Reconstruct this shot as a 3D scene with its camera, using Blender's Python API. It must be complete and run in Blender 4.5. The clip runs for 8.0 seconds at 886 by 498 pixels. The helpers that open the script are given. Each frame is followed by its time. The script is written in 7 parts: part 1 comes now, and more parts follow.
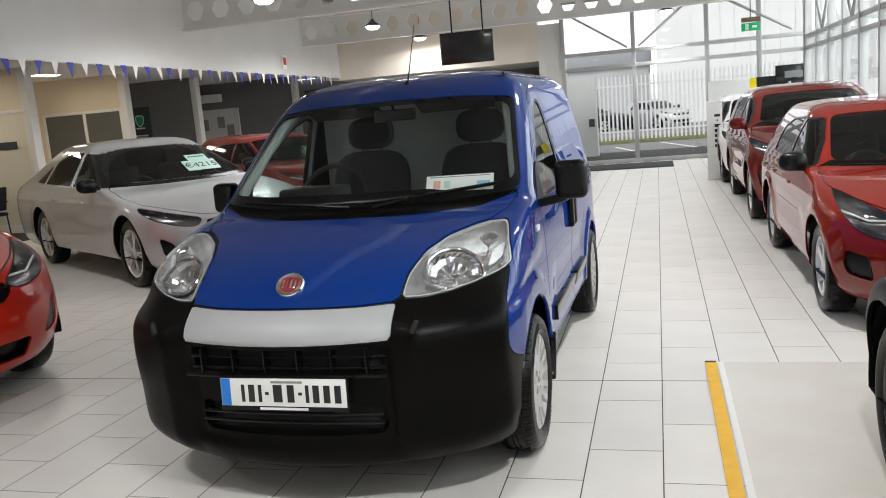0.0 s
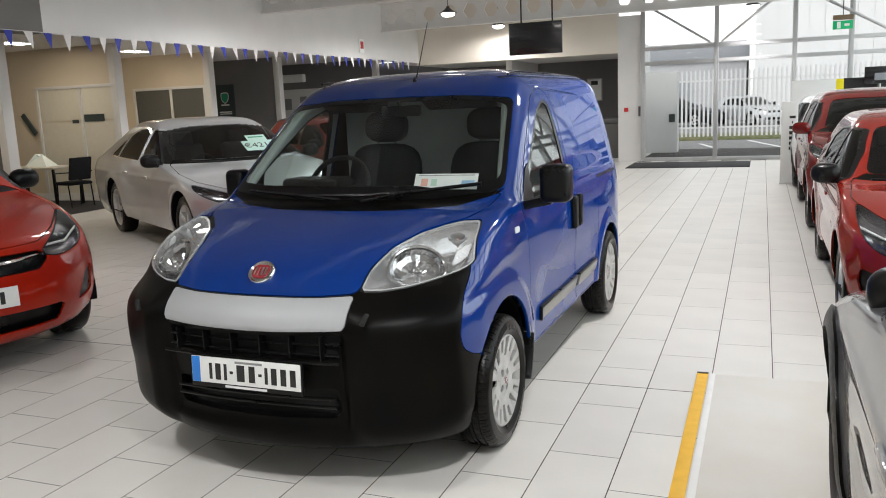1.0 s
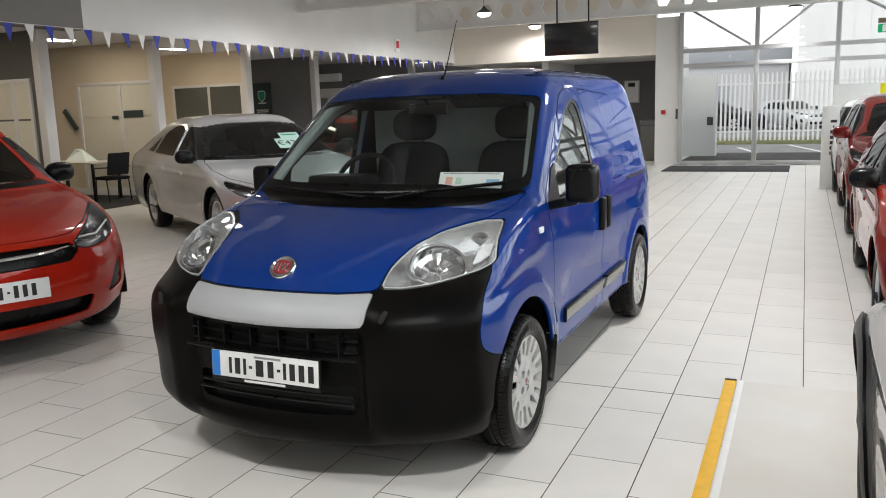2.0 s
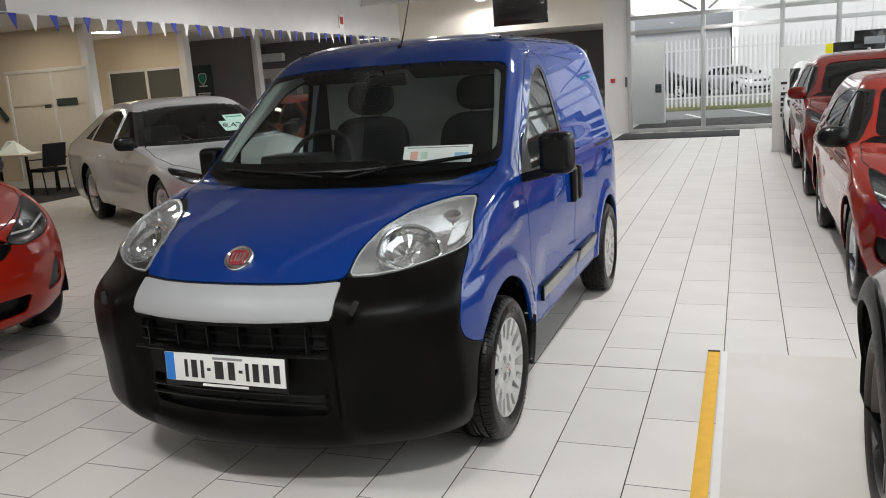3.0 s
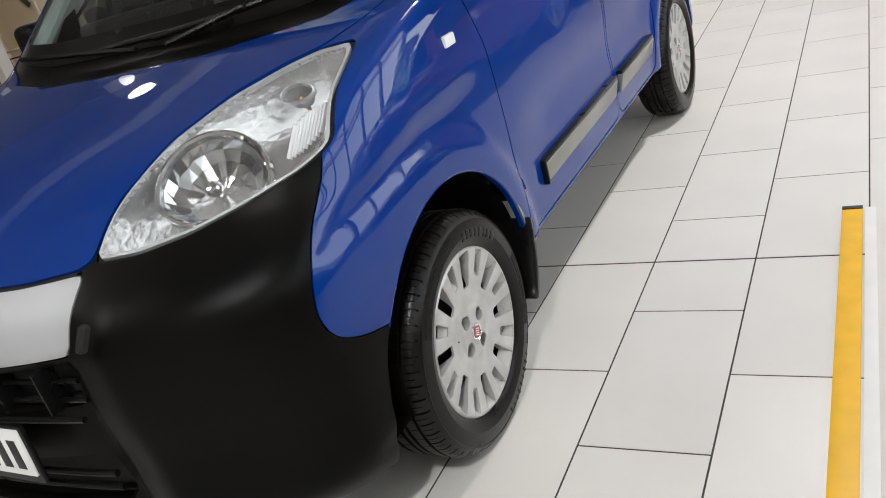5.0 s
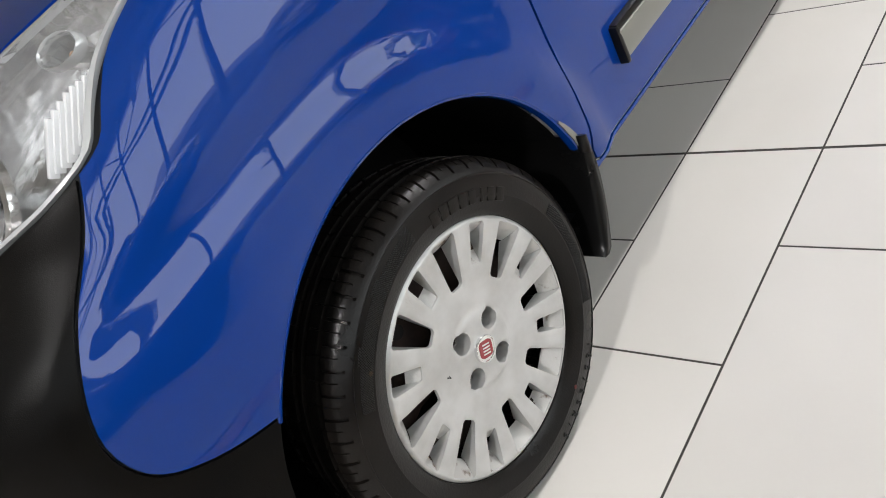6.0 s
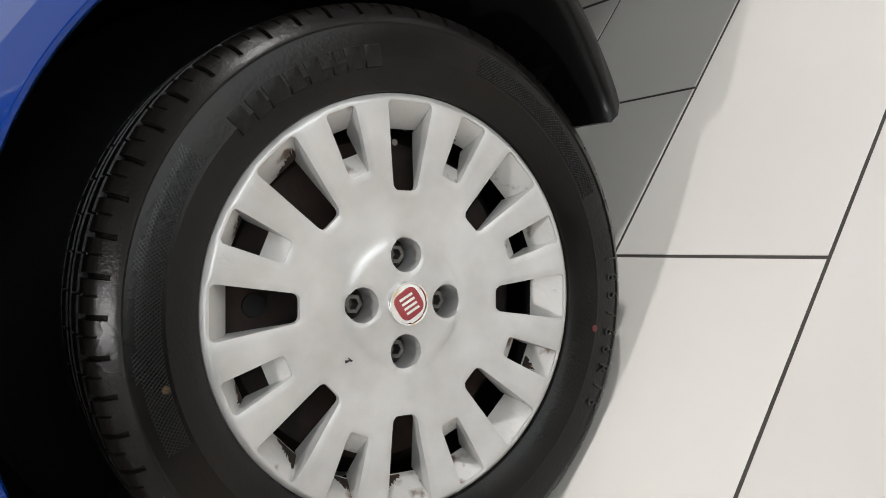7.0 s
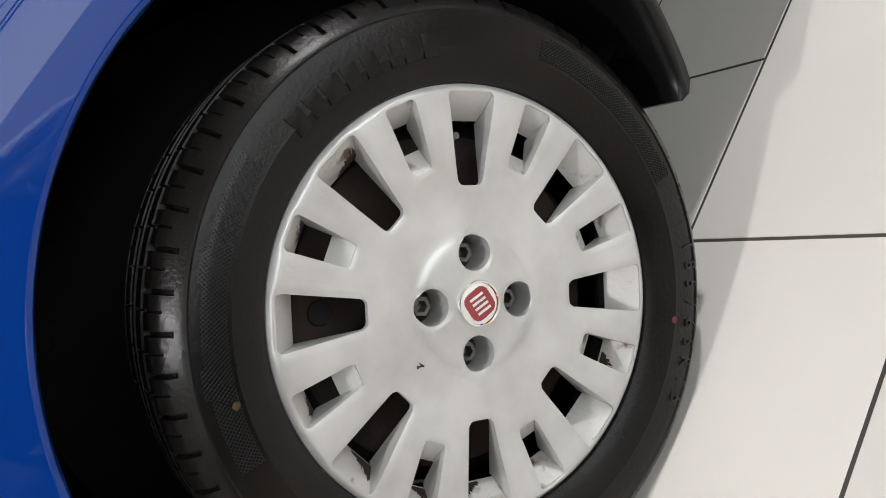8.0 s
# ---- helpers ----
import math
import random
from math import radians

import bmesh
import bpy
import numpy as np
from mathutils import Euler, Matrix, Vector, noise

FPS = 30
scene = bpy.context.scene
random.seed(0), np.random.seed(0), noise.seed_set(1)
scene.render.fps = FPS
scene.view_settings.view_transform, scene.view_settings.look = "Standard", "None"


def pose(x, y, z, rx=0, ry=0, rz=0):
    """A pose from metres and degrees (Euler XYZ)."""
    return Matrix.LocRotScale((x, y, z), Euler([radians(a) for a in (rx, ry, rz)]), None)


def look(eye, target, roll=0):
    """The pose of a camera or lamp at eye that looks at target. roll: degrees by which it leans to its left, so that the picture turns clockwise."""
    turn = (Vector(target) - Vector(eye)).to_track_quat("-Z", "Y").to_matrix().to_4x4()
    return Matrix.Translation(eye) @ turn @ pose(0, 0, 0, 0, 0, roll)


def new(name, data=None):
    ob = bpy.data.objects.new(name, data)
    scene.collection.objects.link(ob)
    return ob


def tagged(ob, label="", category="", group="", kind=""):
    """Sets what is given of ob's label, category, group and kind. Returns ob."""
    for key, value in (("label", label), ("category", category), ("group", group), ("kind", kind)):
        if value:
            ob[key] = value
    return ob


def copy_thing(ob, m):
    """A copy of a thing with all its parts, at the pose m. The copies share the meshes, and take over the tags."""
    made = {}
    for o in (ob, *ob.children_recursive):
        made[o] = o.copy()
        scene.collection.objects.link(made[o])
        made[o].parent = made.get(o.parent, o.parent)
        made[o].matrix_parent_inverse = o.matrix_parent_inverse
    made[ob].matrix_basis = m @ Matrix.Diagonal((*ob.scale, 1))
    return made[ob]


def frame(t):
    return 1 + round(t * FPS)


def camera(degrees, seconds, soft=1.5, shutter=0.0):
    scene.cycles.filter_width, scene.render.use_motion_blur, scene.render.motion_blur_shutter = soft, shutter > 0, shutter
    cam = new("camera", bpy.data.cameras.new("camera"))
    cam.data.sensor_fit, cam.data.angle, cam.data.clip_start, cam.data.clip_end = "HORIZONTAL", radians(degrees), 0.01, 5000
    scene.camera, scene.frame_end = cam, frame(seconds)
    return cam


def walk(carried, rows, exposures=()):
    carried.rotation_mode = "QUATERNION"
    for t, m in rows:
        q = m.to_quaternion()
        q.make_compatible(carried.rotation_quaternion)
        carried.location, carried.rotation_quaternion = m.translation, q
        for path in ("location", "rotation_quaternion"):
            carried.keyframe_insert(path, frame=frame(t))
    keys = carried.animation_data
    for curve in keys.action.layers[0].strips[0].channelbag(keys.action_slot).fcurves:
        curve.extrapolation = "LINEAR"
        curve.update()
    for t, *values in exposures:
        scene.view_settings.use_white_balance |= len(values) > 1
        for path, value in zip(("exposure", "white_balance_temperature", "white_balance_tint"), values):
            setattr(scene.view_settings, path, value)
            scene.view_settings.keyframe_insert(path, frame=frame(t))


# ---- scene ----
cam = camera(56.9, 8.0, soft=1.0)
PATH = [
    (0, (1.393, -3.571, 1.550), (0.873, -1.667, 1.225), -4.8),
    (0.2, (1.494, -3.545, 1.564), (0.934, -1.653, 1.232), -4.7),
    (0.5, (1.670, -3.499, 1.559), (1.071, -1.621, 1.223), -4.0),
    (0.7, (1.779, -3.494, 1.584), (1.141, -1.631, 1.231), -2.3),
    (1, (1.918, -3.511, 1.594), (1.197, -1.679, 1.246), -2.5),
    (1.5, (1.987, -3.510, 1.589), (1.205, -1.701, 1.249), -1.8),
    (1.7, (1.977, -3.492, 1.583), (1.177, -1.690, 1.247), -1.8),
    (2.8, (1.841, -3.321, 1.554), (1.095, -1.507, 1.163), -3.5),
    (3, (1.776, -3.242, 1.542), (1.087, -1.408, 1.140), -3.9),
    (3.2, (1.726, -3.164, 1.539), (1.077, -1.315, 1.138), -5.0),
    (3.5, (1.740, -2.981, 1.514), (1.091, -1.134, 1.106), -6.6),
    (3.8, (1.791, -2.711, 1.499), (1.124, -0.887, 1.019), -7.7),
    (4, (1.822, -2.521, 1.524), (1.111, -0.745, 0.941), -8.1),
    (4.2, (1.806, -2.342, 1.492), (1.074, -0.606, 0.821), -8.7),
    (5.3, (1.721, -1.263, 1.279), (0.670, 0.201, 0.412), -19.2),
    (5.5, (1.704, -1.095, 1.243), (0.577, 0.250, 0.284), -20.6),
    (5.6, (1.703, -0.993, 1.199), (0.504, 0.266, 0.211), -22.7),
    (5.8, (1.662, -0.793, 1.164), (0.363, 0.350, 0.161), -26.8),
    (6, (1.678, -0.587, 1.138), (0.297, 0.425, 0.104), -31.9),
    (6.2, (1.668, -0.447, 1.003), (0.214, 0.505, 0.014), -35.9),
    (6.4, (1.656, -0.328, 0.934), (0.136, 0.523, -0.049), -39.8),
    (6.5, (1.663, -0.289, 0.874), (0.089, 0.509, -0.067), -42.5),
    (6.7, (1.583, -0.228, 0.776), (-0.027, 0.504, -0.157), -45.8),
    (6.8, (1.571, -0.213, 0.736), (-0.062, 0.493, -0.178), -47.4),
    (7, (1.544, -0.195, 0.697), (-0.123, 0.435, -0.212), -50.4),
    (7.2, (1.524, -0.193, 0.687), (-0.152, 0.417, -0.219), -51.9),
    (7.5, (1.516, -0.191, 0.679), (-0.191, 0.395, -0.182), -54.1),
    (8, (1.500, -0.186, 0.699), (-0.229, 0.368, -0.141), -54.4),
]
walk(cam, [(t, look(e, g, r)) for t, e, g, r in PATH], [(0.0, 1.0, 6500, 10), (1.7, 1.0, 6500, 10), (3.0, 0.9, 6500, 10), (4.2, 0.9, 6500, 10), (5.5, 1.07, 6550, 12), (6.5, 1.16, 6620, 12), (8.0, 1.19, 6620, 12)])

# ---------------------------------------------------------------- light
world = bpy.data.worlds.new("sky")
scene.world = world
world.use_nodes = True
wn, wl = world.node_tree.nodes, world.node_tree.links
sky = wn.new("ShaderNodeTexSky")
sky.sky_type = "NISHITA"
sky.sun_disc = False
sky.sun_elevation = radians(48)
sky.sun_rotation = radians(170)
sky.air_density, sky.dust_density, sky.ozone_density = 1.0, 1.0, 1.0
hsv = wn.new("ShaderNodeHueSaturation")
hsv.inputs["Saturation"].default_value = 0.15
wl.new(sky.outputs[0], hsv.inputs["Color"])
wl.new(hsv.outputs[0], wn["Background"].inputs[0])
wn["Background"].inputs[1].default_value = 0.15

sun = new("sun", bpy.data.lights.new("sun", "SUN"))
sun.data.energy, sun.data.angle, sun.data.color = 0.8, radians(20), (1.0, 0.97, 0.93)
sun.matrix_world = look((6, -30, 35), (0, 5, 0))


def window_light(name, m, sx, sy, watts, colour=(0.92, 0.99, 1.0)):
    ob = new(name, bpy.data.lights.new(name, "AREA"))
    ob.data.shape, ob.data.size, ob.data.size_y = "RECTANGLE", sx, sy
    ob.data.energy, ob.data.color = watts, colour
    ob.matrix_world = m
    return ob


# ---------------------------------------------------------------- materials
def mat(name, base, rough=0.5, metal=0.0, coat=0.0, vary=0.0, scale=8.0, bump=0.0, bump_scale=120.0,
        emit=None, power=0.0, spec=0.5, tint=None, coat_rough=0.03, coat_ior=1.5):
    m = bpy.data.materials.new(name)
    m.use_nodes = True
    nt = m.node_tree
    b = nt.nodes["Principled BSDF"]
    b.inputs["Base Color"].default_value = (*base, 1)
    b.inputs["Roughness"].default_value = rough
    b.inputs["Metallic"].default_value = metal
    b.inputs["Coat Weight"].default_value = coat
    b.inputs["Coat Roughness"].default_value = coat_rough
    b.inputs["Coat IOR"].default_value = coat_ior
    b.inputs["Specular IOR Level"].default_value = spec
    if emit:
        b.inputs["Emission Color"].default_value = (*emit, 1)
        b.inputs["Emission Strength"].default_value = power
    if vary or bump:
        tc = nt.nodes.new("ShaderNodeTexCoord")
        n1 = nt.nodes.new("ShaderNodeTexNoise")
        n1.inputs["Scale"].default_value, n1.inputs["Detail"].default_value = scale, 6
        nt.links.new(tc.outputs["Object"], n1.inputs["Vector"])
        if vary:
            mix = nt.nodes.new("ShaderNodeMix")
            mix.data_type = "RGBA"
            other = tint or tuple(c * (1 - vary) for c in base)
            mix.inputs[6].default_value, mix.inputs[7].default_value = (*base, 1), (*other, 1)
            ramp = nt.nodes.new("ShaderNodeMapRange")
            ramp.inputs[1].default_value, ramp.inputs[2].default_value = 0.35, 0.7
            nt.links.new(n1.outputs[0], ramp.inputs[0])
            nt.links.new(ramp.outputs[0], mix.inputs[0])
            nt.links.new(mix.outputs[2], b.inputs["Base Color"])
            rr = nt.nodes.new("ShaderNodeMapRange")
            rr.inputs[3].default_value, rr.inputs[4].default_value = rough * 0.85, min(1, rough * 1.2)
            nt.links.new(n1.outputs[0], rr.inputs[0])
            nt.links.new(rr.outputs[0], b.inputs["Roughness"])
        if bump:
            n2 = nt.nodes.new("ShaderNodeTexNoise")
            n2.inputs["Scale"].default_value, n2.inputs["Detail"].default_value = bump_scale, 4
            nt.links.new(tc.outputs["Object"], n2.inputs["Vector"])
            bp = nt.nodes.new("ShaderNodeBump")
            bp.inputs["Strength"].default_value = bump
            bp.inputs["Distance"].default_value = 0.002
            nt.links.new(n2.outputs[0], bp.inputs["Height"])
            nt.links.new(bp.outputs[0], b.inputs["Normal"])
    return m


def glass(name, tint, ior=1.5, gloss_rough=0.0):
    m = bpy.data.materials.new(name)
    m.use_nodes = True
    nt = m.node_tree
    nt.nodes.remove(nt.nodes["Principled BSDF"])
    out = nt.nodes["Material Output"]
    tr = nt.nodes.new("ShaderNodeBsdfTransparent")
    tr.inputs[0].default_value = (*tint, 1)
    gl = nt.nodes.new("ShaderNodeBsdfGlossy")
    gl.inputs["Roughness"].default_value = gloss_rough
    lw = nt.nodes.new("ShaderNodeLayerWeight")
    pw = nt.nodes.new("ShaderNodeMath")
    pw.operation = "POWER"
    pw.inputs[1].default_value = 4.0
    nt.links.new(lw.outputs["Facing"], pw.inputs[0])
    fr = nt.nodes.new("ShaderNodeMath")
    fr.operation = "MULTIPLY_ADD"
    fr.use_clamp = True
    fr.inputs[1].default_value = 0.6
    fr.inputs[2].default_value = ((ior - 1) / (ior + 1)) ** 2 * 1.6
    nt.links.new(pw.outputs[0], fr.inputs[0])
    mx = nt.nodes.new("ShaderNodeMixShader")
    nt.links.new(fr.outputs[0], mx.inputs[0])
    nt.links.new(tr.outputs[0], mx.inputs[1])
    nt.links.new(gl.outputs[0], mx.inputs[2])
    nt.links.new(mx.outputs[0], out.inputs[0])
    return m


BLUE = mat("blue_paint", (0.0, 0.029, 0.200), 0.45, 0.0, 1.0, spec=0.03, vary=0.06, scale=2.0, coat_rough=0.008, coat_ior=1.43)
RED = mat("red_paint", (0.21, 0.008, 0.002), 0.4, 0.0, 1.0, spec=0.04, vary=0.06, scale=2.0, coat_rough=0.01, coat_ior=1.6)
# brighter copy of the red: stronger light on the left car, put into its colour
RED_LIT = mat("lit_red_paint", (0.42, 0.016, 0.003), 0.4, 0.0, 0.8, spec=0.04, vary=0.06, scale=2.0, coat_rough=0.01)
RED_DARK = mat("dark_red_paint", (0.15, 0.005, 0.003), 0.4, 0.0, 1.0, spec=0.04, vary=0.06, scale=2.0, coat_rough=0.01)
SILVER = mat("silver_paint", (0.54, 0.55, 0.56), 0.30, 0.40, 1.0, vary=0.05, scale=3.0)
METAL_GREY = mat("grey_metallic_paint", (0.17, 0.17, 0.17), 0.35, 0.4, 1.0, vary=0.05, scale=3.0, coat_rough=0.01, coat_ior=1.6)
GREY_PAINT = mat("grey_paint", (0.012, 0.012, 0.013), 0.35, 0.0, 0.25, spec=0.2, vary=0.05, scale=3.0)
WHITE_PAINT = mat("white_paint", (0.75, 0.75, 0.75), 0.3, 0.0, 1.0, vary=0.03)
BAR_SILVER = mat("matt_silver_plastic", (0.40, 0.405, 0.41), 0.5, 0.15, 0.0, vary=0.05, scale=5.0)
PLASTIC = mat("black_textured_plastic", (0.003, 0.003, 0.003), 0.30, vary=0.25, scale=5.0, bump=0.15, bump_scale=700.0, tint=(0.006, 0.005, 0.004), spec=0.062)
PLASTIC_SMOOTH = mat("black_smooth_plastic", (0.005, 0.005, 0.005), 0.28, vary=0.2, scale=10.0, spec=0.25)
STRIP_GREY = mat("grey_rubbing_strip", (0.20, 0.20, 0.175), 0.30, 0.1, 0.3, vary=0.08, scale=6.0)
DARK = mat("dark_void", (0.006, 0.006, 0.006), 0.8)
RUBBER = mat("tyre_rubber", (0.0036, 0.0032, 0.003), 0.28, vary=0.35, scale=9.0, bump=0.22, bump_scale=260.0, tint=(0.009, 0.0075, 0.0065), spec=0.21)
RUBBER_MARK = mat("tyre_raised_mark", (0.016, 0.016, 0.016), 0.32, spec=0.4)
LINER = mat("arch_liner", (0.003, 0.003, 0.0035), 0.6, spec=0.15, vary=0.3, bump=0.4, bump_scale=90.0)
CAP = mat("silver_cap_plastic", (0.58, 0.58, 0.57), 0.36, 0.4, 0.15, vary=0.10, scale=14.0, bump=0.08, bump_scale=500.0, tint=(0.44, 0.435, 0.42))
CAP_WORN = mat("worn_cap_edge", (0.50, 0.49, 0.47), 0.5, 0.2, vary=0.45, scale=34.0, bump=0.2, bump_scale=200.0, tint=(0.13, 0.085, 0.055))
STEEL_RUST = mat("rusty_steel", (0.055, 0.034, 0.028), 0.65, 0.4, vary=0.6, scale=22.0, bump=0.4, bump_scale=120.0, tint=(0.02, 0.017, 0.016))
BOLT = mat("bolt_steel", (0.22, 0.21, 0.20), 0.45, 0.9, vary=0.5, scale=60.0)
CHROME = mat("chrome", (0.85, 0.85, 0.85), 0.08, 1.0)
ALLOY = mat("alloy_wheel", (0.72, 0.72, 0.72), 0.35, 0.5, 0.3)
LAMP_INNER = mat("lamp_inner", (0.22, 0.22, 0.23), 0.2, 0.9, bump=0.3, bump_scale=25.0)
ALLOY_DARK = mat("dark_alloy", (0.12, 0.12, 0.12), 0.35, 0.8, 0.2)
REFLECTOR = mat("lamp_reflector", (0.74, 0.74, 0.74), 0.20, 0.8, bump=0.10, bump_scale=30.0)
rb = REFLECTOR.node_tree
wv = rb.nodes.new("ShaderNodeTexVoronoi")
wv.distance = "CHEBYCHEV"
wv.inputs["Scale"].default_value, wv.inputs["Randomness"].default_value = 42.0, 0.55
rb.links.new(rb.nodes["Texture Coordinate"].outputs["Object"], wv.inputs["Vector"])
b2 = rb.nodes.new("ShaderNodeBump")
b2.inputs["Strength"].default_value, b2.inputs["Distance"].default_value = 0.30, 0.006
rb.links.new(wv.outputs["Distance"], b2.inputs["Height"])
rb.links.new(rb.nodes["Bump"].outputs[0], b2.inputs["Normal"])
rb.links.new(b2.outputs[0], rb.nodes["Principled BSDF"].inputs["Normal"])
LENS_RIM = mat("lens_edge", (0.62, 0.63, 0.63), 0.15, 0.35, 0.6, vary=0.12, scale=30.0)
PRISM = mat("clear_white_prism", (0.80, 0.81, 0.82), 0.22, 0.0, 0.8)
BOWL = mat("faceted_bowl", (0.62, 0.63, 0.64), 0.14, 1.0)
PILLAR_TRIM = mat("pale_pillar_trim", (0.42, 0.46, 0.44), 0.6, vary=0.1)
DIRT = mat("brake_dirt", (0.012, 0.009, 0.007), 0.9, vary=0.5, scale=90.0, tint=(0.05, 0.024, 0.012))
BADGE_RED = mat("badge_red", (0.26, 0.012, 0.02), 0.3, 0.0, 0.8)
DOT_OCHRE = mat("ochre_paint_mark", (0.10, 0.055, 0.02), 0.6, vary=0.3, scale=80.0)
ORANGE = mat("amber_bulb", (0.40, 0.27, 0.19), 0.2)
CLEAR = glass("lamp_glass", (0.97, 0.97, 0.97), 1.38)
WSCREEN = glass("windscreen_glass", (0.80, 0.86, 0.84), 1.45)
TINTED = glass("tinted_glass", (0.07, 0.06, 0.06), 1.32)
DOORGLASS = glass("door_glass", (0.55, 0.62, 0.6), 1.5)
SHOPGLASS = glass("shop_glass", (0.97, 0.98, 0.975), 1.2)
PLATE_WHITE = mat("plate_white", (0.80, 0.80, 0.78), 0.35, coat=0.3)
PLATE_BLUE = mat("plate_blue", (0.02, 0.19, 0.62), 0.35)
INK = mat("black_ink", (0.015, 0.015, 0.015), 0.5)
INK_GREY = mat("grey_ink", (0.25, 0.25, 0.25), 0.5)
SEAT = mat("seat_cloth", (0.018, 0.018, 0.020), 0.95, spec=0.15, vary=0.3, scale=40.0, bump=0.4, bump_scale=300.0)
DASH = mat("dash_plastic", (0.010, 0.010, 0.0105), 0.6, spec=0.25, bump=0.3, bump_scale=300.0)
TRIM_GREY = mat("grey_trim_plastic", (0.36, 0.38, 0.37), 0.6, vary=0.1)
PAPER = mat("paper", (0.78, 0.84, 0.80), 0.6, vary=0.06)
PALE_BLUE = mat("pale_blue_print", (0.28, 0.50, 0.66), 0.6)
PALE_ORANGE = mat("pale_orange_print", (0.72, 0.42, 0.32), 0.6)
PALE_GREEN = mat("pale_green_print", (0.45, 0.66, 0.52), 0.6)
PAPER_GREEN = mat("pale_green_card", (0.50, 0.76, 0.66), 0.5, vary=0.05)
WALL_NORTH = mat("warm_cream_paint", (0.72, 0.655, 0.57), 0.7, vary=0.05, scale=1.5, bump=0.08, bump_scale=80.0)
WALL_WHITE = mat("white_wall_paint", (0.68, 0.665, 0.645), 0.7, vary=0.05, scale=1.5, bump=0.08, bump_scale=80.0)
# white wall in shade: the shade is put into a dark base colour
WALL_SHADED = mat("shaded_wall_paint", (0.18, 0.17, 0.157), 0.7, vary=0.05, scale=1.5, bump=0.08, bump_scale=80.0)
WALL_CREAM = mat("cream_wall_paint", (0.66, 0.57, 0.44), 0.7, vary=0.06, scale=1.2, bump=0.08, bump_scale=80.0)
WALL_GREY = mat("grey_wall_paint", (0.17, 0.165, 0.165), 0.7, vary=0.08, scale=1.2)
WALL_DARK = mat("dark_wall_paint", (0.11, 0.105, 0.095), 0.7, vary=0.08, scale=1.2)
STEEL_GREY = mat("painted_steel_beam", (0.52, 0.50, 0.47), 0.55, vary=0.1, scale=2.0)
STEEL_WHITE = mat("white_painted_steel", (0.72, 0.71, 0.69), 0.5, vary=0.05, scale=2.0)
DECK = mat("ribbed_roof_deck", (0.42, 0.41, 0.39), 0.55, vary=0.06, scale=1.0)
ALU = mat("aluminium_frame", (0.46, 0.46, 0.46), 0.45, 0.3, vary=0.06, scale=3.0)
SLAB = mat("pale_vinyl_sheet", (0.66, 0.62, 0.55), 0.30, vary=0.10, scale=3.5, bump=0.05, bump_scale=60.0, tint=(0.70, 0.67, 0.62))
YELLOW = mat("yellow_tape", (0.86, 0.47, 0.002), 0.42, vary=0.10, scale=14.0)
TAPE_WHITE = mat("white_edge_strip", (0.80, 0.79, 0.76), 0.4, vary=0.06)
MATBLACK = mat("door_mat", (0.03, 0.03, 0.032), 0.95, vary=0.3, scale=60.0, bump=0.8, bump_scale=200.0)
ASPHALT = mat("asphalt", (0.17, 0.17, 0.17), 0.9, vary=0.3, scale=1.5, bump=0.5, bump_scale=60.0, tint=(0.22, 0.22, 0.215))
ROADLINE = mat("white_road_paint", (0.75, 0.75, 0.73), 0.7, vary=0.2, scale=9.0)
GRASS = mat("dry_grass", (0.10, 0.12, 0.05), 0.9, vary=0.5, scale=6.0, tint=(0.19, 0.17, 0.09))
PALISADE = mat("galvanised_palisade", (0.56, 0.56, 0.56), 0.5, 0.2, vary=0.1)
RENDER_WALL = mat("rendered_wall", (0.66, 0.66, 0.65), 0.8, vary=0.12, scale=0.8)
FAR_WALL = mat("grey_far_wall", (0.40, 0.40, 0.41), 0.8, vary=0.12, scale=0.8)
WARE_WALL = mat("white_cladding", (0.62, 0.62, 0.62), 0.6, vary=0.06, scale=0.5)
CLAD = mat("grey_cladding", (0.25, 0.26, 0.28), 0.5, vary=0.1)
FROST = mat("frosted_film", (0.66, 0.62, 0.52), 0.6, vary=0.04)
LAMP_EMIT = mat("lamp_glow", (1, 1, 1), 0.5, emit=(1.0, 0.97, 0.92), power=6.0)
PANEL_EMIT = mat("ceiling_panel_glow", (1, 1, 1), 0.5, emit=(1.0, 0.95, 0.86), power=7.0)
SHADE = mat("lamp_shade_metal", (0.10, 0.10, 0.10), 0.4, 0.6)
SCREEN = mat("dark_screen", (0.008, 0.008, 0.009), 0.2, coat=0.4)
GREEN_SIGN = mat("exit_green", (0.0, 0.33, 0.12), 0.4, emit=(0.0, 0.5, 0.18), power=0.12)
SIGN_WHITE = mat("sign_white", (0.82, 0.82, 0.80), 0.45, vary=0.03)
SIGN_DARK = mat("sign_dark", (0.035, 0.05, 0.05), 0.5)
SIGN_GREEN = mat("sign_green", (0.02, 0.30, 0.16), 0.5)
SIGN_YELLOW = mat("sign_yellow", (0.85, 0.72, 0.0), 0.45)
FLAG_BLUE = mat("blue_pennant", (0.025, 0.04, 0.33), 0.6)
FLAG_WHITE = mat("white_pennant", (0.72, 0.70, 0.68), 0.6)
WOOD = mat("pale_desk_laminate", (0.60, 0.55, 0.46), 0.5, vary=0.08)
CARPET = mat("dark_carpet", (0.035, 0.033, 0.032), 0.95, vary=0.3, scale=30.0)
RED_BOX = mat("red_plastic", (0.5, 0.02, 0.02), 0.4)


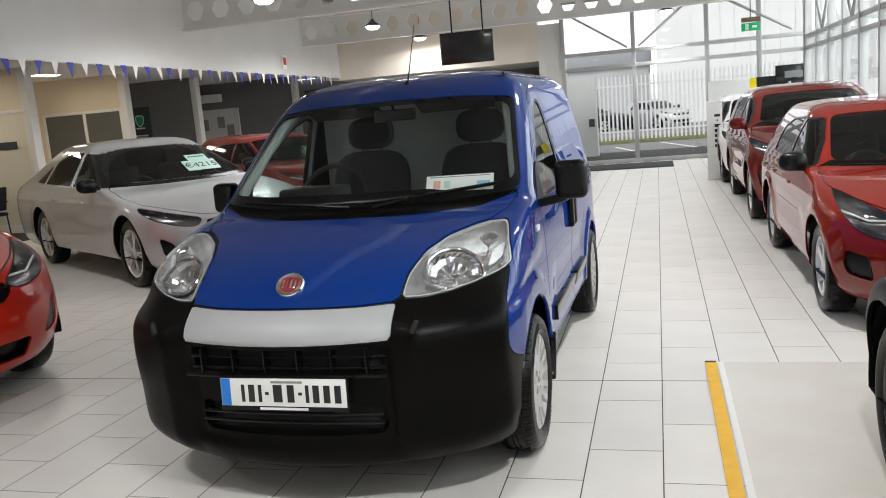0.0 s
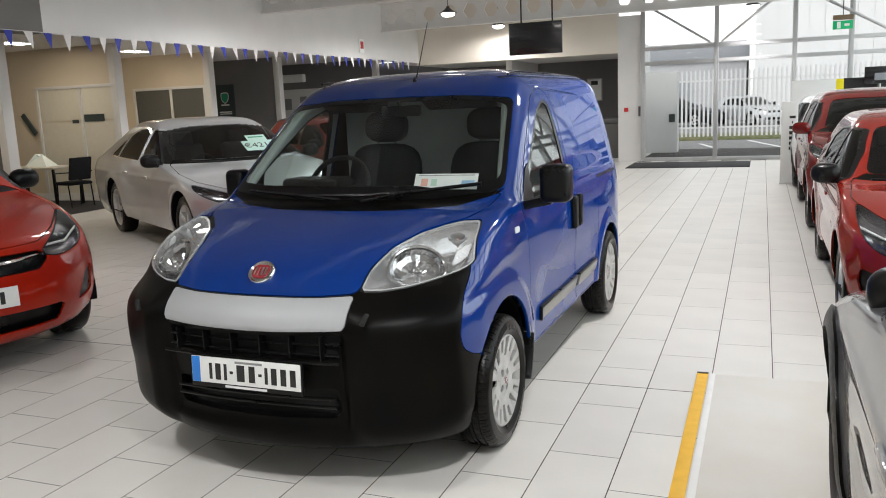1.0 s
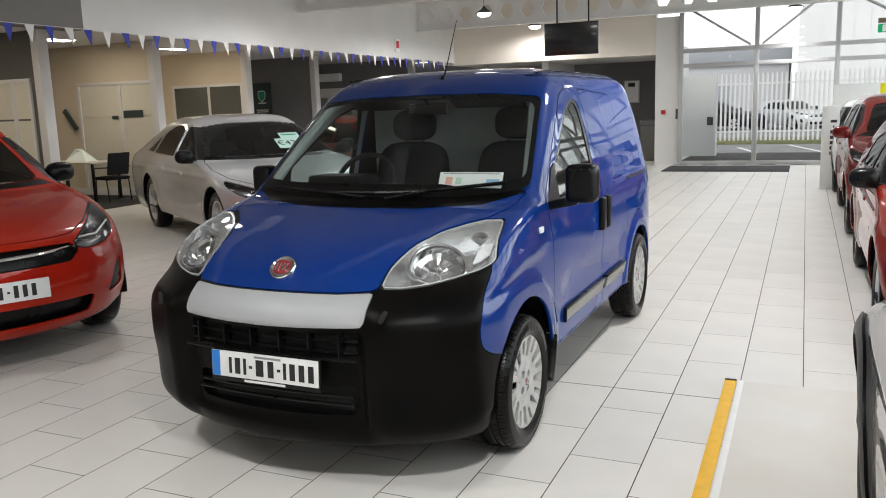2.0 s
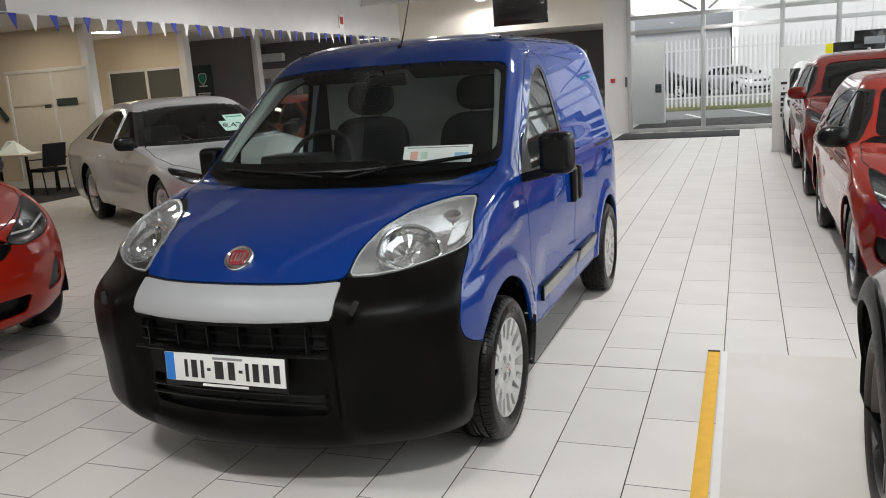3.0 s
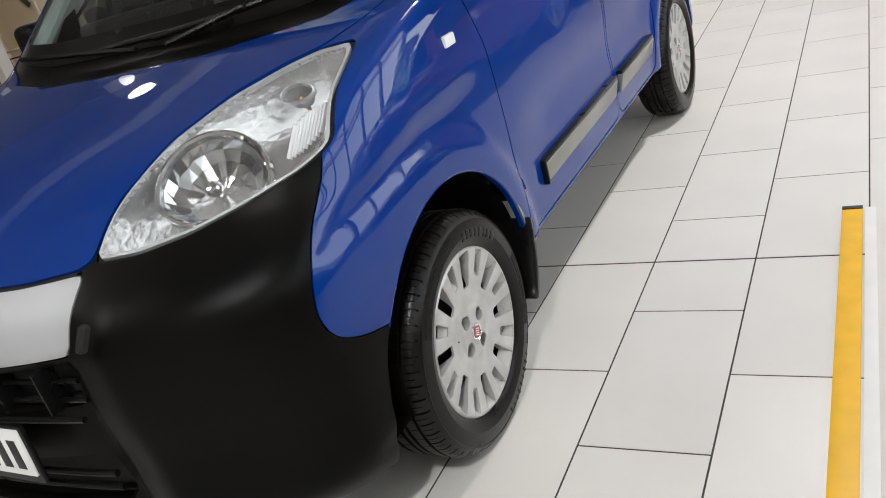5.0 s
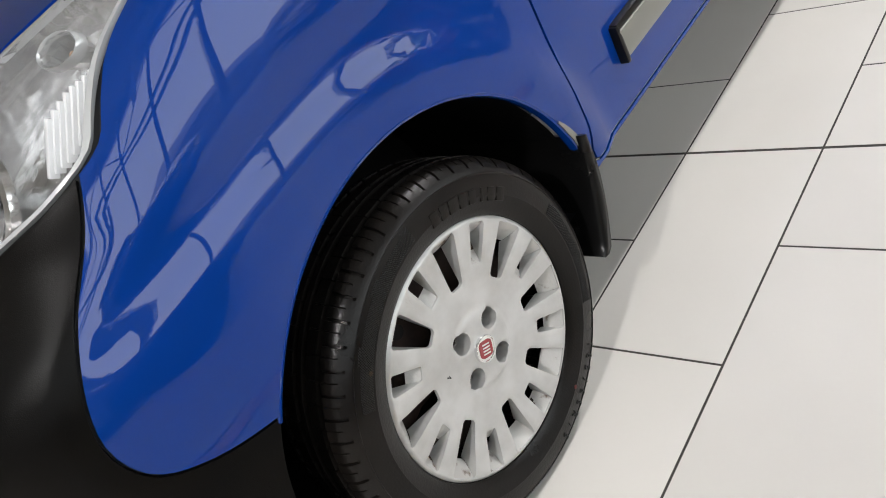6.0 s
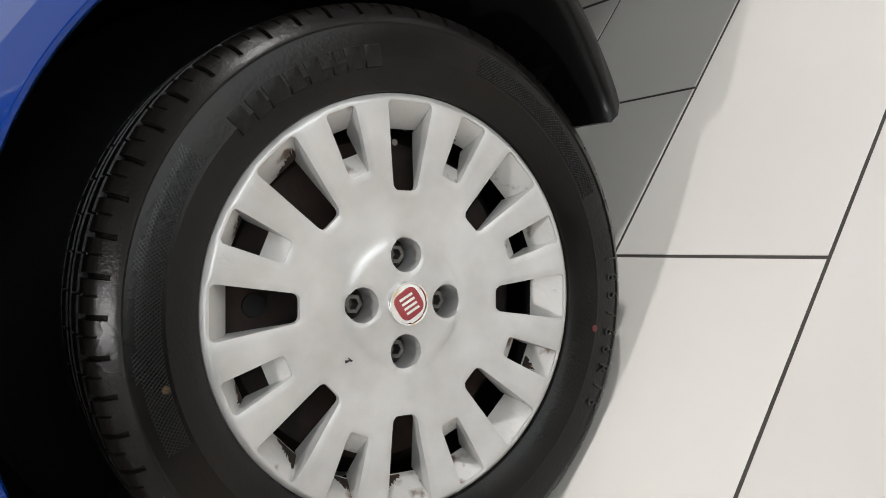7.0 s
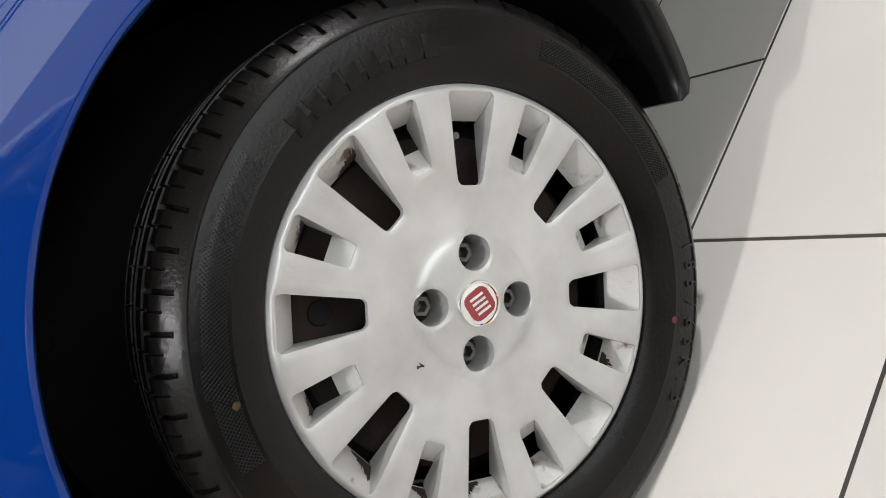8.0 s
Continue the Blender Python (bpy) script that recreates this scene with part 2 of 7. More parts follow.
def tile_material():
    m = mat("porcelain_tile", (0.715, 0.69, 0.645), 0.36, vary=0.06, scale=2.2, bump=0.04, bump_scale=40.0)
    nt = m.node_tree
    b = nt.nodes["Principled BSDF"]
    old = b.inputs["Base Color"].links[0].from_socket
    info = nt.nodes.new("ShaderNodeObjectInfo")
    geo = nt.nodes.new("ShaderNodeNewGeometry")
    add = nt.nodes.new("ShaderNodeMath")
    add.operation = "ADD"
    nt.links.new(info.outputs["Random"], add.inputs[0])
    nt.links.new(geo.outputs["Random Per Island"], add.inputs[1])
    rng = nt.nodes.new("ShaderNodeMapRange")
    rng.inputs[1].default_value, rng.inputs[2].default_value = 0.0, 2.0
    rng.inputs[3].default_value, rng.inputs[4].default_value = 0.95, 1.05
    nt.links.new(add.outputs[0], rng.inputs[0])
    mul = nt.nodes.new("ShaderNodeVectorMath")
    mul.operation = "SCALE"
    nt.links.new(old, mul.inputs[0])
    nt.links.new(rng.outputs[0], mul.inputs["Scale"])
    nt.links.new(mul.outputs[0], b.inputs["Base Color"])
    return m


TILE = tile_material()
for nd in CAP_WORN.node_tree.nodes:
    if nd.bl_idname == "ShaderNodeMapRange" and nd.inputs[1].default_value > 0.3:
        nd.inputs[1].default_value, nd.inputs[2].default_value = 0.60, 0.70
GROUT = mat("tile_grout", (0.055, 0.05, 0.044), 0.85, vary=0.2, scale=5.0)


# ---------------------------------------------------------------- mesh helpers
def put(name, verts, faces, material, parent=None, label="", smooth=True, angle=35):
    me = bpy.data.meshes.new(name)
    me.from_pydata([tuple(v) for v in verts], [], [tuple(f) for f in faces])
    me.update()
    for mm in (material if isinstance(material, (list, tuple)) else [material]):
        me.materials.append(mm)
    if smooth:
        me.shade_smooth() if angle is None else me.set_sharp_from_angle(angle=radians(angle))
        for p in me.polygons:
            p.use_smooth = True
    ob = new(name, me)
    if parent:
        ob.parent = parent
    if label:
        tagged(ob, label)
    return ob


def part(name, bm, material, parent=None, label="", smooth=True, angle=35):
    me = bpy.data.meshes.new(name)
    bm.normal_update()
    bm.to_mesh(me)
    bm.free()
    for mm in (material if isinstance(material, (list, tuple)) else [material]):
        me.materials.append(mm)
    if smooth:
        me.set_sharp_from_angle(angle=radians(angle))
        for p in me.polygons:
            p.use_smooth = True
    ob = new(name, me)
    if parent:
        ob.parent = parent
    if label:
        tagged(ob, label)
    return ob


def add_box(bm, c, s, m=None, bevel=0.0, seg=2, mat_index=0):
    """A box of size s round c, bevelled, into bm."""
    r = bmesh.ops.create_cube(bm, size=1.0)
    vs = r["verts"]
    bmesh.ops.scale(bm, vec=s, verts=vs)
    if bevel:
        es = list({e for v in vs for e in v.link_edges})
        g = bmesh.ops.bevel(bm, geom=es, offset=bevel, segments=seg, affect="EDGES", profile=0.6)
        vs = list({v for f in g["faces"] for v in f.verts} | {v for v in vs if v.is_valid})
    t = Matrix.Translation(c)
    if m is not None:
        t = t @ m
    bmesh.ops.transform(bm, matrix=t, verts=vs)
    for f in {f for v in vs for f in v.link_faces}:
        f.material_index = mat_index
    return vs


def box(name, c, s, material, parent=None, label="", bevel=0.004, m=None, seg=2):
    bm = bmesh.new()
    add_box(bm, c, s, m, min(bevel, min(s) * 0.45) if bevel else 0, seg)
    return part(name, bm, material, parent, label)


def add_tube(bm, pts, r, n=10, caps=True):
    """A tube of radius r (a number, or one a point) along pts into bm."""
    pts = [Vector(p) for p in pts]
    rings = []
    for i, p in enumerate(pts):
        a, b = pts[max(0, i - 1)], pts[min(len(pts) - 1, i + 1)]
        q = (b - a).to_track_quat("Z", "Y")
        rr = r[i] if isinstance(r, (list, tuple)) else r
        rings.append([bm.verts.new(p + q @ Vector((rr * math.cos(k * math.tau / n), rr * math.sin(k * math.tau / n), 0))) for k in range(n)])
    for a, b in zip(rings, rings[1:]):
        for k in range(n):
            bm.faces.new((a[k], a[(k + 1) % n], b[(k + 1) % n], b[k]))
    if caps:
        bm.faces.new(rings[0][::-1])
        bm.faces.new(rings[-1])


def tube(name, pts, r, material, parent=None, label="", n=10):
    bm = bmesh.new()
    add_tube(bm, pts, r, n)
    return part(name, bm, material, parent, label)


def lathe(profile, n=48, axis="x"):
    """Vertices and faces of a profile [(r, along), ...] turned round an axis."""
    V, F = [], []
    for i in range(n):
        a = math.tau * i / n
        c, s = math.cos(a), math.sin(a)
        for r, d in profile:
            V.append((d, r * c, r * s) if axis == "x" else (r * c, r * s, d))
    k = len(profile)
    for i in range(n):
        j = (i + 1) % n
        for p in range(k - 1):
            F.append((i * k + p, i * k + p + 1, j * k + p + 1, j * k + p))
    return V, F


def empty(name, m=None, label="", category="", group="", kind=""):
    ob = new(name)
    ob.empty_display_size = 0.2
    if m is not None:
        ob.matrix_world = m
    return tagged(ob, label, category, group, kind)


def text_mesh(name, body, size, m, material, parent=None, depth=0.001):
    cu = bpy.data.curves.new(name, "FONT")
    cu.body, cu.size, cu.extrude = body, size, depth
    cu.align_x, cu.align_y = "CENTER", "CENTER"
    tmp = new(name + "_tmp", cu)
    dg = bpy.context.evaluated_depsgraph_get()
    dg.update()
    me = bpy.data.meshes.new_from_object(tmp.evaluated_get(dg))
    bpy.data.objects.remove(tmp)
    me.materials.clear()
    me.materials.append(material)
    ob = new(name, me)
    if parent:
        ob.parent = parent
    ob.matrix_local = m
    return ob


# ---- curves and outlines
def catmull(P, n):
    """n points at even steps of length along a smooth curve through P (any dimension)."""
    P = np.array(P, float)
    E = np.vstack([2 * P[0] - P[1], P, 2 * P[-1] - P[-2]])
    out = []
    for i in range(1, len(E) - 2):
        p0, p1, p2, p3 = E[i - 1], E[i], E[i + 1], E[i + 2]
        for t in np.linspace(0, 1, 24, endpoint=False):
            out.append(0.5 * (2 * p1 + (p2 - p0) * t + (2 * p0 - 5 * p1 + 4 * p2 - p3) * t * t + (3 * p1 - p0 - 3 * p2 + p3) * t ** 3))
    out.append(P[-1])
    out = np.array(out)
    d = np.concatenate([[0], np.cumsum(np.linalg.norm(np.diff(out[:, :2], axis=0), axis=1))])
    s = np.linspace(0, d[-1], n)
    return np.stack([np.interp(s, d, out[:, k]) for k in range(out.shape[1])], 1)


def closed(P, n=10):
    """A smooth closed outline through P."""
    P = np.array(P, float)
    N = len(P)
    out = []
    for i in range(N):
        p0, p1, p2, p3 = P[i - 1], P[i], P[(i + 1) % N], P[(i + 2) % N]
        for t in np.linspace(0, 1, n, endpoint=False):
            out.append(0.5 * (2 * p1 + (p2 - p0) * t + (2 * p0 - 5 * p1 + 4 * p2 - p3) * t * t + (3 * p1 - p0 - 3 * p2 + p3) * t ** 3))
    return np.array(out)


def rounded(P, r=0.02, n=5):
    """A closed outline with its corners rounded by about r."""
    P = [np.array(p, float) for p in P]
    out = []
    for i, p in enumerate(P):
        a, b = P[i - 1] - p, P[(i + 1) % len(P)] - p
        la, lb = np.linalg.norm(a), np.linalg.norm(b)
        rr = min(r, la * 0.45, lb * 0.45)
        s, e = p + a / la * rr, p + b / lb * rr
        for t in np.linspace(0, 1, n):
            out.append((1 - t) ** 2 * s + 2 * t * (1 - t) * p + t * t * e)
    return np.array(out)


def inside(Q, P):
    """Signed distance of the points Q (N x 2) from the closed outline P: negative within."""
    Q, P = np.asarray(Q, float), np.asarray(P, float)
    best = np.full(len(Q), 1e9)
    odd = np.zeros(len(Q), bool)
    for i in range(len(P)):
        a, b = P[i - 1], P[i]
        e = b - a
        L = e @ e
        if L < 1e-14:
            continue
        w = Q - a
        t = np.clip(w @ e / L, 0, 1)
        best = np.minimum(best, np.linalg.norm(w - t[:, None] * e, axis=1))
        c = (a[1] > Q[:, 1]) != (b[1] > Q[:, 1])
        with np.errstate(divide="ignore", invalid="ignore"):
            xx = a[0] + (Q[:, 1] - a[1]) / (b[1] - a[1]) * e[0]
        odd ^= c & (Q[:, 0] < xx)
    return np.where(odd, -best, best)


def from_line(Q, P):
    """Distance of the points Q from the open line P."""
    Q, P = np.asarray(Q, float), np.asarray(P, float)
    best = np.full(len(Q), 1e9)
    for a, b in zip(P, P[1:]):
        e = b - a
        w = Q - a
        t = np.clip(w @ e / max(e @ e, 1e-12), 0, 1)
        best = np.minimum(best, np.linalg.norm(w - t[:, None] * e, axis=1))
    return best


class Skin:
    """A sheet of faces that can be cut along lines of signed distance."""

    def __init__(self, V, F):
        self.V, self.F = np.array(V, float), list(F)
        Q = np.array([f if len(f) == 4 else (*f[:3], f[2]) for f in self.F if len(f) < 5])
        c = np.cross(self.V[Q[:, 2]] - self.V[Q[:, 0]], self.V[Q[:, 3]] - self.V[Q[:, 1]])
        self.N = np.zeros_like(self.V)
        for i in range(4):
            np.add.at(self.N, Q[:, i], c)
        self.N[np.abs(self.V[:, 0]) < 1e-6, 0] = 0
        self.N /= np.maximum(np.linalg.norm(self.N, axis=1), 1e-12)[:, None]

    def cut(self, F, d):
        V = [(*v, *n) for v, n in zip(self.V, self.N)]
        d = list(d)
        made, ins, outs = {}, [], []

        def mid(a, b):
            k = (min(a, b), max(a, b))
            if k not in made:
                t = d[k[0]] / (d[k[0]] - d[k[1]])
                p, q = V[k[0]], V[k[1]]
                V.append(tuple(p[i] + (q[i] - p[i]) * t for i in range(6)))
                d.append(0.0)
                made[k] = len(V) - 1
            return made[k]

        for f in F:
            s = [d[i] < 0 for i in f]
            if all(s):
                ins.append(f)
            elif not any(s):
                outs.append(f)
            else:
                fi, fo = [], []
                for i, a in enumerate(f):
                    b = f[(i + 1) % len(f)]
                    (fi if d[a] < 0 else fo).append(a)
                    if (d[a] < 0) != (d[b] < 0):
                        m = mid(a, b)
                        fi.append(m)
                        fo.append(m)
                if len(fi) > 2:
                    ins.append(tuple(fi))
                if len(fo) > 2:
                    outs.append(tuple(fo))
        V = np.array(V)
        self.V, self.N = V[:, :3], V[:, 3:]
        return ins, outs

    def front(self, F, outline, ymax, xmin=-9):
        """Cut by an outline in x and z, for what lies before ymax."""
        d = inside(self.V[:, [0, 2]], outline)
        return self.cut(F, np.where(self.V[:, 1] > ymax, 0.5, d))

    def side(self, F, outline, xmin=0.3):
        d = inside(self.V[:, [1, 2]], outline)
        return self.cut(F, np.where(np.abs(self.V[:, 0]) < xmin, 0.5, d))

    def islands(self, F):
        """The groups of faces that hang together."""
        up = {}

        def root(i):
            while up.setdefault(i, i) != i:
                up[i] = up[up[i]]
                i = up[i]
            return i
        for f in F:
            for i in f[1:]:
                up[root(i)] = root(f[0])
        out = {}
        for f in F:
            out.setdefault(root(f[0]), []).append(f)
        return list(out.values())

    def mesh(self, name, F, material, parent, label="", mirror=0, thick=0.0, push=0.0, offset=-1.0, angle=50):
        """Faces as one mesh. mirror 0: both halves as one; 1: the +x half; -1: the -x half."""
        used = sorted({i for f in F for i in f})
        if not used:
            return None
        at = {v: i for i, v in enumerate(used)}
        G = [tuple(at[i] for i in f) for f in F]
        N = self.N[used] / np.maximum(np.linalg.norm(self.N[used], axis=1), 1e-9)[:, None]
        V = self.V[used] + N * push
        mats = list(material) if isinstance(material, (list, tuple)) else [material]
        seen = {}
        for g in G:
            for i, p in enumerate(g):
                q = g[(i + 1) % len(g)]
                seen[(p, q)] = seen.get((p, q), 0) + 1
        rim = [e for e in seen if (e[1], e[0]) not in seen and not (mirror == 0 and abs(V[e[0], 0]) < 2e-4 and abs(V[e[1], 0]) < 2e-4)]
        # corners of faces carry their own normals; the sheet, its back and its rim share vertices
        n = len(V)
        FF, MM, CN = list(G), [0] * len(G), [N[i] for g in G for i in g]
        VV, back = V, n
        if thick:
            inn = V - N * thick
            VV = np.vstack([V, inn])
            for g in G:
                FF.append(tuple(i + n for i in reversed(g)))
                CN += [-N[i] for i in reversed(g)]
            MM += [min(1, len(mats) - 1)] * len(G)
            for p, q in rim:
                c = np.cross(inn[q] - V[p], V[q] - inn[p])
                FF.append((p, p + n, q + n, q))
                CN += [c / max(np.linalg.norm(c), 1e-12)] * 4
                MM.append(0)
        V = VV
        flip = np.array([-1, 1, 1])
        CN = np.array(CN)
        if mirror == 0:
            n = len(V)
            twin = np.where(np.abs(V[:, 0]) < 2e-4, np.arange(n), np.arange(n) + n)
            lens, at_ = [len(g) for g in FF], 0
            back_N = []
            for L in lens:
                back_N.append(CN[at_:at_ + L][::-1] * flip)
                at_ += L
            FF = FF + [tuple(int(twin[i]) for i in reversed(g)) for g in FF]
            MM = MM + MM
            V, CN = np.vstack([V, V * flip]), np.vstack([CN] + back_N)
            keep = np.concatenate([np.ones(n, bool), np.abs(V[:n, 0]) >= 2e-4])
            to = np.cumsum(keep) - 1
            V = V[keep]
            FF = [tuple(int(to[i]) for i in g) for g in FF]
        elif mirror < 0:
            V = V * flip
            out_N, at_ = [], 0
            for g in FF:
                out_N.append(CN[at_:at_ + len(g)][::-1] * flip)
                at_ += len(g)
            CN = np.vstack(out_N)
            FF = [tuple(reversed(g)) for g in FF]
        me = bpy.data.meshes.new(name)
        me.from_pydata([tuple(v) for v in V], [], FF)
        for mm in mats:
            me.materials.append(mm)
        me.polygons.foreach_set("material_index", MM)
        me.polygons.foreach_set("use_smooth", [True] * len(FF))
        me.normals_split_custom_set([tuple(v) for v in CN])
        me.update()
        ob = new(name, me)
        ob.parent = parent
        if label:
            tagged(ob, label)
        return ob


def shell(prof, plan_a, plan_b, rear, levels=150, nf=64, nm=80, nr=18):
    """Half a car body, x >= 0, from slices. prof rows: z, front y at the middle, half width, rear y, share of plan_b."""
    P = np.array(prof, float)
    S = catmull(P[:, [1, 0, 2, 3, 4]], levels)
    A, B, R = catmull(plan_a, nf), catmull(plan_b, nf), catmull(rear, nr)
    V, F = [], []
    for yf, z, w, yr, k in S:
        w, k = max(w, 0.0), min(1, max(0, k))
        sh = min(1.0, max(0.02, (yr - yf) / 1.35))
        front = A * (1 - k) + B * k
        fx, fy = front[:, 0] * w, yf + front[:, 1] * sh
        rx, ry = R[:, 0] * w, yr + R[:, 1] * sh
        my = np.linspace(fy[-1], ry[0], nm + 2)[1:-1]
        V += [(x, y, z) for x, y in zip(np.concatenate([fx, np.full(nm, w), rx]), np.concatenate([fy, my, ry]))]
    n = nf + nm + nr
    for i in range(levels - 1):
        for j in range(n - 1):
            F.append((i * n + j, i * n + j + 1, (i + 1) * n + j + 1, (i + 1) * n + j))
    return np.array(V), F


def smoothstep(a, b, x):
    t = np.clip((x - a) / (b - a), 0, 1)
    return t * t * (3 - 2 * t)


# ---------------------------------------------------------------- wheels
def pocket(skin, name, F, depth, material, parent, label="", mirror=1, way=None):
    """A recess behind a region: its floor set back by depth, with walls round it."""
    used = sorted({i for f in F for i in f})
    at = {v: i for i, v in enumerate(used)}
    V = skin.V[used]
    G = [tuple(at[i] for i in f) for f in F]
    if mirror == 0:
        n = len(V)
        G = G + [tuple(reversed([i + n for i in g])) for g in G]
        V = np.vstack([V, V * np.array([-1, 1, 1])])
    elif mirror < 0:
        V = V * np.array([-1, 1, 1])
        G = [tuple(reversed(g)) for g in G]
    bm = bmesh.new()
    vs = [bm.verts.new(v) for v in V]
    for g in G:
        try:
            bm.faces.new([vs[i] for i in g])
        except ValueError:
            pass
    bmesh.ops.remove_doubles(bm, verts=bm.verts, dist=0.0004)
    bm.normal_update()
    rim = [e for e in bm.edges if len(e.link_faces) == 1]
    tops = {}
    for e in rim:
        for v in e.verts:
            if v not in tops:
                tops[v] = bm.verts.new(v.co.copy())
    order = [(e.verts[0], e.verts[1]) for e in rim]
    norms = {v: v.normal.copy() for v in bm.verts if v.link_faces}
    for v, nn in norms.items():
        v.co += (Vector(way) if way else -nn) * depth
    for a, b in order:
        bm.faces.new((a, b, tops[b], tops[a]))
    return part(name, bm, material, parent, label, angle=30)


def slot_outline(a, r0, r1, w0, w1, rad):
    """Outline of a slot that points out along the angle a, as points of the wheel's face."""
    P = rounded([(r0, -w0), (r1, -w1), (r1, w1), (r0, w0)], rad)
    P = np.vstack([np.linspace(P[i - 1], P[i], max(2, int(np.linalg.norm(P[i] - P[i - 1]) / 0.004) + 1))[1:] for i in range(len(P))])
    c, s = math.cos(a), math.sin(a)
    return np.array([(p[0] * c - p[1] * s, p[0] * s + p[1] * c) for p in P])


def cap_height(r):
    r = np.asarray(r, float)
    h = np.interp(r, [0, 0.10, 0.15, 0.185, 0.200, 0.207, 0.212], [0.0680, 0.0685, 0.0745, 0.0795, 0.0808, 0.0800, 0.0755])
    return h + 0.0042 * (1 - smoothstep(0.0630, 0.0668, r))


# outer radius of the windows, inner radius and foot of the ramp of the large and of the small ones
SLOT_OUT, BIG_IN, SMALL_IN, BIG_FOOT, SMALL_FOOT = 0.2045, 0.115, 0.138, 0.180, 0.184


def ramp_height(r, foot):
    """The sloping outer end of a cap window, from its foot up to the rim."""
    low = float(cap_height(foot)) - 0.031
    t = min(1.0, max(0.0, (r - foot) / (SLOT_OUT - foot)))
    return low + (float(cap_height(SLOT_OUT)) - 0.003 - low) * t ** 0.85


TURN = radians(35.0)


def hubcap_meshes():
    """The pressed plastic wheel cap with sixteen windows and four bolt wells."""
    nr, na = 50, 288
    rs = np.concatenate([np.linspace(0.004, 0.196, nr - 8), np.linspace(0.199, 0.212, 8)])
    V, F = [], []
    for r in rs:
        for k in range(na):
            a = math.tau * k / na
            V.append((0, r * math.cos(a), r * math.sin(a)))
    for i in range(nr - 1):
        for k in range(na):
            j = (k + 1) % na
            F.append((i * na + k, (i + 1) * na + k, (i + 1) * na + j, i * na + j))
    F.append(tuple(range(na - 1, -1, -1))[::-1])
    sk = Skin(V, F)
    faces = sk.F
    big = [slot_outline(TURN + k * math.tau / 8, BIG_IN, SLOT_OUT, 0.0135, 0.0265, 0.0065) for k in range(8)]
    small = [slot_outline(TURN + (k + 0.5) * math.tau / 8, SMALL_IN, SLOT_OUT, 0.0115, 0.0170, 0.004) for k in range(8)]
    wells = []
    for k in range(4):
        a = TURN + k * math.tau / 4
        wells.append(np.array([(0.0495 * math.cos(a) + 0.0180 * math.cos(b), 0.0495 * math.sin(a) + 0.0180 * math.sin(b)) for b in np.linspace(0, math.tau, 28, endpoint=False)]))
    for P in big + small + wells:
        _, faces = sk.cut(faces, inside(sk.V[:, [1, 2]], P))
    r = np.hypot(sk.V[:, 1], sk.V[:, 2])
    sk.V[:, 0] = cap_height(r)
    near = np.full(len(sk.V), 1.0)
    for P in big + small + wells:
        near = np.minimum(near, np.abs(inside(sk.V[:, [1, 2]], P)))
    sk.V[:, 0] -= 0.0016 * (1 - smoothstep(0.0, 0.0035, near))
    face = (sk.V.copy(), faces)
    walls, ramps = [], []
    for P, r_in, foot in [(p, BIG_IN, BIG_FOOT) for p in big] + [(p, SMALL_IN, SMALL_FOOT) for p in small] + [(p, None, 9) for p in wells]:
        walls_V, walls_F, m = [], [], len(P)
        for y, z in P:
            rr = math.hypot(y, z)
            top = float(cap_height(rr)) - 0.0016
            if r_in is None:
                low = 0.034
            else:
                low = top - 0.006 - 0.028 * min(1.0, max(0.0, (rr - r_in) / (foot - r_in)))
                if rr > foot:
                    low = min(top - 0.0005, ramp_height(rr, foot) - 0.001)
            walls_V += [(top, y, z), (low, y, z)]
        for i in range(m):
            j = (i + 1) % m
            walls_F.append((2 * i, 2 * i + 1, 2 * j + 1, 2 * j))
        walls.append((walls_V, walls_F))
    for k in range(16):
        a = TURN + (k % 8 + (0.5 if k >= 8 else 0)) * math.tau / 8
        foot, w_in, w_out, r_in = (BIG_FOOT, 0.0232, 0.0272, BIG_IN) if k < 8 else (SMALL_FOOT, 0.0154, 0.0176, SMALL_IN)
        at = lambda r, w: (r * math.cos(a) - w * math.sin(a), r * math.sin(a) + w * math.cos(a))
        ramp_V, ramp_F = [], []
        for i in range(6):
            rr = foot + (SLOT_OUT + 0.0006 - foot) * i / 5
            for j in range(5):
                ramp_V.append((ramp_height(rr, foot), *at(rr, (w_in + (w_out - w_in) * i / 5) * (j / 2 - 1))))
        for i in range(5):
            for j in range(4):
                q = i * 5 + j
                ramp_F.append((q, q + 5, q + 6, q + 1))
        if k >= 8:
            # the sloping tab at the inner end of a small window
            n0 = len(ramp_V)
            for i in range(4):
                rr = r_in - 0.0005 + 0.020 * i / 3
                for j in range(3):
                    ramp_V.append((float(cap_height(rr)) - 0.004 - 0.017 * (i / 3) ** 1.2, *at(rr, (0.0118 + 0.0025 * i / 3) * (j - 1))))
            for i in range(3):
                for j in range(2):
                    q = n0 + i * 3 + j
                    ramp_F.append((q, q + 3, q + 4, q + 1))
        ramps.append((ramp_V, ramp_F))
    return face, walls, ramps


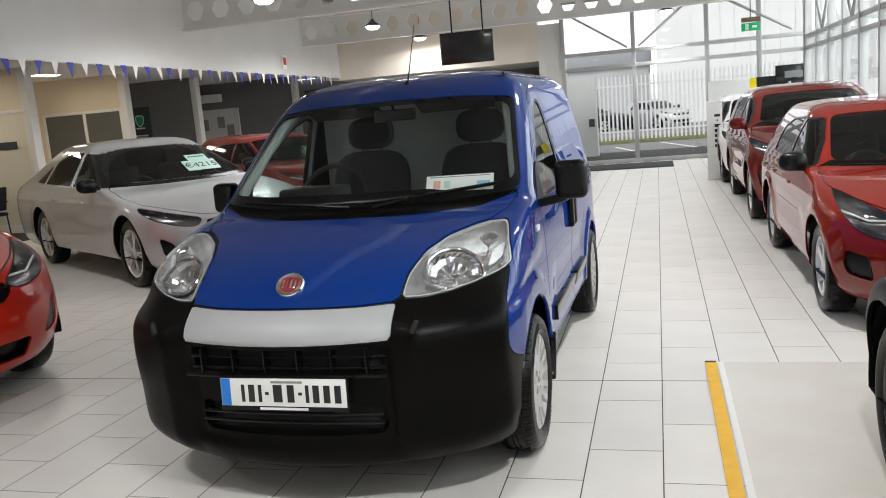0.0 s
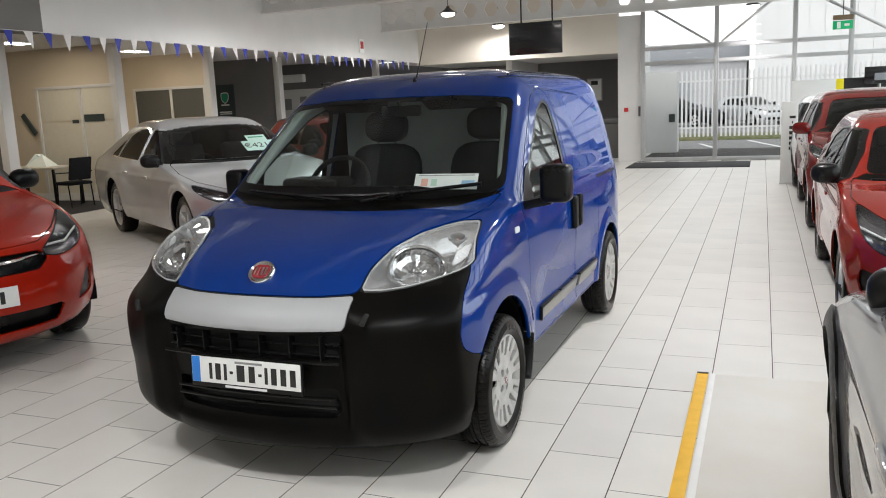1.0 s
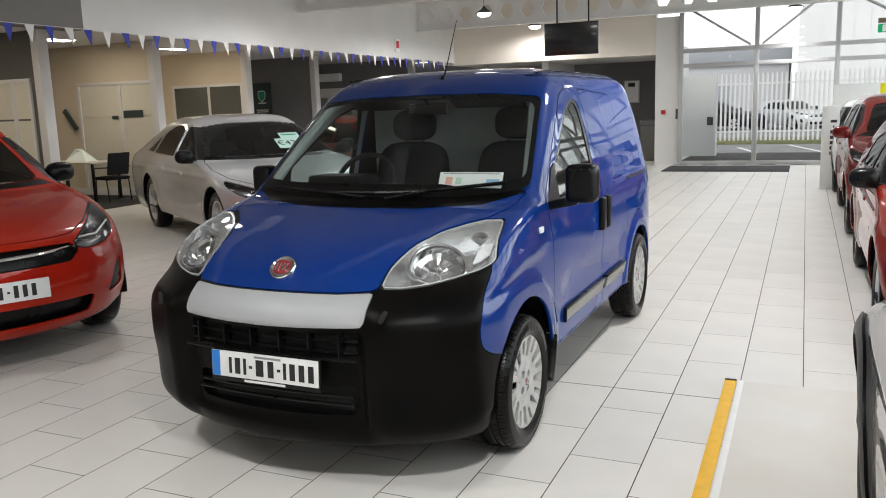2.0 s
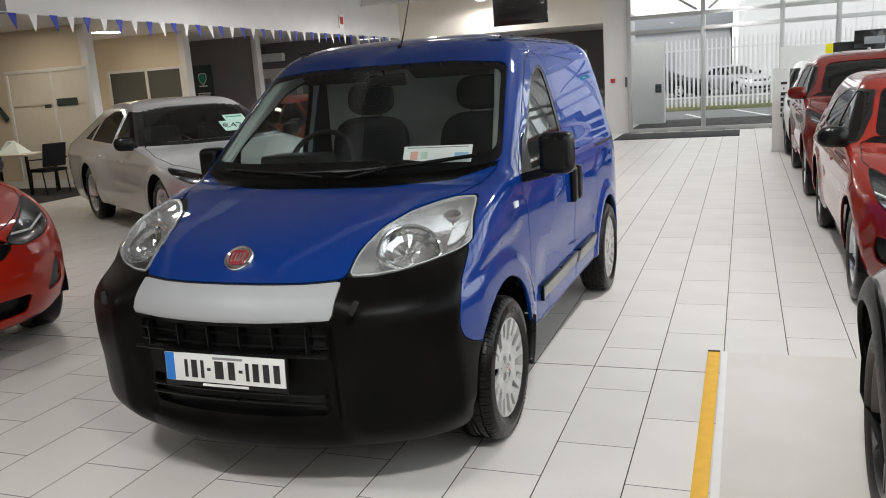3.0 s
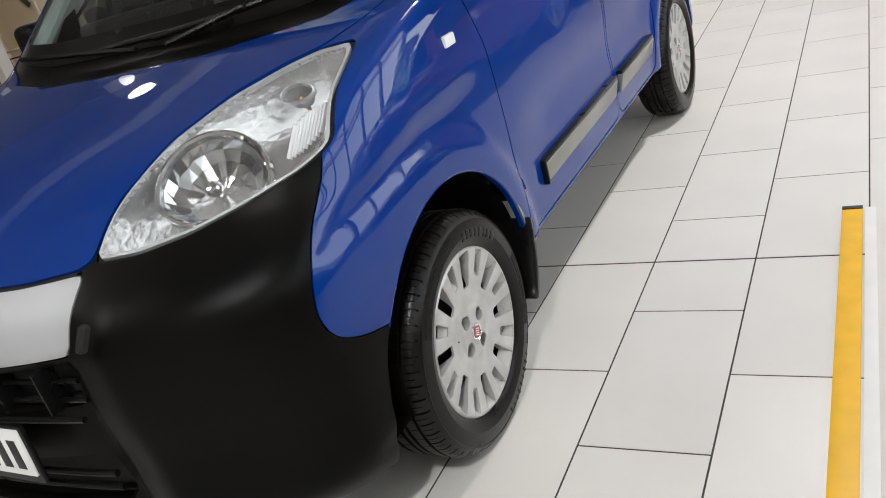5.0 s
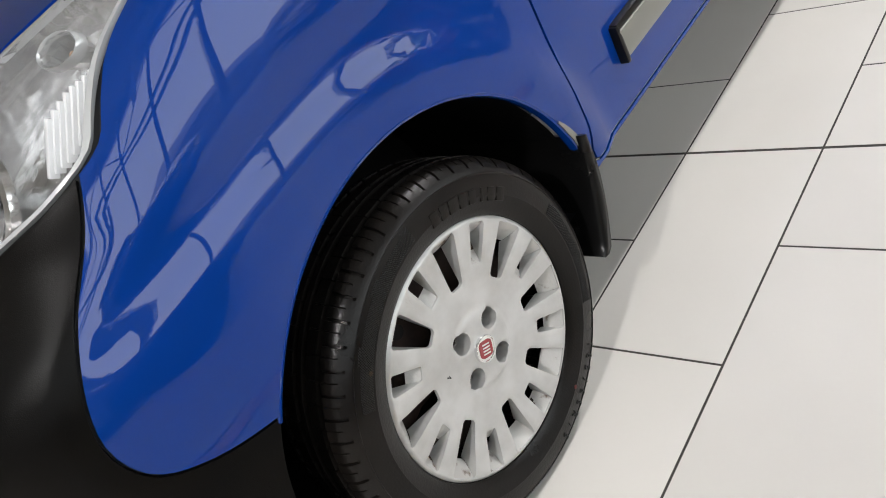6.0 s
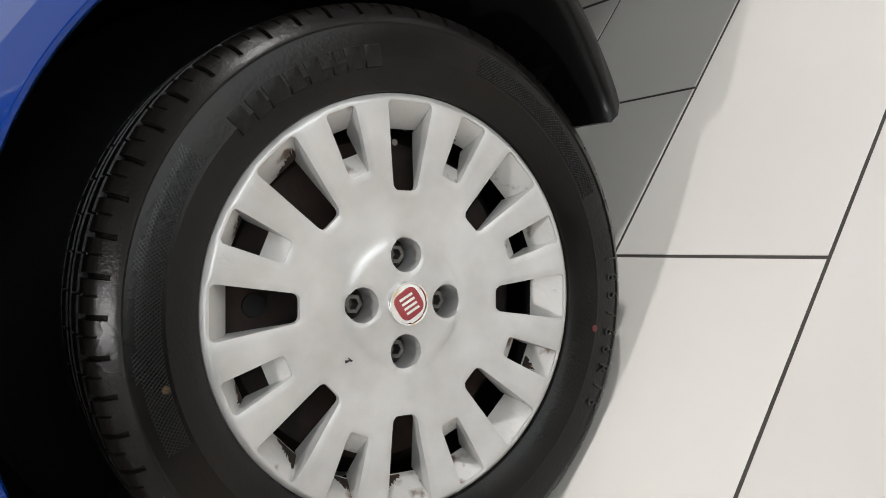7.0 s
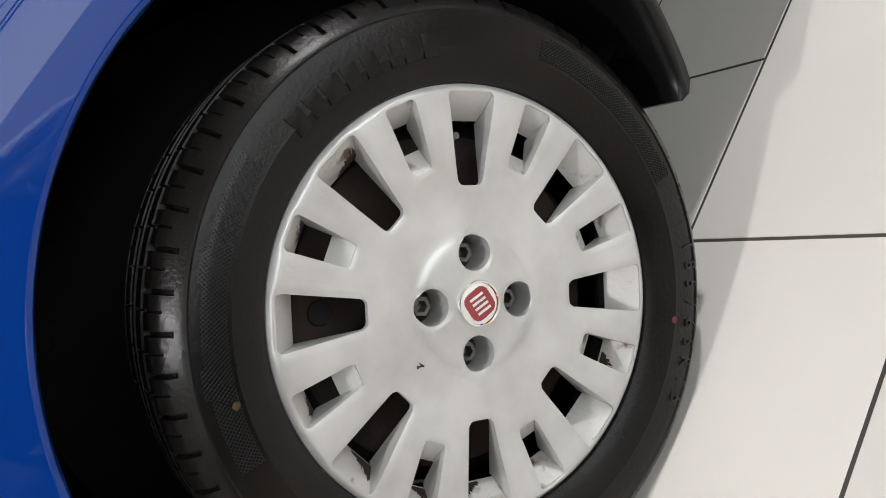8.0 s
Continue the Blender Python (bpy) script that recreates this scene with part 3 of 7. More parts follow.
def tyre_mesh(R=0.3065, rim=0.196, half=0.0925, sip=True):
    g = R - 0.007
    out = [(rim + 0.006, 0.040), (rim + 0.010, 0.056), (rim + 0.0140, 0.066), (rim + 0.0165, 0.0745), (rim + 0.0180, 0.0785), (rim + 0.0205, 0.0805),
           (rim + 0.030, 0.0865), (rim + 0.046, 0.0915), (rim + 0.049, 0.0925), (rim + 0.053, 0.0918), (rim + 0.070, 0.0905), (rim + 0.082, 0.0872), (rim + 0.084, 0.0884),
           (rim + 0.087, 0.0868), (R - 0.018, 0.0815), (R - 0.0105, 0.0750), (R - 0.006, 0.0690), (R - 0.003, 0.0625),
           (R - 0.001, 0.052), (R - 0.0005, 0.0490), (g, 0.0480), (g, 0.0400), (R, 0.0390), (R, 0.016), (g, 0.0150), (g, 0.006), (R, 0.005)]
    k = half / 0.0925
    prof = [(r, d * k) for r, d in out] + [(r, -d * k) for r, d in out[::-1]]
    # 55 tread blocks round: a groove, a block, a fine cut, a block
    steps = [0.0, 0.13, 1.05, 1.18, 2.6, 4.1, 4.2, 4.55, 4.65, 6.3]
    n = len(steps) * 55
    V, F = [], []
    for i in range(n):
        a = radians((8.0 * (i // len(steps)) + steps[i % len(steps)]) * 45 / 55)
        c, s = math.cos(a), math.sin(a)
        for r, d in prof:
            if sip and r > R - 0.0125 and abs(d) > 0.0485 * k and i % len(steps) in (1, 2):
                r -= 0.007
            if sip and r > R - 0.0075 and abs(d) > 0.0485 * k and i % len(steps) in (6, 7):
                r -= 0.003
            if sip and r > R - 0.002 and 0.016 * k <= abs(d) <= 0.040 * k and i % len(steps) in (6, 7):
                r -= 0.004
            V.append([d, r * c, max(r * s, -R + 0.006)])
    m = len(prof)
    for i in range(n):
        j = (i + 1) % n
        for p in range(m - 1):
            F.append((i * m + p, i * m + p + 1, j * m + p + 1, j * m + p))
    return V, F


def ring_text(word, r, a0, step, size, x, material, parent, name="size_mark"):
    for i, ch in enumerate(word):
        a = a0 - i * step
        # local frame: out of the wheel +x, up along the radius
        up = Vector((0, math.cos(a), math.sin(a)))
        out = Vector((1, 0, 0))
        right = up.cross(out)
        m = Matrix.Translation(Vector((x, 0, 0)) + up * r) @ Matrix((right, up, out)).transposed().to_4x4()
        text_mesh(name, ch, size, m, material, parent, 0.0012)


RED_BOX_DOT = mat("red_paint_dot", (0.09, 0.012, 0.012), 0.6)
CAP_FACE, CAP_WALLS, CAP_RAMPS = hubcap_meshes()


def van_wheel(name, m, parent, marks=False):
    w = new(name)
    w.parent = parent
    w.matrix_local = m
    V, F = tyre_mesh()
    t = put("tyre", V, F, RUBBER, w, "black rubber tyre with worn tread", angle=25)
    cap = put("wheel_cap", *CAP_FACE, CAP, w, "scuffed silver plastic wheel cap", angle=40)
    for i, q in enumerate(CAP_WALLS):
        put("bolt_well" if i > 15 else "window_wall", *q, CAP, cap, angle=40)
    for q in CAP_RAMPS:
        put("window_ramp", *q, CAP_WORN, cap, angle=40)
    rv, rf = lathe([(0.212, 0.0755), (0.2135, 0.072), (0.213, 0.066), (0.208, 0.050)], 96)
    put("cap_rim", rv, rf, CAP_WORN, cap)
    sv, sf = lathe([(0.0, 0.012), (0.09, 0.012), (0.12, 0.008), (0.15, 0.016), (0.17, 0.014), (0.19, -0.01), (0.20, -0.08)], 64)
    put("steel_disc", sv, sf, STEEL_RUST, w, "rusty dark steel wheel disc")
    for k in range(8):
        a = TURN + k * math.tau / 8
        if k % 2 == 0:
            hv, hf = lathe([(0.0, 0.0), (0.012, 0.0), (0.0125, -0.002)], 16)
            h = put("vent_hole", hv, hf, DARK, w)
            h.matrix_local = Matrix.Translation((0.0185, 0.142 * math.cos(a), 0.142 * math.sin(a)))
    vv, vf = lathe([(0.0, 0.034), (0.0035, 0.034), (0.0035, 0.026), (0.0055, 0.025), (0.0065, 0.006)], 16)
    put("valve", vv, vf, BOLT, w, "tyre valve").matrix_local = Matrix.Translation((0.012, 0.166 * math.cos(TURN), 0.166 * math.sin(TURN)))
    for k in range(4):
        a = TURN + k * math.tau / 4
        bm = bmesh.new()
        hexa = [(0.0104 * math.cos(q * math.tau / 6), 0.0104 * math.sin(q * math.tau / 6)) for q in range(6)]
        lo = [bm.verts.new((0.025, y, z)) for y, z in hexa]
        hi = [bm.verts.new((0.049, y, z)) for y, z in hexa]
        inn = [bm.verts.new((0.049, y * 0.6, z * 0.6)) for y, z in hexa]
        dp = [bm.verts.new((0.038, y * 0.5, z * 0.5)) for y, z in hexa]
        for q in range(6):
            j = (q + 1) % 6
            bm.faces.new((lo[q], lo[j], hi[j], hi[q]))
            bm.faces.new((hi[q], hi[j], inn[j], inn[q]))
            bm.faces.new((inn[q], inn[j], dp[j], dp[q]))
        bm.faces.new(dp)
        ob = part("wheel_bolt", bm, BOLT, w, angle=20)
        ob.matrix_local = Matrix.Translation((0, 0.0495 * math.cos(a), 0.0495 * math.sin(a)))
        fv, ff = lathe([(0.0, 0.0), (0.0185, 0.0)], 24)
        fl = put("well_floor", fv, ff, STEEL_RUST, cap)
        fl.matrix_local = Matrix.Translation((0.0345, 0.0495 * math.cos(a), 0.0495 * math.sin(a)))
    bv, bf = lathe([(0.0230, 0.0700), (0.0230, 0.0765), (0.0222, 0.0781), (0.0207, 0.0779), (0.0198, 0.0763), (0.010, 0.0767), (0.0, 0.0769)], 48)
    badge = put("centre_badge", bv, bf, CHROME, w, "round chrome-ringed centre badge")
    c, s = math.cos(TURN + radians(33)), math.sin(TURN + radians(33))
    R2 = lambda p, q: (p * c - q * s, p * s + q * c)
    red = rounded([(-0.0148, -0.0148), (0.0148, -0.0148), (0.0148, 0.0148), (-0.0148, 0.0148)], 0.010)
    put("badge_field", [(0.0774, *R2(*p)) for p in red] + [(0.0760, *R2(*p)) for p in red], [tuple(range(len(red)))] + [(i, (i + 1) % len(red), (i + 1) % len(red) + len(red), i + len(red)) for i in range(len(red))], BADGE_RED, badge, "dark red enamel field")
    for i in range(4):
        x0 = -0.0098 + i * 0.0053
        q = [(x0, -0.0082), (x0 + 0.0026, -0.0082), (x0 + 0.0038, 0.0082), (x0 + 0.0012, 0.0082)]
        put("badge_bar", [(0.0780, *R2(*p)) for p in q] + [(0.0770, *R2(*p)) for p in q], [(0, 1, 2, 3), (0, 1, 5, 4), (1, 2, 6, 5), (2, 3, 7, 6), (3, 0, 4, 7)], CHROME, badge)
    if marks:
        # fine crossed ribs moulded into two stretches of the side wall
        hv_, hf_ = [], []
        prof_r, prof_x = [0.236, 0.242, 0.245, 0.249, 0.266, 0.278], [0.0893, 0.0915, 0.0925, 0.0918, 0.0905, 0.0872]
        for a0, a1 in ((93, 152), (-28, 19)):
            for ia in range(int((a1 - a0) / 0.8)):
                for ir in range(6):
                    for sg_ in (1, -1):
                        ang, rad = radians(a0 + ia * 0.8), 0.2505 + ir * 0.0042
                        wob = 0.004 * math.sin(radians(ia * 7))
                        if rad > 0.274 - abs(wob) * 1.5:
                            continue
                        p0, p1 = (rad - 0.0021, ang - sg_ * 0.0070), (rad + 0.0021, ang + sg_ * 0.0070)
                        k0 = len(hv_)
                        for (r_, b_), w_ in ((p0, -1), (p0, 1), (p1, 1), (p1, -1)):
                            bb = b_ + w_ * 0.0012
                            hx = float(np.interp(r_, prof_r, prof_x))
                            hv_ += [(hx + 0.0012, r_ * math.cos(bb), r_ * math.sin(bb)), (hx - 0.001, r_ * math.cos(bb), r_ * math.sin(bb))]
                        hf_.append((k0, k0 + 2, k0 + 4, k0 + 6))
                        hf_ += [(k0 + q, k0 + (q + 2) % 8, k0 + (q + 3) % 8, k0 + q + 1) for q in (0, 2, 4, 6)]
        tagged(put("side_wall_ribs", hv_, hf_, RUBBER_MARK, t, smooth=False), "fine crossed ribs on the side wall", kind="stuff")
        # paint dots on the tyre, a black mark and scratches on the cap
        for a_, r_, m_, nm_ in ((139, 0.252, DOT_OCHRE, "yellow_dot"), (-64, 0.244, RED_BOX_DOT, "red_dot")):
            dv, df = lathe([(0.004, 0.0), (0.0035, 0.0012), (0.0, 0.0014)], 14)
            put(nm_, dv, df, m_, t).matrix_local = Matrix.Translation((float(np.interp(r_, prof_r, prof_x)) - 0.0004, r_ * math.cos(radians(a_)), r_ * math.sin(radians(a_))))
        mk = lambda r_, a_: (float(cap_height(r_)) + 0.0006, r_ * math.cos(radians(a_)), r_ * math.sin(radians(a_)))
        tube("black_mark", [mk(0.087, 164), mk(0.083, 165.5), mk(0.0815, 167), mk(0.0825, 163)], [0.0016, 0.0007, 0.0012, 0.0003], INK, cap, n=6)
        rnd = random.Random(4)
        bm = bmesh.new()
        for q in range(34):
            a_ = rnd.gauss(88, 6) if q < 22 else rnd.gauss(110, 3)
            r_ = rnd.uniform(0.165, 0.205)
            l_ = rnd.uniform(0.006, 0.022)
            w_ = rnd.uniform(0.08, 0.22)
            pts = [(r_, a_ - w_), (r_, a_ + w_), (r_ - l_, a_ + rnd.uniform(-1.5, 3.0))]
            hole = False
            for r1_, a1_ in pts:
                for kk in range(16):
                    d_ = abs((a1_ - math.degrees(TURN) - kk * 22.5 + 180) % 360 - 180)
                    hole = hole or (d_ < (8.6 if kk % 2 == 0 else 5.6) and 0.10 < r1_ < 0.206)
            if not hole:
                bm.faces.new([bm.verts.new(mk(r1_, a1_)) for r1_, a1_ in pts])
        tagged(part("scratches", bm, CAP_WORN, cap, smooth=False), "grey scratches in the cap paint", kind="stuff")
        # brake dirt smeared in the windows
        for k_ in range(16):
            aa = TURN + k_ * math.tau / 16
            hw = 0.0235 if k_ % 2 == 0 else 0.0155
            if rnd.random() < 0.25:
                continue
            bm = bmesh.new()
            foot = BIG_FOOT if k_ % 2 == 0 else SMALL_FOOT
            sd = 1 if rnd.random() < 0.5 else -1
            vs_ = []
            # a ragged streak that runs up from the foot of the ramp in one corner
            for b_ in range(26):
                u_ = b_ / 25
                ww = sd * (hw * 0.98 - u_ * hw * rnd.uniform(0.9, 1.1) * 1.1)
                vs_.append((foot + 0.0006, ww))
            up_ = [(foot + 0.0006 + (0.0125 if k_ % 2 == 0 else 0.009) * (1 - q_ / 25) ** 0.7 * rnd.uniform(0.45, 1.15) + 0.0006, w_) for q_, (r_, w_) in enumerate(vs_)]
            grid_ = [[bm.verts.new((ramp_height(r_, foot) + 0.0007, r_ * math.cos(aa) - w_ * math.sin(aa), r_ * math.sin(aa) + w_ * math.cos(aa))) for r_, w_ in row_] for row_ in (vs_, [((p_[0] + q_[0]) / 2, p_[1]) for p_, q_ in zip(vs_, up_)], up_)]
            for g0_, g1_ in zip(grid_, grid_[1:]):
                for q_ in range(25):
                    bm.faces.new((g0_[q_], g0_[q_ + 1], g1_[q_ + 1], g1_[q_]))
            part("brake_dirt", bm, DIRT, cap, smooth=False)
        ring_text("185/65R15", 0.268, radians(-46), radians(4.6), 0.021, 0.0914, RUBBER_MARK, t)
        for i, wd in enumerate((0.017, 0.017, 0.021, 0.017, 0.016, 0.006, 0.017, 0.018)):
            a = radians(81.5 - i * 5.0)
            up = Vector((0, math.cos(a), math.sin(a)))
            right = up.cross(Vector((1, 0, 0)))
            mm = Matrix.Translation(Vector((0.0908, 0, 0)) + up * 0.247) @ Matrix((right, up, Vector((1, 0, 0)))).transposed().to_4x4()
            o = box("maker_mark", (0, 0, 0), (wd, 0.022, 0.0036), RUBBER, t, bevel=0.0012)
            o.matrix_local = mm
    return w


# ---------------------------------------------------------------- the van
VAN = empty("van", pose(-0.070, 0.018, 0, 0, 0, -1.2) @ Matrix.Diagonal((1.04, 1, 1, 1)), "small blue panel van with black bumper and silver grille bar", "van")

VAN_PROF = [
    # z, front y, half width, rear y, plan share
    (0.175, -0.70, 0.79, 3.00, 0.0), (0.21, -0.748, 0.825, 3.04, 0.0), (0.30, -0.778, 0.845, 3.06, 0.0), (0.45, -0.785, 0.85, 3.07, 0.0),
    (0.56, -0.795, 0.855, 3.07, 0.0), (0.66, -0.795, 0.857, 3.07, 0.0), (0.72, -0.785, 0.857, 3.07, 0.0), (0.775, -0.755, 0.856, 3.07, 0.05), (0.82, -0.705, 0.855, 3.07, 0.12),
    (0.86, -0.648, 0.854, 3.07, 0.22), (0.91, -0.575, 0.853, 3.07, 0.36), (0.96, -0.465, 0.850, 3.07, 0.55), (1.005, -0.33, 0.846, 3.065, 0.75), (1.05, -0.15, 0.840, 3.06, 0.9),
    (1.09, 0.03, 0.833, 3.06, 1.0), (1.118, 0.16, 0.826, 3.055, 1.0), (1.16, 0.225, 0.815, 3.05, 1.0), (1.25, 0.335, 0.797, 3.045, 1.0), (1.37, 0.48, 0.770, 3.035, 1.0), (1.50, 0.635, 0.738, 3.02, 1.0),
    (1.60, 0.76, 0.708, 3.0, 1.0), (1.655, 0.835, 0.688, 2.99, 1.0), (1.705, 0.91, 0.655, 2.97, 1.0), (1.75, 1.02, 0.59, 2.93, 1.0), (1.782, 1.18, 0.48, 2.83, 1.0), (1.80, 1.42, 0.32, 2.6, 1.0), (1.806, 1.70, 0.15, 2.2, 1.0), (1.807, 1.9, 0.0, 1.95, 1.0),
]
PLAN_A = [(0, 0), (0.2, 0.01), (0.4, 0.045), (0.55, 0.092), (0.70, 0.155), (0.82, 0.222), (0.91, 0.30), (0.965, 0.39), (0.992, 0.50), (1.0, 0.66)]
PLAN_B = [(0, 0), (0.2, 0.003), (0.4, 0.012), (0.55, 0.024), (0.70, 0.040), (0.82, 0.06), (0.91, 0.088), (0.965, 0.13), (0.992, 0.21), (1.0, 0.40)]
REAR = [(1, -0.30), (0.99, -0.12), (0.96, -0.05), (0.88, -0.012), (0.5, 0.0), (0, 0.0)]


def van_body():
    V, F = shell(VAN_PROF, PLAN_A, PLAN_B, REAR, 190, 90, 110, 16)
    x, y, z = V[:, 0], V[:, 1], V[:, 2]
    # the bumper's corners stand proud of its middle
    mid = (1 - smoothstep(0.405, 0.445, x)) * smoothstep(0.27, 0.31, z) * (1 - smoothstep(0.69, 0.70, z)) * (y < 0.0)
    V[:, 1] += 0.030 * mid
    horn = smoothstep(0.42, 0.52, x) * (1 - smoothstep(0.80, 0.845, x)) * smoothstep(0.15, 0.30, z) * (1 - smoothstep(0.72, 0.86, z)) * (y < -0.15)
    V[:, 1] -= 0.040 * horn
    V[:, 0] += 0.022 * horn
    # flared arches
    r = np.hypot(y - 2.513, z - 0.305)
    V[:, 0] += 0.013 * (1 - smoothstep(0.425, 0.490, r)) * (x > 0.7) * smoothstep(0.28, 0.34, z)
    # the front flare runs forward as a shoulder, under a soft crease along the wing
    r = np.hypot((y - 0.015) * np.where(y < 0.015, 0.55, 1.0), z - 0.305)
    ahead = smoothstep(-0.54, -0.36, y) * (y < 1.2)
    V[:, 0] += 0.0145 * (1 - smoothstep(0.462, 0.522, r)) * (x > 0.6) * ahead * smoothstep(0.28, 0.34, z)
    crease = 0.888 + 0.18 * np.minimum(y, 0.0)
    rise = np.where(z > crease, 1 - smoothstep(0.0, 0.13, z - crease), 1 - smoothstep(0.0, 0.06, crease - z))
    V[:, 0] += 0.009 * rise * (x > 0.6) * smoothstep(-0.42, -0.25, y) * (1 - smoothstep(0.12, 0.42, y))
    # a shallow scallop along the doors
    V[:, 0] -= 0.012 * np.exp(-((z - 0.62) / 0.10) ** 2) * smoothstep(0.5, 0.8, y) * (1 - smoothstep(1.9, 2.2, y)) * (x > 0.7)
    sk = Skin(V, F)
    faces = sk.F
    circ = lambda cy, cz, r, sx=1.0: np.array([(cy + r * sx * math.cos(a), cz + r * math.sin(a)) for a in np.linspace(0, math.tau, 90, endpoint=False)])
    _, faces = sk.side(faces, circ(0.015, 0.305, 0.402, 1.0), 0.5)
    _, faces = sk.side(faces, circ(2.513, 0.305, 0.380), 0.5)
    _, faces = sk.side(faces, [(0.30, 0.0), (2.6, 0.0), (2.6, 0.335), (0.30, 0.335)], -1)

    def region(faces, outline, view, gap=0.0, lim=0.2, xmin=0.3):
        """Cuts out an outline; with a gap, also a joint round it. Returns what is within, the joint, the rest."""
        d = inside(sk.V[:, [0, 2]] if view == "front" else sk.V[:, [1, 2]], outline)
        block = (sk.V[:, 1] > lim) if view == "front" else (sk.V[:, 0] < xmin)
        d = np.where(block, 0.5, d)
        if not gap:
            a, b = sk.cut(faces, d)
            return a, [], b
        a, rest = sk.cut(faces, d + gap)
        d = inside(sk.V[:, [0, 2]] if view == "front" else sk.V[:, [1, 2]], outline)
        block = (sk.V[:, 1] > lim) if view == "front" else (sk.V[:, 0] < xmin)
        d = np.where(block, 0.5, d)
        ring, rest = sk.cut(rest, d - gap)
        return a, ring, rest

    gaps = []
    # windscreen with its black border
    ws = rounded([(-0.5, 1.128), (0.45, 1.136), (0.772, 1.172), (0.668, 1.618), (0.40, 1.642), (-0.5, 1.650)], 0.04)
    wi, _, faces = region(faces, ws, "front", lim=1.05)
    wc = rounded([(-0.5, 1.192), (0.5, 1.196), (0.742, 1.212), (0.652, 1.592), (0.40, 1.620), (-0.5, 1.628)], 0.05)
    clear, _, border = region(wi, wc, "front", lim=1.2)
    sk.mesh("windscreen", clear, WSCREEN, VAN, "curved clear windscreen", push=-0.003).visible_shadow = False
    sk.mesh("windscreen_border", border, PLASTIC_SMOOTH, VAN, "black windscreen border", thick=0.004, push=-0.003)
    # cowl under the glass
    cowl = [(-0.5, 1.095), (0.30, 1.098), (0.60, 1.112), (0.765, 1.160), (0.772, 1.173), (0.45, 1.137), (-0.5, 1.129)]
    ci, _, faces = region(faces, cowl, "front", lim=0.5)
    sk.mesh("cowl", ci, PLASTIC, VAN, "black cowl grille", thick=0.01, push=-0.006)
    # headlights
    hl = rounded([(0.4525, 0.8490), (0.4595, 0.929), (0.4905, 0.991), (0.554, 1.032), (0.633, 1.055), (0.694, 1.066), (0.766, 1.066), (0.790, 1.034), (0.812, 0.982), (0.828, 0.926), (0.800, 0.904), (0.715, 0.877), (0.63, 0.857), (0.54, 0.847)], 0.016)
    li, ring, faces = region(faces, hl, "front", 0.0025, lim=0.12)
    gaps.append(("lamp_gap", ring, True))
    li, lens_rim, _ = region(li, hl, "front", 0.007, lim=0.12)
    # bonnet
    bon = np.array([(-0.5, 0.836), (0.30, 0.836), (0.425, 0.842), (0.448, 0.852), (0.455, 0.930), (0.486, 0.994), (0.550, 1.036), (0.630, 1.059), (0.690, 1.070), (0.735, 1.095), (0.768, 1.158), (0.60, 1.1115), (0.30, 1.0975), (-0.5, 1.0945)])
    bi, ring, faces = region(faces, bon, "front", 0.0025, lim=0.45)
    gaps.append(("bonnet_gap", ring, False))
    sk.mesh("bonnet", bi, [BLUE, DARK], VAN, "glossy blue bonnet", thick=0.012)
    # silver bar
    bar = rounded([(-0.5, 0.700), (0.432, 0.712), (0.440, 0.735), (0.440, 0.838), (0.30, 0.833), (-0.5, 0.833)], 0.005)
    si, ring, faces = region(faces, bar, "front", 0.002, lim=0.1)
    gaps.append(("bar_gap", ring, False))
    sk.mesh("grille_bar", si, BAR_SILVER, VAN, "matt silver bar above the grille", thick=0.02)
    # air intakes
    up = rounded([(-0.5, 0.588), (0.395, 0.592), (0.418, 0.690), (-0.5, 0.690)], 0.012)
    ui, _, faces = region(faces, up, "front", lim=0.1)
    pocket(sk, "upper_intake", ui, 0.06, DARK, VAN, "black upper air intake", 0, (0, 1, 0))
    low = rounded([(-0.5, 0.325), (0.375, 0.332), (0.397, 0.360), (0.388, 0.462), (-0.5, 0.462)], 0.02)
    lo, _, faces = region(faces, low, "front", lim=0.1)
    pocket(sk, "lower_intake", lo, 0.06, DARK, VAN, "black lower air intake", 0, (0, 1, 0))
    # black bumper against the blue wings
    bump = np.vstack([[(-1.2, 0.0), (-1.2, 1.05), (-0.285, 0.93)], catmull([(-0.285, 0.925), (-0.335, 0.86), (-0.41, 0.79), (-0.462, 0.72), (-0.478, 0.66), (-0.462, 0.605), (-0.42, 0.572), (-0.36, 0.548), (-0.26, 0.525)], 40), [(-0.1, 0.52), (0.2, 0.3), (0.2, 0.0)]])
    bm_, ring, faces = region(faces, bump, "side", 0.002, xmin=-1)
    sk.mesh("front_bumper", bm_, PLASTIC, VAN, "large textured black plastic bumper", thick=0.03, angle=60)
    gaps.append(("bumper_gap", ring, True))
    # front doors and their windows
    door = rounded([(0.455, 0.40), (0.42, 0.345), (1.46, 0.345), (1.475, 1.10), (1.475, 1.50), (1.44, 1.63), (1.28, 1.675), (1.08, 1.62), (0.72, 1.36), (0.40, 1.09), (0.455, 0.90)], 0.05, 8)
    di, ring, faces = region(faces, door, "side", 0.003)
    gaps.append(("door_gap", ring, True))
    win = rounded([(0.425, 1.08), (1.42, 1.08), (1.42, 1.45), (1.395, 1.585), (1.29, 1.60), (1.10, 1.54), (0.72, 1.29)], 0.045, 8)
    wg, _, di = region(di, win, "side")
    wing = rounded([(0.445, 1.092), (1.375, 1.092), (1.375, 1.45), (1.36, 1.568), (1.285, 1.583), (1.105, 1.525), (0.73, 1.275)], 0.035, 8)
    wglass, _, wseal = region(wg, wing, "side")
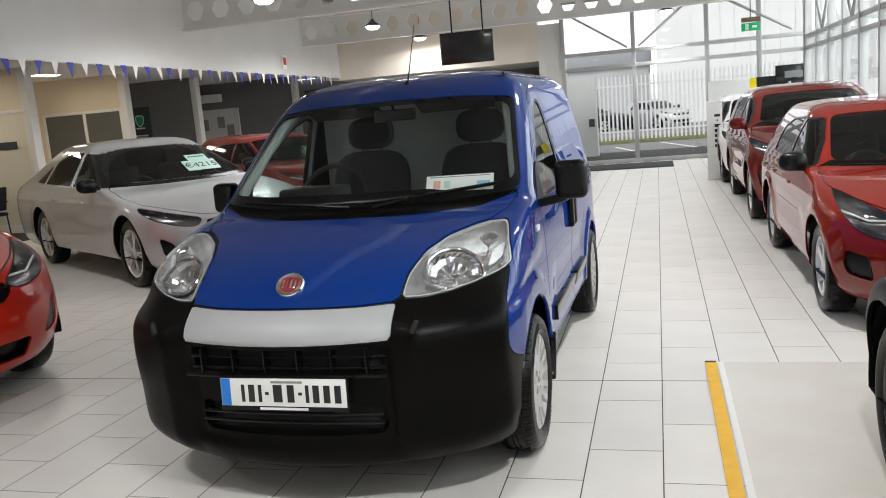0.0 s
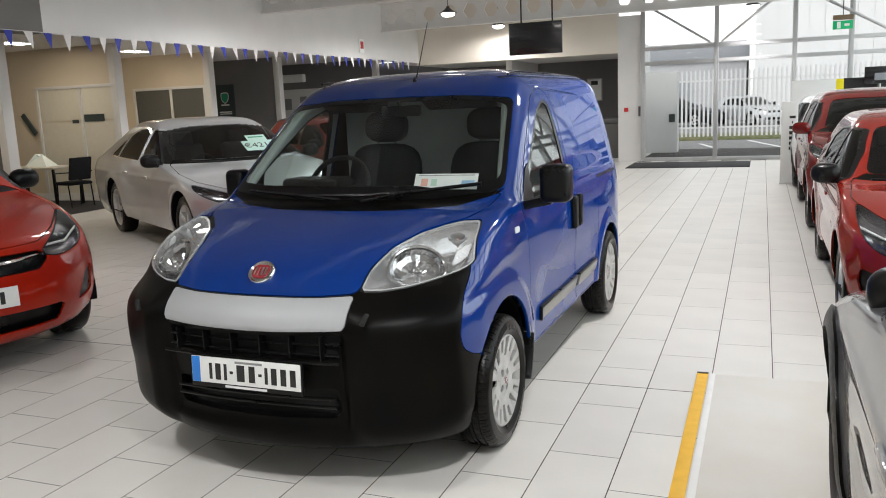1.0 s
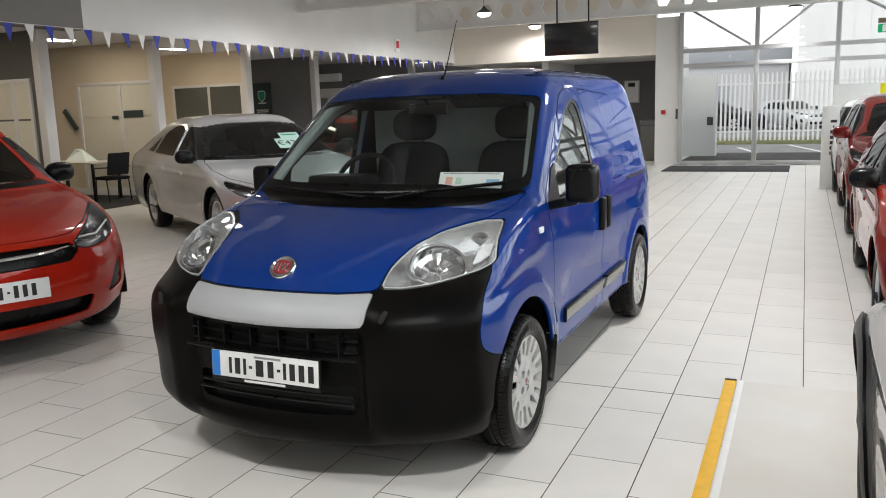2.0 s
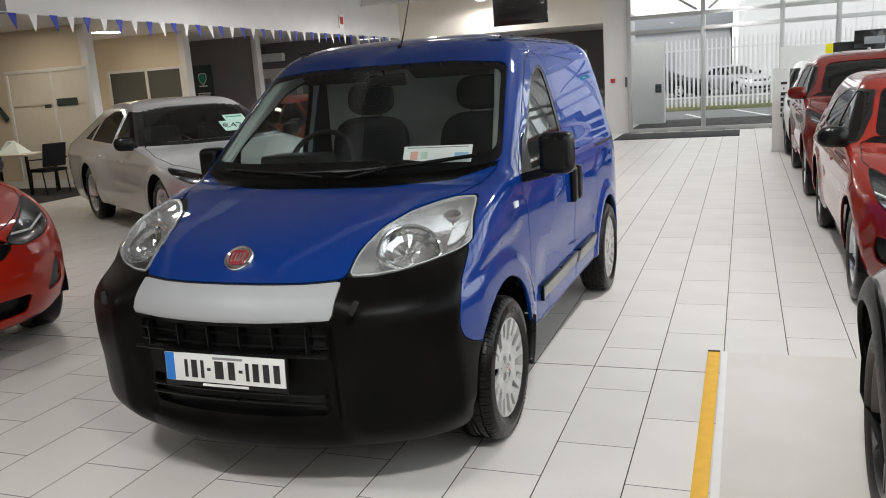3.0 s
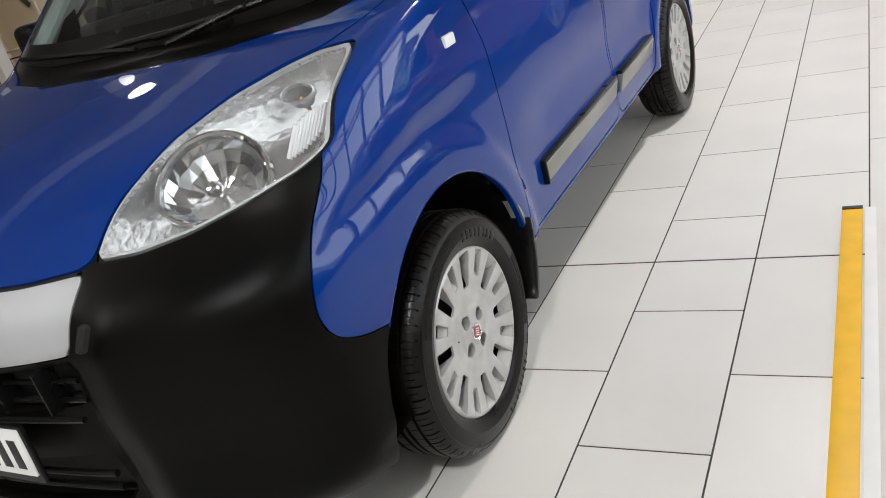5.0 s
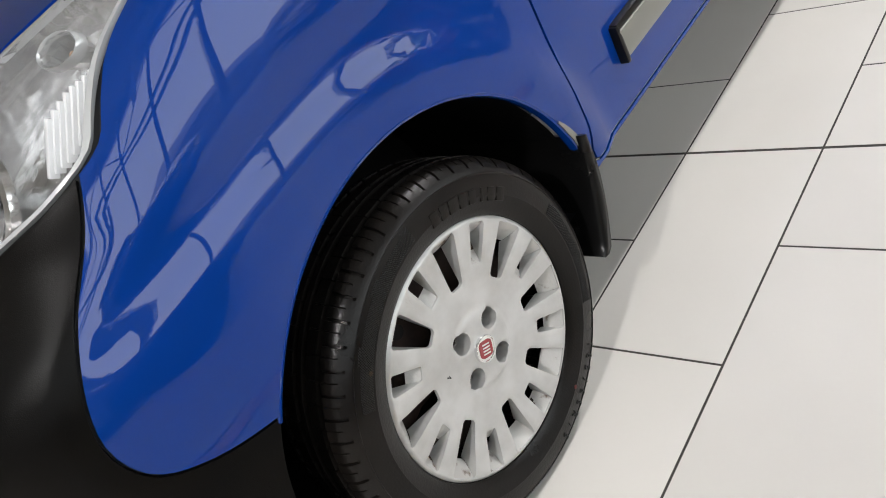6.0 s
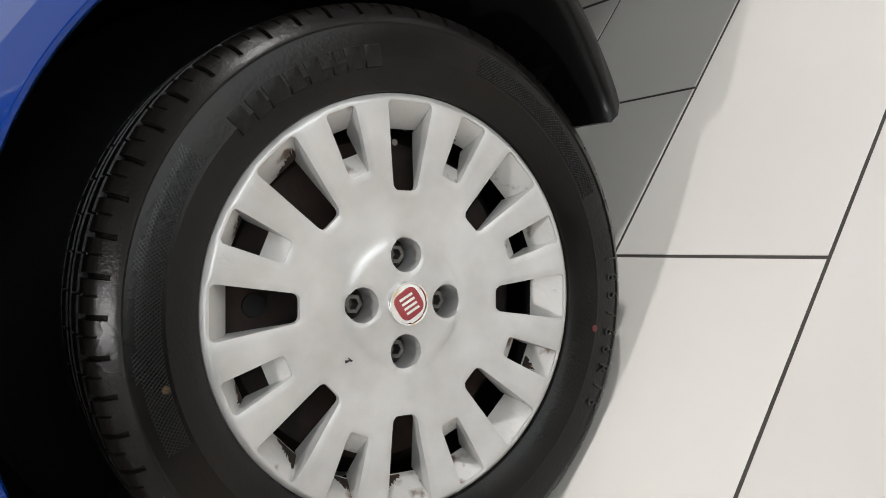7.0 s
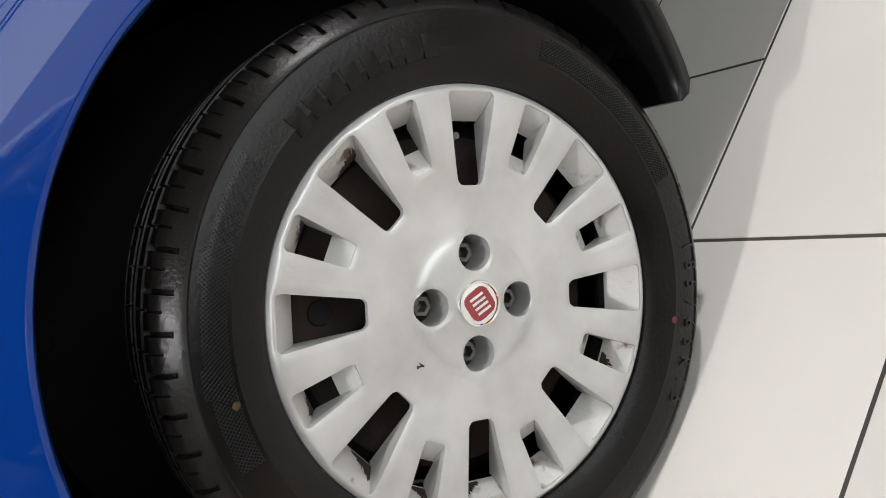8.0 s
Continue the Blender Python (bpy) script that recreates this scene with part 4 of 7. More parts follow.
    # rear half: sliding door and tail joints
    slide = rounded([(1.482, 0.345), (2.06, 0.345), (2.14, 0.60), (2.24, 1.62), (1.49, 1.66), (1.497, 1.10)], 0.05, 8)
    sl, ring, faces = region(faces, slide, "side", 0.003)
    gaps.append(("slide_gap", ring, True))
    d = np.where((sk.V[:, 0] > 0.5) & (sk.V[:, 1] > 2.0), from_line(sk.V[:, [1, 2]], [(2.16, 1.055), (2.96, 1.055)]) - 0.010, 0.5)
    rail, faces = sk.cut(faces, d)
    d = np.where((sk.V[:, 0] > 0.4), np.abs(sk.V[:, 1] - 2.97) - 0.003, 0.5)
    tail, faces = sk.cut(faces, d)
    d = np.where((sk.V[:, 0] > 0.52) & (sk.V[:, 1] > 0.85) & (sk.V[:, 1] < 2.9), np.abs(sk.V[:, 2] - 1.735) - 0.006, 0.5)
    gut, faces = sk.cut(faces, d)
    sk.mesh("body_shell", faces, [BLUE, TRIM_GREY], VAN, "glossy blue steel body", thick=0.004, angle=50)
    # rolled arch edges
    used = sorted({i for f in faces + bm_ for i in f})
    P = sk.V[used]
    for cy, rad, nm in ((0.015, 0.402, "front_arch_edge"), (2.513, 0.380, "rear_arch_edge")):
        on = P[np.abs(np.hypot(P[:, 1] - cy, P[:, 2] - 0.305) - rad) < 0.0006]
        ang = np.arctan2(on[:, 2] - 0.305, on[:, 1] - cy)
        o = np.argsort(ang)
        aa = np.linspace(radians(5), radians(146 if cy < 1 else 172), 90)
        xs = np.interp(aa, ang[o], on[o, 0])
        xs = np.convolve(np.pad(xs, 3, mode="edge"), np.ones(7) / 7, mode="valid")
        for s in (1, -1):
            bm = bmesh.new()
            rows = []
            for a_, x_ in zip(aa, xs):
                ring_ = [(x_ - 0.002, rad + 0.004), (x_ + 0.0012, rad + 0.001), (x_ - 0.001, rad - 0.003), (x_ - 0.008, rad - 0.005), (x_ - 0.016, rad - 0.004)]
                rows.append([bm.verts.new((s * q, cy + r_ * math.cos(a_), 0.305 + r_ * math.sin(a_))) for q, r_ in ring_])
            for u_, v_ in zip(rows, rows[1:]):
                for i in range(4):
                    bm.faces.new((u_[i], u_[i + 1], v_[i + 1], v_[i]))
            bmesh.ops.recalc_face_normals(bm, faces=bm.faces)
            part(nm, bm, BLUE, VAN, "rolled blue arch edge")
    for s in (1, -1):
        dd = sk.mesh("front_door", di, [BLUE, TRIM_GREY], VAN, "glossy blue front door", mirror=s, thick=0.012, angle=50)
        sk.mesh("window_seal", wseal, PLASTIC_SMOOTH, dd, mirror=s, thick=0.008, push=-0.002)
        sk.mesh("door_window", wglass, DOORGLASS, dd, "clear door glass", mirror=s, push=-0.006).visible_shadow = False
        sk.mesh("sliding_door", sl, [BLUE, DARK], VAN, "glossy blue unglazed sliding door", mirror=s, thick=0.012, angle=50)
        sk.mesh("slide_rail", rail, PLASTIC_SMOOTH, VAN, mirror=s, push=-0.008)
        sk.mesh("roof_gutter", gut, PLASTIC_SMOOTH, VAN, mirror=s, push=-0.005)
        lens = sk.mesh("headlight", li, CLEAR, VAN, "clear swept-back headlight lens", mirror=s, push=0.002)
        lens.visible_shadow = False
        sk.mesh("lens_rim", lens_rim, LENS_RIM, lens, "pale edge of the lens", mirror=s, thick=0.01, push=0.002)
        pocket(sk, "lamp_housing", li, 0.075, REFLECTOR, lens, "bright metallic lamp housing", s)
    for nm, g, sided in gaps + [("tail_gap", tail, True)]:
        for s in ((1, -1) if sided else (0,)):
            for g_ in (sk.islands(g) if sided else [g]):
                sk.mesh(nm, g_, DARK, VAN, mirror=s, push=-0.008)
    return sk


van_skin = van_body()


def add_cushion(bm, c, s, e, m):
    """A soft padded block: a ball squared off by the power e."""
    r = bmesh.ops.create_uvsphere(bm, u_segments=28, v_segments=18, radius=1.0)
    for v in r["verts"]:
        k = (abs(v.co.x) ** e + abs(v.co.y) ** e + abs(v.co.z) ** e) ** (-1 / e)
        v.co = Vector(c) + m.to_3x3() @ Vector((v.co.x * k * s[0] / 2, v.co.y * k * s[1] / 2, v.co.z * k * s[2] / 2))


def van_details():
    # wheels, arches, flaps
    for y in (0.0, 2.513):
        for s in (1, -1):
            m = pose(s * 0.785, y + 0.008, 0.3065, 0, 0, (0 if s > 0 else 180) + 0) @ Matrix.Diagonal((0.96, 1.015, 1.015, 1))
            van_wheel("front_wheel" if y == 0 else "rear_wheel", m, VAN, marks=(y == 0 and s > 0))
            lv, lf = lathe([(0.0, 0.0), (0.402, 0.0), (0.406, 0.05), (0.406, 0.370)], 64)
            lv = [(a, b, max(c, -0.02)) for a, b, c in lv]
            o = put("arch_liner", lv, lf, LINER, VAN, "black wheel-arch liner")
            o.matrix_local = Matrix.Translation((s * 0.46 if s > 0 else -0.845, y + (0.015 if y == 0 else 0), 0.305))
            if s < 0:
                o.matrix_local = Matrix.Translation((-0.46, y + (0.015 if y == 0 else 0), 0.305)) @ pose(0, 0, 0, 0, 0, 180)
            if y == 0:
                bm = bmesh.new()
                out = catmull([(0.328, 0.206), (0.350, 0.196), (0.370, 0.216), (0.400, 0.280), (0.420, 0.345), (0.424, 0.42)], 16)
                inn = catmull([(0.322, 0.214), (0.333, 0.224), (0.351, 0.262), (0.376, 0.320), (0.396, 0.385), (0.404, 0.43)], 16)
                rings = []
                for xx, kk in ((0.60, 0), (0.825, 0), (0.854, 0.06), (0.868, 0.18), (0.876, 0.36), (0.880, 0.60)):
                    mid_ = (out + inn) / 2
                    rings.append([bm.verts.new((s * xx, *(p + (c_ - p) * kk))) for p, c_ in zip(list(out) + list(inn)[::-1], list(mid_) + list(mid_)[::-1])])
                for a, b in zip(rings, rings[1:]):
                    n = len(a)
                    for i in range(n):
                        bm.faces.new((a[i], a[(i + 1) % n], b[(i + 1) % n], b[i]))
                bm.faces.new(rings[-1])
                bm.faces.new(rings[0][::-1])
                part("mud_flap", bm, PLASTIC_SMOOTH, VAN, "black moulded mud flap", angle=70)
                # pale sealing strip between the flap and the wing
                bm = bmesh.new()
                rows_ = []
                for q_ in range(10):
                    a_ = radians(4 + 2.4 * q_)
                    py_, pz_ = 0.015 + 0.408 * math.cos(a_), 0.305 + 0.408 * math.sin(a_)
                    near = van_skin.V[np.argmin(np.hypot(van_skin.V[:, 1] - py_, van_skin.V[:, 2] - pz_) + 9 * (van_skin.V[:, 0] < 0.6))]
                    hw_ = 0.007 * math.sin(math.pi * (0.1 + 0.8 * q_ / 9))
                    rows_.append([bm.verts.new((s * (near[0] + d_), py_ + e_ * math.cos(a_), pz_ + e_ * math.sin(a_))) for d_, e_ in ((-0.010, -0.006), (0.0035, -0.006), (0.0035, -0.006 + 2 * hw_), (-0.004, -0.006 + 2 * hw_))])
                for u_, v_ in zip(rows_, rows_[1:]):
                    for i in range(3):
                        bm.faces.new((u_[i], u_[i + 1], v_[i + 1], v_[i]))
                bmesh.ops.recalc_face_normals(bm, faces=bm.faces)
                part("flap_strip", bm, STRIP_GREY, VAN, "grey sealing strip along the arch")
    # underside
    bm = bmesh.new()
    add_box(bm, (0, 1.2, 0.30), (1.05, 3.4, 0.05), bevel=0.02)
    add_box(bm, (0, 1.45, 0.335), (1.60, 1.35, 0.03), bevel=0.01)
    part("underbody", bm, DARK, VAN)
    box("tow_eye", (0.02, -0.70, 0.222), (0.06, 0.03, 0.02), PLASTIC_SMOOTH, VAN)
    # intake fins
    for i in range(6):
        xx = -0.345 + i * 0.138
        box("grille_fin", (xx, -0.735 + 0.03 * abs(xx), 0.640), (0.006, 0.05, 0.10), PLASTIC_SMOOTH, VAN, bevel=0.002)
    for zz in (0.652, 0.606):
        tube("grille_slat", [(x, -0.735 + 0.17 * x * x, zz) for x in np.linspace(-0.41, 0.41, 13)], 0.006, PLASTIC_SMOOTH, VAN, n=8)
    tube("grille_ledge", [(x, -0.768 + 0.17 * x * x, 0.582) for x in np.linspace(-0.42, 0.42, 13)], 0.007, PLASTIC_SMOOTH, VAN, n=8)
    for zz in (0.418, 0.382):
        tube("lower_slat", [(x, -0.735 + 0.17 * x * x, zz) for x in np.linspace(-0.385, 0.385, 13)], 0.008, PLASTIC_SMOOTH, VAN, n=8)
    # number plate, its characters as plain bars
    pl = new("number_plate")
    pl.parent = VAN
    pl.matrix_local = pose(0.016, -0.790, 0.527, 90 - 3, 0, 0)
    box("plate_holder", (0, -0.008, -0.006), (0.535, 0.140, 0.012), PLASTIC_SMOOTH, pl, "black plate holder", bevel=0.004)
    box("plate", (0, 0.0, 0.003), (0.52, 0.112, 0.006), PLATE_WHITE, pl, "white plate with blue band", bevel=0.002)
    box("blue_band", (-0.238, 0.0, 0.0055), (0.040, 0.110, 0.003), PLATE_BLUE, pl, bevel=0.001)
    xx = -0.175
    for wd in (0.020, 0.036, 0.020, 0.022, 0.052, 0.040, 0.022, 0.020, 0.036, 0.036, 0.036):
        hh = 0.012 if wd == 0.022 else 0.070
        box("plate_bar", (xx + wd / 2, -0.004, 0.0062), (wd * 0.72, hh, 0.002), INK, pl, bevel=0.0005)
        xx += wd + 0.008
    box("county_bar", (0.02, 0.042, 0.0062), (0.13, 0.009, 0.0015), INK_GREY, pl, bevel=0)
    box("dealer_bar", (0.00, -0.067, 0.001), (0.20, 0.010, 0.0018), SIGN_WHITE, pl, bevel=0)
    # bonnet badge
    bd = new("bonnet_badge")
    bd.parent = VAN
    bd.matrix_local = pose(0.0, -0.592, 0.912, 42, 0, 0) @ Matrix.Diagonal((1.16, 1.16, 1.0, 1))
    bv, bf = lathe([(0.052, -0.01), (0.052, 0.006), (0.049, 0.011), (0.045, 0.011), (0.041, 0.007), (0.02, 0.009), (0.0, 0.0095)], 56, "z")
    put("badge_ring", bv, bf, CHROME, bd, "round chrome badge ring")
    red = rounded([(-0.031, -0.030), (0.031, -0.030), (0.034, 0.030), (-0.034, 0.030)], 0.022)
    n = len(red)
    put("badge_field", [(p[0], p[1], 0.0115) for p in red] + [(p[0], p[1], 0.006) for p in red], [tuple(range(n))] + [(i, (i + 1) % n, (i + 1) % n + n, i + n) for i in range(n)], BADGE_RED, bd, "dark red badge field")
    for i, wd in enumerate((0.010, 0.005, 0.012, 0.010)):
        box("badge_bar", (-0.0215 + i * 0.0143, 0, 0.012), (wd * 0.75, 0.036, 0.003), CHROME, bd, bevel=0.0008)
    # inside the headlights
    lenses = [o for o in VAN.children if o.name.startswith("headlight")]
    for s in (1, -1):
        lens = lenses[0 if s > 0 else 1]
        for (px, py, pz), rr, nm in (((0.622, -0.398, 0.908), 0.104, "main_reflector"), ((0.722, -0.180, 1.014), 0.019, "indicator_reflector")):
            at = look((s * px, py, pz), (s * (px - 0.28), py + 0.70, pz - 0.68))
            # a bowl of narrow facets, round above and flattened below
            wide, low = (1.08, 0.66) if rr > 0.05 else (1.7, 0.9)
            tall = lambda v: v * 1.08 if v > 0 else v * low
            bm = bmesh.new()
            steps = [(1.0, 0.0), (0.98, -0.014), (0.86, -0.032), (0.66, -0.046), (0.40, -0.055), (0.14, -0.058)]
            nf_, rows = (28 if rr > 0.05 else 16), []
            for f, d in steps:
                rows.append([bm.verts.new((wide * rr * f * math.cos(math.tau * (k + 0.35 * (d < -0.02)) / nf_) * (1 + (0.03 if k % 2 else -0.03) * (f < 0.97)), tall(rr * f * math.sin(math.tau * (k + 0.35 * (d < -0.02)) / nf_)), d + (0.003 if k % 2 else 0))) for k in range(nf_)])
            for u, v in zip(rows, rows[1:]):
                for k in range(nf_):
                    bm.faces.new((u[k], u[(k + 1) % nf_], v[(k + 1) % nf_], v[k]))
            bm.faces.new(rows[-1])
            part(nm, bm, BOWL if rr > 0.05 else LENS_RIM, lens, "bright faceted reflector bowl", smooth=False).matrix_local = at
            bvv, bff = lathe([(q_ * (1.0 if rr > 0.05 else 0.5), d_ - (0.0 if rr > 0.05 else 0.02)) for q_, d_ in [(0.0, 0.004), (0.010, 0.002), (0.017, -0.006), (0.018, -0.014), (0.012, -0.018), (0.009, -0.055)]], 20, "z")
            put("bulb_shield" if rr > 0.05 else "bulb", bvv, bff, CHROME if rr > 0.05 else ORANGE, lens).matrix_local = at
            lip = 0.013 if rr > 0.05 else 0.004
            tv, tf = lathe([(rr + lip, -0.010), (rr + lip * 0.8, 0.001), (rr + lip * 0.4, 0.004), (rr, 0.001), (rr - 0.001, -0.006)], 48, "z")
            put("reflector_ring", [(a * wide, tall(b), c) for a, b, c in tv], tf, CHROME if rr > 0.05 else LENS_RIM, lens).matrix_local = at
        # fluted prism below the indicator
        for q_ in range(9):
            u_ = q_ / 8
            box("prism_bar", (s * (0.742 + 0.034 * u_), -0.268 + 0.075 * u_, 0.938 + 0.022 * u_), (0.008, 0.013, 0.082 - 0.030 * abs(u_ - 0.4)), PRISM, lens, bevel=0.002, m=pose(0, 0, 0, -35, s * 12, 0))
        # side repeater
        box("side_indicator", (s * 0.851, 0.268, 0.980), (0.014, 0.055, 0.030), SIGN_WHITE, VAN, "small clear side indicator", bevel=0.006)
        # door trim, handle
        box("door_trim", (s * 0.853, 1.045, 0.462), (0.018, 0.82, 0.072), STRIP_GREY, VAN, "dull grey rubbing strip", bevel=0.006, m=pose(0, 0, 0, 0, s * 14, 0))
        box("trim_edge", (s * 0.857, 1.045, 0.503), (0.022, 0.82, 0.014), PLASTIC_SMOOTH, VAN, "black upper edge of the rubbing strip", bevel=0.004)
        box("trim_end", (s * 0.857, 0.636, 0.468), (0.022, 0.012, 0.078), PLASTIC_SMOOTH, VAN, bevel=0.004)
        box("slide_trim", (s * 0.856, 1.77, 0.462), (0.022, 0.52, 0.072), STRIP_GREY, VAN, "dull grey rubbing strip", bevel=0.006, m=pose(0, 0, 0, 0, s * 14, 0))
        box("slide_trim_edge", (s * 0.861, 1.77, 0.503), (0.024, 0.52, 0.014), PLASTIC_SMOOTH, VAN, bevel=0.004)
        box("door_handle", (s * 0.866, 1.412, 0.91), (0.034, 0.075, 0.20), PLASTIC_SMOOTH, VAN, "black door handle", bevel=0.0165, seg=5)
        box("slide_handle", (s * 0.866, 1.540, 0.91), (0.034, 0.075, 0.20), PLASTIC_SMOOTH, VAN, "black sliding-door handle", bevel=0.016, seg=3)
        # mirror
        mi = new("door_mirror")
        mx, my = (0.992, 0.475) if s > 0 else (0.885, 0.545)
        mi.parent = VAN
        tagged(mi, "large black door mirror")
        bm = bmesh.new()
        add_box(bm, (s * mx, my, 1.185), (0.150 if s > 0 else 0.12, 0.120, 0.190 if s > 0 else 0.165), bevel=0.042, seg=6)
        part("mirror_shell", bm, PLASTIC_SMOOTH, mi)
        bm = bmesh.new()
        add_box(bm, (s * (0.885 if s > 0 else 0.86), my, 1.085), (0.18 if s > 0 else 0.12, 0.07, 0.045), bevel=0.018, seg=3, m=pose(0, 0, 0, 0, s * -12, 0))
        part("mirror_arm", bm, PLASTIC_SMOOTH, mi)
        bm = bmesh.new()
        tri = [(0.43, 1.06), (0.66, 1.06), (0.66, 1.27), (0.60, 1.245)]
        a = [bm.verts.new((s * (0.833 - (z - 1.06) * 0.17), y, z)) for y, z in tri]
        b = [bm.verts.new((s * (0.81 - (z - 1.06) * 0.17), y, z)) for y, z in tri]
        bm.faces.new(a)
        bm.faces.new(b[::-1])
        for i in range(4):
            bm.faces.new((a[i], b[i], b[(i + 1) % 4], a[(i + 1) % 4]))
        bmesh.ops.recalc_face_normals(bm, faces=bm.faces)
        part("mirror_foot", bm, PLASTIC_SMOOTH, mi)
        box("mirror_glass", (s * mx, my + 0.0615, 1.185), (0.10, 0.004, 0.13), CHROME, mi, "mirror glass", bevel=0.0)
        # horn detail on the bumper corners
        bm = bmesh.new()
        add_box(bm, (s * 0.545, -0.742, 0.775), (0.018, 0.020, 0.055), bevel=0.008, seg=3, m=pose(0, 0, 0, -20, s * 22, 0))
        part("bumper_notch", bm, DARK, VAN)
        tube("roof_strip", [(s * 0.585, 1.06, 1.748), (s * 0.575, 1.15, 1.757), (s * 0.57, 2.75, 1.757)], 0.007, PLASTIC_SMOOTH, VAN, n=6)
    # aerial
    tube("aerial", [(0.06, 0.985, 1.725), (0.064, 1.035, 1.81), (0.075, 1.17, 2.08)], [0.006, 0.0035, 0.002], PLASTIC_SMOOTH, VAN, "thin black roof aerial", 8)
    bv, bf = lathe([(0.022, 0.0), (0.016, 0.014), (0.007, 0.03), (0.0, 0.03)], 20, "z")
    put("aerial_foot", bv, bf, PLASTIC_SMOOTH, VAN).matrix_local = Matrix.Translation((0.06, 0.982, 1.722))
    # wipers
    tube("wiper_blade", [(-0.60, 0.235, 1.176), (-0.25, 0.185, 1.152), (0.08, 0.20, 1.156)], 0.009, PLASTIC_SMOOTH, VAN, "black wiper blade", 8)
    tube("wiper_arm", [(-0.02, 0.155, 1.135), (-0.28, 0.170, 1.160)], 0.008, PLASTIC_SMOOTH, VAN, n=8)
    tube("wiper_blade", [(0.02, 0.195, 1.150), (0.35, 0.215, 1.170), (0.68, 0.275, 1.205)], 0.009, PLASTIC_SMOOTH, VAN, "black wiper blade", 8)
    tube("wiper_arm", [(0.10, 0.150, 1.130), (0.35, 0.205, 1.175)], 0.008, PLASTIC_SMOOTH, VAN, n=8)
    # cabin
    bm = bmesh.new()
    prof = catmull([(0.24, 1.0), (0.245, 1.145), (0.34, 1.175), (0.55, 1.165), (0.66, 1.12), (0.69, 1.0), (0.60, 0.85), (0.58, 0.6)], 24)
    rings = [[bm.verts.new((x, p[0] + 0.05 * (abs(x) / 0.72) ** 2, p[1])) for p in prof] for x in np.linspace(-0.74, 0.74, 12)]
    for a, b in zip(rings, rings[1:]):
        for i in range(len(prof) - 1):
            bm.faces.new((a[i], b[i], b[i + 1], a[i + 1]))
    part("dashboard", bm, DASH, VAN, "black plastic dashboard")
    bm = bmesh.new()
    add_box(bm, (-0.34, 0.50, 1.185), (0.34, 0.20, 0.07), bevel=0.03, seg=3)
    part("instrument_hood", bm, DASH, VAN)
    sw = new("steering_wheel")
    sw.parent = VAN
    sw.matrix_local = pose(-0.34, 0.74, 1.145, 62, 0, 0)
    bm = bmesh.new()
    add_tube(bm, [(0.185 * math.cos(a), 0.185 * math.sin(a), 0) for a in np.linspace(0, math.tau, 49)], 0.015, 10, False)
    part("wheel_rim", bm, DASH, sw)
    bm = bmesh.new()
    add_box(bm, (0, -0.01, -0.02), (0.16, 0.13, 0.05), bevel=0.02, seg=3)
    add_box(bm, (0.11, 0.0, -0.012), (0.15, 0.035, 0.02), bevel=0.008)
    add_box(bm, (-0.11, 0.0, -0.012), (0.15, 0.035, 0.02), bevel=0.008)
    part("wheel_hub", bm, DASH, sw)
    for sx in (-0.33, 0.36):
        st = new("cab_seat")
        st.parent = VAN
        tagged(st, "dark cloth cab seat with headrest")
        for nm, c, sz, tilt, bv in (("seat_base", (sx, 1.02, 0.78), (0.50, 0.52, 0.18), 6, 0.06), ("seat_back", (sx, 1.33, 1.08), (0.48, 0.15, 0.56), -14, 0.065), ("headrest", (sx, 1.40, 1.465), (0.29, 0.11, 0.20), -10, 0.045)):
            bm = bmesh.new()
            add_cushion(bm, c, sz, 3.0 if nm == "headrest" else 4.0, pose(0, 0, 0, tilt, 0, 0))
            part(nm, bm, SEAT, st)
        for q in (-0.06, 0.06):
            tube("headrest_post", [(sx + q, 1.385, 1.34), (sx + q, 1.395, 1.40)], 0.006, SHADE, st, n=8)
    box("bulkhead", (0, 1.56, 1.05), (1.40, 0.02, 1.15), TRIM_GREY, VAN, "plain grey bulkhead behind the seats")
    box("cab_floor", (0, 0.98, 0.52), (1.5, 1.1, 0.03), DARK, VAN)
    box("headliner", (0, 1.34, 1.655), (1.10, 0.62, 0.012), TRIM_GREY, VAN)
    box("firewall", (0, 0.30, 0.78), (0.9, 0.03, 0.62), DARK, VAN)
    for s in (1, -1):
        tube("pillar_trim", [(s * 0.745, 0.40, 1.16), (s * 0.715, 0.52, 1.27), (s * 0.675, 0.69, 1.42), (s * 0.630, 0.87, 1.575), (s * 0.60, 1.0, 1.64)], [0.032, 0.030, 0.026, 0.026, 0.03], PILLAR_TRIM, VAN, "pale grey windscreen pillar trim", n=10)
        box("sun_visor", (s * 0.32, 0.98, 1.605), (0.42, 0.16, 0.02), SEAT, VAN, bevel=0.008, m=pose(0, 0, 0, -25, 0, 0))
    tube("mirror_stalk", [(0.0, 0.86, 1.63), (0.0, 0.90, 1.585)], 0.008, PLASTIC_SMOOTH, VAN, n=8)
    box("cab_mirror", (0.0, 0.905, 1.565), (0.24, 0.03, 0.065), PLASTIC_SMOOTH, VAN, "black rear-view mirror", bevel=0.012, seg=3)
    # card on the dash
    card = new("windscreen_card")
    card.matrix_world = VAN.matrix_world @ pose(0.49, 0.300, 1.213, 60, 0, 1)
    tagged(card, "white printed card lying against the van windscreen", "card")
    box("card_sheet", (0, 0, 0), (0.325, 0.085, 0.002), PAPER, card, bevel=0)
    box("card_rule", (0.0, 0.034, 0.0015), (0.29, 0.004, 0.001), INK_GREY, card, bevel=0)
    box("card_picture", (0.115, -0.012, 0.0015), (0.065, 0.034, 0.001), PALE_BLUE, card, bevel=0)
